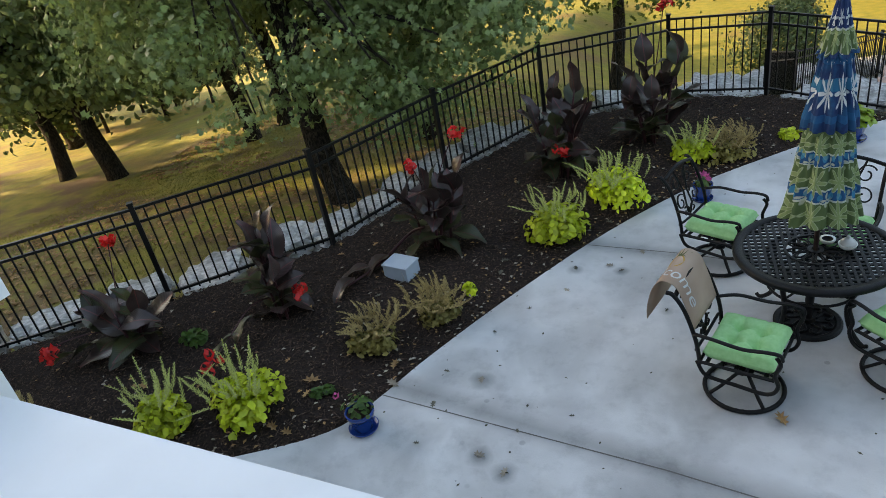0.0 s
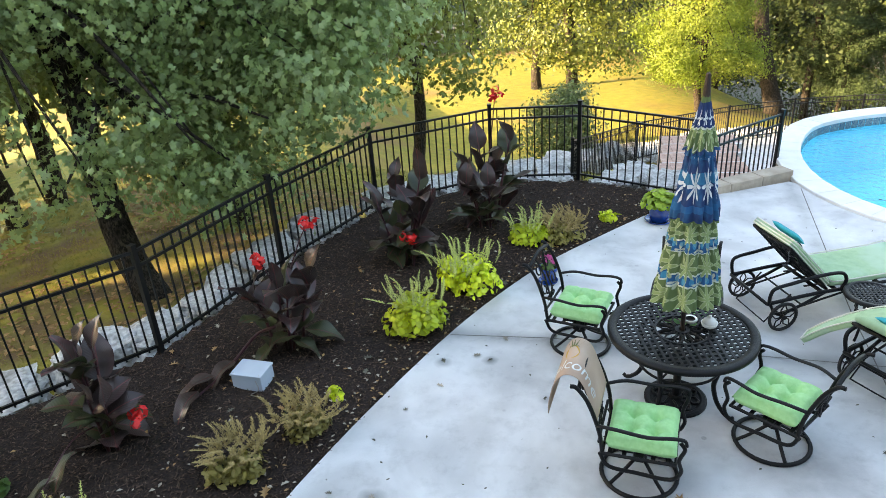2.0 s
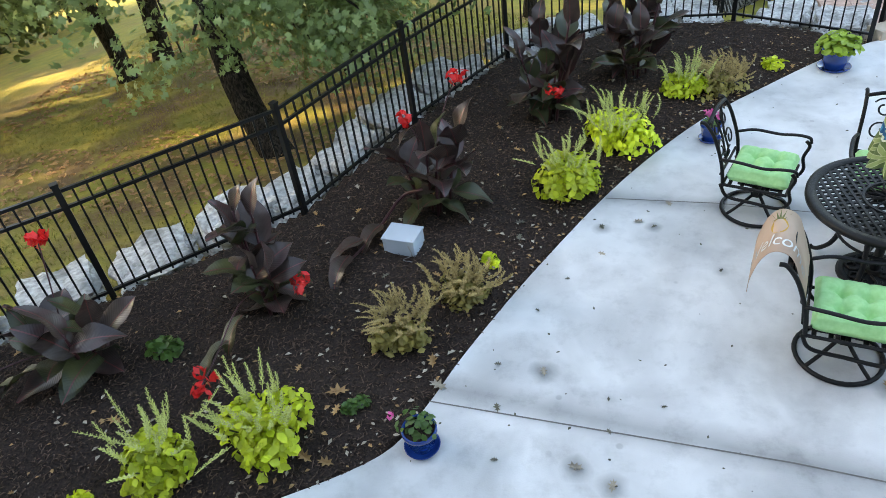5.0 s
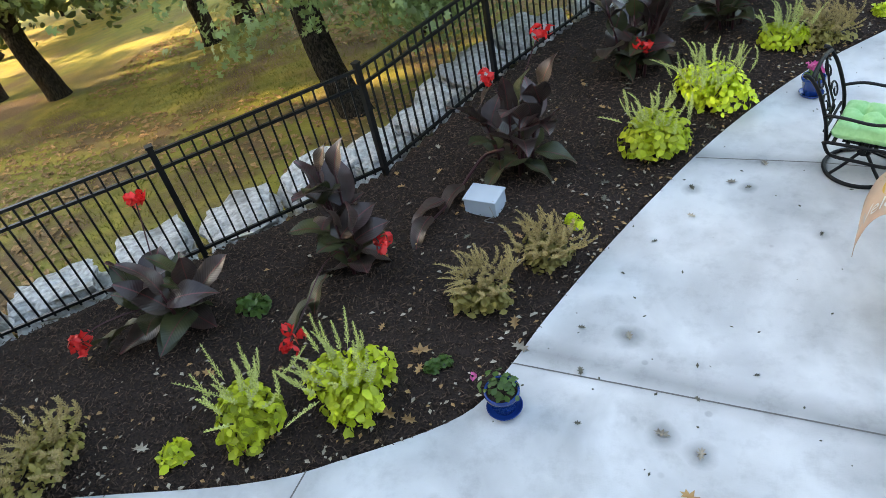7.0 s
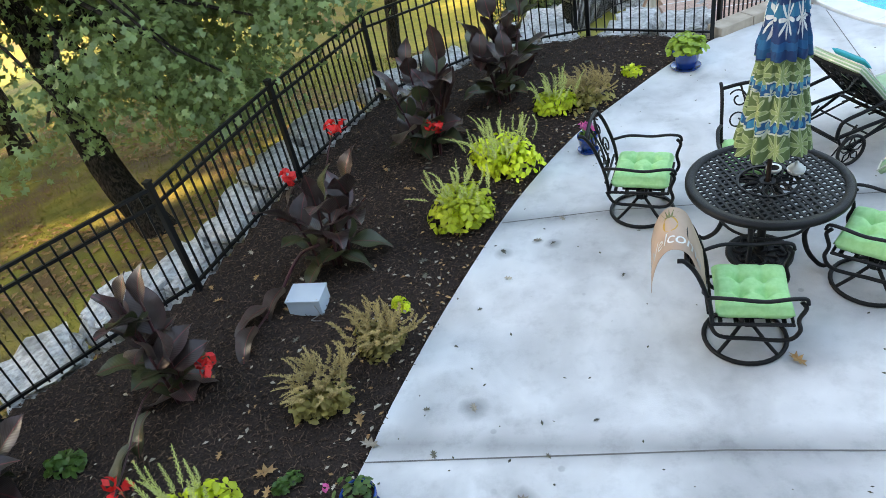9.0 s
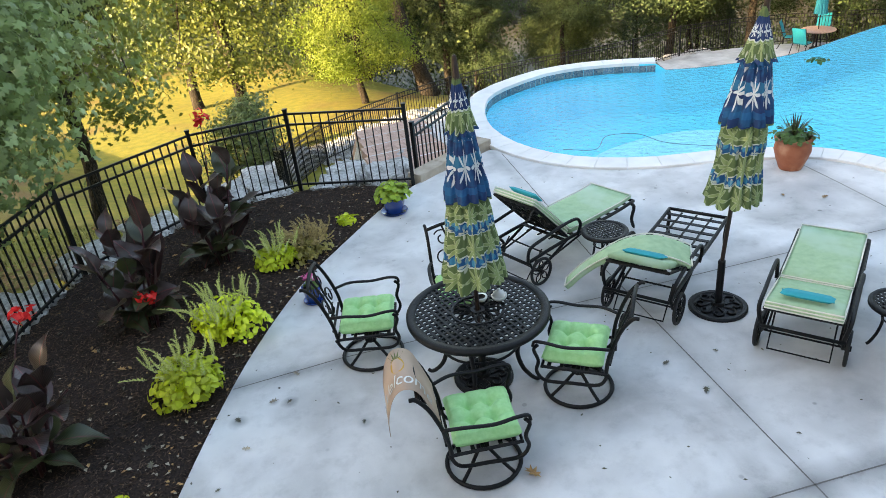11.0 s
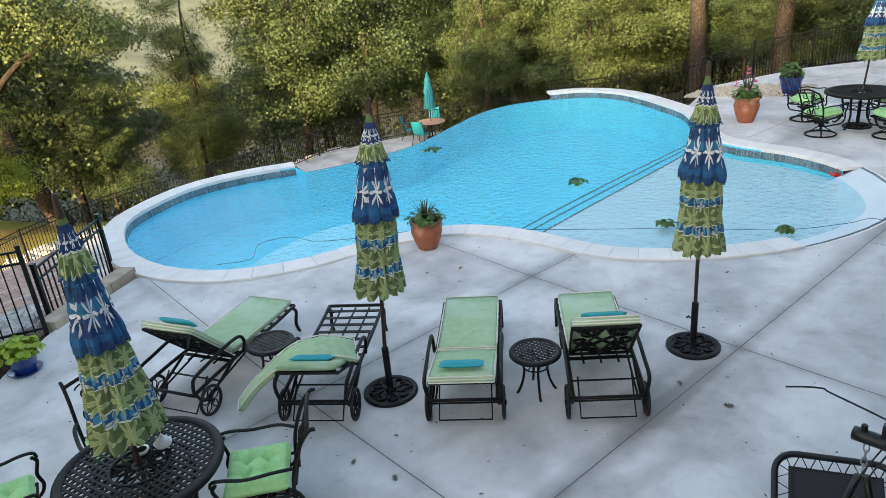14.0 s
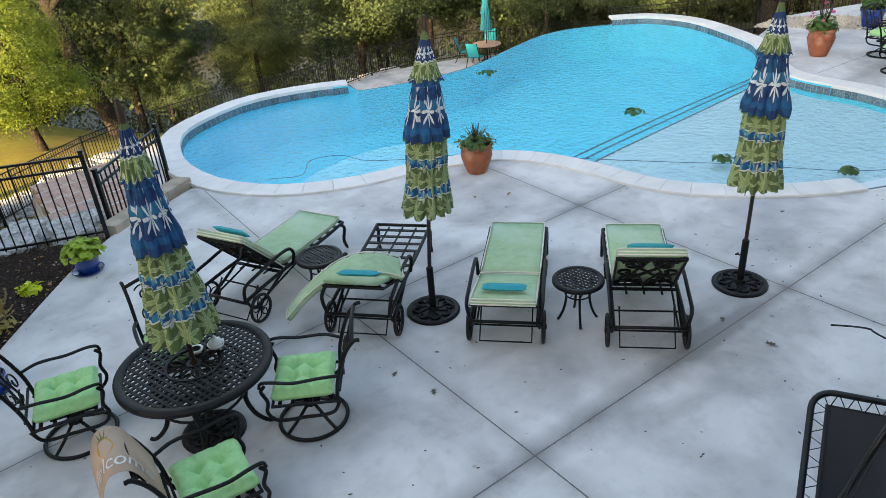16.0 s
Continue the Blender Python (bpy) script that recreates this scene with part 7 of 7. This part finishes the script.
def build_box():
    b = thing("utility_box", "pale grey metal utility box standing in the mulch", "utility box")
    bm = bmesh.new()
    bmesh.ops.create_cube(bm, size=1.0)
    bmesh.ops.scale(bm, vec=(0.30, 0.23, 0.15), verts=bm.verts)
    bmesh.ops.translate(bm, vec=(0, 0, 0.075), verts=bm.verts)
    part("body", bm, M["grey_metal"], b, bevel=0.006)
    bm = bmesh.new()
    bmesh.ops.create_cube(bm, size=1.0)
    bmesh.ops.scale(bm, vec=(0.315, 0.245, 0.018), verts=bm.verts)
    bmesh.ops.translate(bm, vec=(0, 0, 0.162), verts=bm.verts)
    lid = part("lid", bm, M["grey_metal"], b, bevel=0.004)
    for x in (-0.13, 0.13):
        Soup().lathe([(0.006, 0.17), (0.006, 0.174), (0, 0.175)], 8, (x, -0.10, 0)).put("screw", M["chain"], lid)
    Soup().tube(spline([(0.10, -0.125, 0.13), (0.14, -0.16, 0.06), (0.06, -0.18, 0.01), (0.16, -0.2, 0.02)], 5), 0.004, 5).put("wire", M["chain"], b)
    b.matrix_world = pose(-1.76, 4.92, bed_z(-1.76, 4.92) - 0.01, 0, 0, -8)


build_box()


def build_tabletop_things():
    t = thing("lidded_bowl", "white china lidded bowl on the patio table", "bowl")
    Soup().lathe([(0, 0), (0.035, 0), (0.06, 0.02), (0.068, 0.045), (0.06, 0.042), (0.03, 0.02), (0, 0.02)], 24).put("bowl", M["china"], t, smooth=True)
    Soup().lathe([(0.058, 0.045), (0.05, 0.07), (0.025, 0.09), (0.012, 0.095), (0.014, 0.108), (0.0, 0.115)], 24).put("lid", M["china"], t, smooth=True)
    t.location = (2.235, 5.0, 0.718)
    t = thing("ashtray", "dark glazed ashtray with a pale rim on the patio table", "ashtray")
    Soup().lathe([(0, 0.006), (0.035, 0.006), (0.04, 0.03)], 20).put("dish", M["rubber"], t, smooth=True)
    Soup().lathe([(0.04, 0.03), (0.056, 0.034), (0.058, 0.022), (0.045, 0.0), (0, 0.0)], 24).put("rim", M["china"], t, smooth=True)
    t.location = (2.10, 5.08, 0.718)


build_tabletop_things()


def build_sign():
    """Curled printed garden sign draped over a chair back."""
    s = thing("garden_sign", "curled tan printed welcome sign draped over a chair back", "sign")
    m = facing(1.61, 4.06, 2.58, 3.85)
    path = spline([(-0.30, 0.62), (-0.36, 0.80), (-0.43, 0.955), (-0.53, 0.985), (-0.60, 0.90), (-0.64, 0.74), (-0.645, 0.62)], 6)
    w = 0.47
    v, f = [], []
    for y, z in path:
        v += [(-w / 2, y, z), (w / 2, y, z)]
    for i in range(len(path) - 1):
        f.append((2 * i, 2 * i + 1, 2 * i + 3, 2 * i + 2))
    tan = material("tan canvas print", (0.42, 0.29, 0.21), 0.8, color2=(0.48, 0.35, 0.26), scale=6)
    o = mesh_object("panel", v, f, tan, s, smooth=True)
    mod = o.modifiers.new("thickness", "SOLIDIFY")
    mod.thickness, mod.offset = 0.004, -1

    def on(u, t, lift=0.006):
        """A point on the sheet: u across, t along from 0 to 1."""
        i = min(int(t * (len(path) - 1)), len(path) - 2)
        k = t * (len(path) - 1) - i
        a, b = Vector((0, *path[i])), Vector((0, *path[i + 1]))
        nrm = Vector((0, -(b - a).z, (b - a).y)).normalized() * (-1)
        return a.lerp(b, k) + Vector((u, 0, 0)) + (nrm if nrm.z > 0 or nrm.y < 0 else -nrm) * lift

    gold = material("gold print", (0.50, 0.28, 0.04), 0.7)
    leafg = material("olive print", (0.14, 0.15, 0.05), 0.7)
    span = sum(math.dist(a, b) for a, b in zip(path, path[1:]))
    q = Soup()
    n = 20
    q.add([on(-0.045 + 0.085 * math.cos(a), 0.50 + 0.075 / span * math.sin(a)) for a in (2 * math.pi * i / n for i in range(n))], [tuple(range(n))])
    q.put("pineapple", gold, s)
    for k in range(9):
        a = radians(-70 + 17.5 * k)
        b, e = (-0.115, 0.50 + (0.014 * k - 0.056) / span), (-0.125 - 0.10 * math.cos(a), 0.50 + 0.16 * math.sin(a) / span)
        Soup().add([on(b[0], b[1] - 0.012 / span), on(b[0], b[1] + 0.012 / span), on(e[0], e[1])], [(0, 1, 2)]).put("pineapple_leaf", leafg, s)
    # lettering, wrapped on the curved sheet
    cu = bpy.data.curves.new("welcome", "FONT")
    cu.body, cu.size, cu.align_x = "Welcome", 0.165, "CENTER"
    cu.shear = 0.25
    tmp = new("tmp", cu)
    me = bpy.data.meshes.new_from_object(tmp.evaluated_get(bpy.context.evaluated_depsgraph_get()))
    bpy.data.objects.remove(tmp)
    for vert in me.vertices:
        x, y = vert.co.x, vert.co.y
        vert.co = on(0.17 - y, 0.50 - x / span, 0.010)
    me.materials.append(M["china"])
    o = new("lettering", me)
    o.parent = s
    s.matrix_world = m


build_sign()


# ---- far patio set and lower terrace set ----
T2 = (16.35, 3.40)
build_table(pose(*T2, 0, 0, 0, 30), 0.66, "round dark cast metal patio table on the far patio")
build_umbrella(pose(T2[0], T2[1], 0), "closed green and blue printed umbrella over the far table", 0.27, 4, (0.05, -0.06), 2.9, 1.35)
for x, y in ((15.48, 3.85), (16.6, 4.45), (15.75, 2.72), (17.15, 2.95)):
    build_chair(facing(x, y, *T2), "dark metal swivel chair with lime cushion on the far patio", "chairs round the far table")


def build_teal_set():
    z = -3.75
    t = thing("bistro_table", "round tan stone topped table on the lower terrace", "table")
    Soup().lathe([(0, 0.70), (0.62, 0.70), (0.64, 0.72), (0.62, 0.74), (0, 0.74)], 32).put("top", M["brick"], t, smooth=False)
    for k in range(4):
        a = k * math.pi / 2 + 0.4
        Soup().tube([(math.cos(a) * 0.3, math.sin(a) * 0.3, 0.70), (math.cos(a) * 0.42, math.sin(a) * 0.42, 0.0)], 0.025, 6).put("leg", M["iron"], t)
    t.location = (23.7, 21.7, z)
    for dx, dy in ((-1.2, -0.35), (-0.7, 0.9), (1.05, 0.75)):
        c = thing("sling_chair", "turquoise sling chair with a dark metal frame", "chair", "turquoise chairs")
        Soup().add([(-0.26, -0.02, 0.42), (0.26, -0.02, 0.42), (0.26, 0.45, 0.44), (-0.26, 0.45, 0.44)], [(0, 1, 2, 3)]).put("seat", M["teal"], c)
        o = Soup().add([(-0.26, -0.04, 0.46), (0.26, -0.04, 0.46), (0.26, -0.26, 1.05), (-0.26, -0.26, 1.05)], [(0, 1, 2, 3)]).put("backrest", M["teal"], c)
        for o in c.children:
            md = o.modifiers.new("thickness", "SOLIDIFY")
            md.thickness = 0.012
        for sx in (-1, 1):
            Soup().tube([(sx * 0.28, -0.28, 1.08), (sx * 0.28, -0.03, 0.42), (sx * 0.28, 0.48, 0.44), (sx * 0.28, 0.5, 0.0)], 0.016, 6).put("side_frame", M["iron"], c)
            Soup().tube([(sx * 0.28, -0.03, 0.42), (sx * 0.28, -0.25, 0.0)], 0.016, 6).put("leg", M["iron"], c)
            Soup().tube([(sx * 0.28, -0.12, 0.66), (sx * 0.29, 0.3, 0.66), (sx * 0.28, 0.46, 0.44)], 0.016, 6).put("arm", M["iron"], c)
        c.matrix_world = facing(23.7 + dx, 21.7 + dy, 23.7, 21.7, z)
    build_umbrella(pose(23.7, 21.7, z), "closed turquoise umbrella over the lower terrace table", 0.25, 5, (0, 0), 3.05, 1.35, True, 1.05, M["teal_canvas"])


build_teal_set()


def build_gravel():
    rnd, s = np.random.RandomState(8), Soup()
    poly = [(18.0, 7.7), (18.45, 6.3), (18.85, 5.2), (20.2, 5.1), (20.0, 6.4), (19.3, 7.6)]
    fill_ob = fill("gravel_bed", poly, 0.006, M["gravel"])
    tagged(fill_ob, "tan gravel bed beside the far patio", "gravel", kind="structure")
    while len(s.f) < 6000:
        x, y = rnd.uniform(17.9, 20.3), rnd.uniform(5.0, 7.8)
        if inside((x, y), poly):
            r = rnd.uniform(0.03, 0.075)
            p = [Vector((x, y, 0.0)) + Vector((rnd.uniform(0.6, 1) * r * math.cos(a), rnd.uniform(0.6, 1) * r * math.sin(a), 0)) for a in (0, 1.2, 2.5, 3.8, 5.0)]
            s.add(p + [(x, y, r * 0.7 + 0.01)], [(0, 1, 5), (1, 2, 5), (2, 3, 5), (3, 4, 5), (4, 0, 5)])
    tagged(s.put("gravel", M["gravel"]), "loose tan river gravel", "gravel", kind="stuff")


build_gravel()


# ---- hanging sling lounge ----
def build_swing():
    s = thing("hanging_lounge", "black hanging sling lounge with laced mesh panel", "swing")
    o, u, v = Vector((4.26, 1.27, 1.02)), Vector((0.37, -0.93, 0.0)).normalized(), Vector((-0.86, -0.30, -0.48)).normalized()
    n = u.cross(v)
    W, H = 0.64, 1.25

    def P(a, b, c=0.0):
        return o + u * a + v * b + n * c

    R = 0.12
    loop = []
    for cx, cy, a0 in ((R, R, 180), (W - R, R, 270), (W - R, H - R, 0), (R, H - R, 90)):
        loop += [P(cx + R * math.cos(radians(a0 + k * 15)), cy + R * math.sin(radians(a0 + k * 15))) for k in range(7)]
    frame_tube = Soup().tube(loop, 0.020, 10, True).put("frame", M["iron"], s, smooth=True)
    g = 0.085
    q = Soup()
    k = 12
    for i in range(k + 1):
        for j in range(k + 1):
            q.v.append(tuple(P(g + (W - 2 * g) * i / k, g + (H - 2 * g) * j / k, 0.05 * math.sin(math.pi * i / k) * math.sin(math.pi * j / k))))
    q.f = [(i * (k + 1) + j, i * (k + 1) + j + 1, (i + 1) * (k + 1) + j + 1, (i + 1) * (k + 1) + j) for i in range(k) for j in range(k)]
    panel = q.put("mesh_panel", M["black_mesh"], s, smooth=True)
    hem = Soup().tube([P(g, g), P(W - g, g), P(W - g, H - g), P(g, H - g)], 0.014, 6, True, 0.5)
    hem.put("hem", M["rubber"], panel)
    for i in range(6):
        a = g + 0.01 + (W - 2 * g - 0.02) * i / 5
        Soup().lathe([(0.006, 0), (0.012, 0.004), (0.013, 0)], 10).put("eyelet", M["chain"], panel).matrix_world = Matrix.Translation(P(a, g + 0.012, 0.018))
        for da in (-0.045, 0.045):
            Soup().tube([P(a, g + 0.01, 0.012), P(a + da, 0.0, 0.0)], 0.0035, 4).put("lacing", M["rubber"], frame_tube)
    for i in range(10):
        b = g + 0.03 + (H - 2 * g - 0.06) * i / 9
        for e, x in ((g + 0.01, 0.0), (W - g - 0.01, W)):
            Soup().lathe([(0.006, 0), (0.012, 0.004), (0.013, 0)], 10).put("eyelet", M["chain"], panel).matrix_world = Matrix.Translation(P(e, b, 0.018))
            for db in (-0.05, 0.05):
                Soup().tube([P(e, b, 0.012), P(x, b + db, 0.0)], 0.0035, 4).put("lacing", M["rubber"], frame_tube)
    # stand arm, chain, hanger tubes, canopy rods
    tip = Vector((3.60, 0.79, 1.79))
    Soup().tube(spline([tip, (3.575, 0.64, 1.80), (3.52, 0.42, 1.83), (3.46, 0.1, 1.80), (3.45, -0.35, 1.55), (3.5, -0.75, 0.9), (3.55, -0.85, 0.05)], 5), 0.033, 12).put("stand_arm", M["iron"], s, smooth=True)
    Soup().lathe([(0.0, 0.0), (0.014, 0.0), (0.014, 0.03), (0, 0.034)], 8, (3.595, 0.75, 1.82)).put("bolt", M["iron"], s)
    Soup().box(3.585, 0.655, 1.855, 0.035, 0.05, 0.07).box(3.575, 0.58, 1.875, 0.05, 0.07, 0.03).put("bracket", M["iron"], s)
    for k in range(4):
        c = tip + Vector((-0.005, -0.06, -0.055 - k * 0.04))
        Soup().tube([c + Vector((0.012 * math.cos(t) * (1 if k % 2 else 0.2), 0.012 * math.cos(t) * (0.2 if k % 2 else 1), 0.026 * math.sin(t))) for t in (2 * math.pi * i / 10 for i in range(10))], 0.004, 5, True).put("chain_link", M["chain"], s)
    for da in (-0.025, 0.03):
        Soup().tube([tip + Vector((0, -0.06, -0.22)) + u * da * 0.6, P(W * 0.5 + da * 8, H * 0.65, 0.06)], 0.016, 8).put("hanger_tube", M["iron"], s, smooth=True)
    Soup().tube(spline([(3.79, 1.14, 1.80), (3.84, 1.06, 1.80), (3.87, 0.985, 1.80), (3.85, 0.95, 1.80), (3.72, 0.70, 1.83), (3.60, 0.60, 1.87)], 4), 0.005, 5).put("canopy_rod", M["iron"], s)
    Soup().tube([(3.575, 0.58, 1.885), (3.62, 0.30, 1.92), (3.66, 0.0, 1.92)], 0.005, 5).put("canopy_rod", M["iron"], s)
    for d in (0.0, 0.03):
        Soup().tube(spline([(3.58, 0.60 + d, 1.87), (3.35, 0.72 + d, 1.6), (3.1, 0.75 + d, 1.25), (3.05, 0.70 + d, 0.9)], 4), 0.004, 5).put("cord", M["rubber"], s)
    Soup().tube(ring(0.55, 0.03, 30, 3.55, 0.0), 0.03, 8, True).put("base_ring", M["iron"], s, smooth=True)


build_swing()


# ---- fallen leaves, litter and pool clutter ----
def fallen_leaf(x, y, z, size, mat, seed, name="fallen_leaf", label="curled brown fallen oak leaf"):
    rnd = np.random.RandomState(seed)
    outline = [(-0.5, 0), (-0.25, 0.08), (-0.3, 0.30), (-0.08, 0.14), (0.0, 0.42), (0.12, 0.14), (0.32, 0.28), (0.3, 0.08), (0.5, 0.0),
               (0.3, -0.08), (0.32, -0.28), (0.12, -0.14), (0.0, -0.42), (-0.08, -0.14), (-0.3, -0.30), (-0.25, -0.08)]
    v = [(px * size, py * size * 0.72, 0.008 + abs(py) * size * rnd.uniform(0.1, 0.5)) for px, py in outline] + [(0, 0, 0.006)]
    f = [(i, (i + 1) % 16, 16) for i in range(16)]
    o = mesh_object(name, v, f, mat)
    o.location, o.rotation_euler = (x, y, z), (0, 0, rnd.uniform(0, 6.28))
    tagged(o, label, "leaf", "fallen leaves")


k = 0
for x, y, size, mat in ((-0.06, 5.44, 0.11, "dark_leaf"), (0.39, 5.47, 0.08, "dark_leaf"), (0.26, 5.54, 0.12, "pale_leaf"), (0.52, 5.83, 0.12, "pale_leaf"), (-0.04, 5.05, 0.11, "pale_leaf"),
                        (1.88, 3.79, 0.19, "dry_leaf"), (0.91, 4.91, 0.07, "dark_leaf"), (-0.38, 3.67, 0.12, "pale_leaf"), (-0.72, 3.70, 0.08, "dark_leaf"), (-0.66, 3.30, 0.11, "dark_leaf"),
                        (-0.61, 2.88, 0.07, "dark_leaf"), (-0.09, 2.90, 0.13, "pale_leaf"), (0.14, 2.80, 0.12, "pale_leaf"), (0.10, 3.2, 0.07, "dark_leaf"), (0.1, 2.5, 0.17, "dry_leaf"), (0.42, 2.48, 0.16, "dark_leaf"),
                        (3.48, 4.38, 0.10, "dark_leaf"), (3.54, 3.94, 0.12, "dark_leaf"), (3.80, 3.24, 0.06, "dark_leaf"), (3.95, 4.32, 0.07, "dark_leaf"), (6.05, 2.6, 0.12, "dark_leaf"), (5.95, 2.1, 0.14, "dark_leaf"),
                        (7.05, 6.1, 0.15, "dry_leaf"), (6.7, 6.4, 0.11, "dry_leaf"), (0.45, 3.45, 0.06, "dark_leaf"), (-0.3, 4.7, 0.07, "dark_leaf"), (-0.5, 4.3, 0.06, "dark_leaf"), (8.6, 3.1, 0.1, "dark_leaf")):
    fallen_leaf(x, y, 0.002, size * 0.85, M[mat], 100 + k)
    k += 1
rl = random.Random(77)
for x, y, size, mat in [(-1.21, 3.67, 0.16, "dry_leaf"), (-1.81, 3.24, 0.19, "dry_leaf"), (-1.88, 2.72, 0.16, "dry_leaf"), (-1.72, 2.70, 0.14, "dry_leaf"), (-3.35, 2.75, 0.15, "dry_leaf"), (-1.12, 3.45, 0.17, "pale_leaf"), (-3.55, 2.1, 0.15, "pale_leaf")] + \
        [(None, None, rl.uniform(0.05, 0.12), rl.choice(["dry_leaf", "dry_leaf", "pale_leaf", "dark_leaf"])) for _ in range(80)]:
    while x is None:
        a, b = rl.uniform(-4.8, 2.6), rl.uniform(1.6, 9.6)
        if inside((a, b), BED_POLY) and polyline_distance(a, b, BED_EDGE) > 0.08:
            x, y = a, b
    fallen_leaf(x, y, bed_z(x, y) + 0.012, size, M[mat], 300 + k, label="dry leaf lying on the black mulch")
    k += 1


def build_specks():
    """Acorn caps, twigs and grit on the patio."""
    rnd, s = np.random.RandomState(21), Soup()
    for _ in range(420):
        x, y = rnd.uniform(-1.2, 12), rnd.uniform(1.0, 8.5)
        if inside((x, y), COPE) or inside((x, y), BED_POLY):
            continue
        r, a = rnd.uniform(0.003, 0.010), rnd.uniform(0, 6.28)
        q = rnd.uniform(1, 2.6)
        c, sn = math.cos(a) * r * q, math.sin(a) * r * q
        s.add([(x - c, y - sn, 0.003), (x + sn / q, y - c / q, 0.003), (x + c, y + sn, 0.003), (x - sn / q, y + c / q, 0.003), (x, y, 0.003 + r * 0.8)], [(0, 1, 4), (1, 2, 4), (2, 3, 4), (3, 0, 4)])
    tagged(s.put("litter", M["dark_leaf"]), "small dark twigs and acorn bits on the concrete", "litter", kind="stuff")


build_specks()


def build_pool_clutter():
    h = thing("pool_hose", "thin blue hose floating across the pool", "hose")
    pts = [(5.5, 9.65, -0.12), (5.9, 9.35, -0.12), (6.35, 9.75, -0.12), (6.8, 9.55, -0.12), (6.9, 9.0, -0.12), (7.3, 8.5, -0.12), (8.2, 7.6, -0.12), (9.1, 5.9, -0.12), (9.6, 5.0, -0.12), (10.0, 4.3, -0.12),
           (10.57, 3.05, -0.115), (11.05, 2.35, -0.06), (11.2, 2.0, 0.02), (10.9, 1.3, 0.02), (11.8, 0.4, 0.02)]
    Soup().tube(spline(pts, 6), 0.0045, 6).put("tube", material("slate blue hose", (0.05, 0.10, 0.17), 0.5), h, smooth=True)
    for i, (x, y, r) in enumerate(((10.08, 4.56, 0.18), (10.62, 3.02, 0.14), (11.25, 6.8, 0.2), (11.9, 10.9, 0.25))):
        w = thing("floating_sprig", "small green leafy sprig floating in the pool", "sprig", "floating sprigs")
        pot_plant(w, r, r * 0.25, 0, 40, 0.10, M["green"], 50 + i)
        w.location = (x, y, WATER_Z + 0.005)
    f = thing("red_blossom", "fallen red blossom in the shallow water", "flower")
    petals(f, [(0, 0, 0.02), (0.08, 0.03, 0.02), (-0.06, 0.05, 0.02)], 0.12, M["red"], 9)
    f.location = (13.45, 3.0, -0.1)


build_pool_clutter()
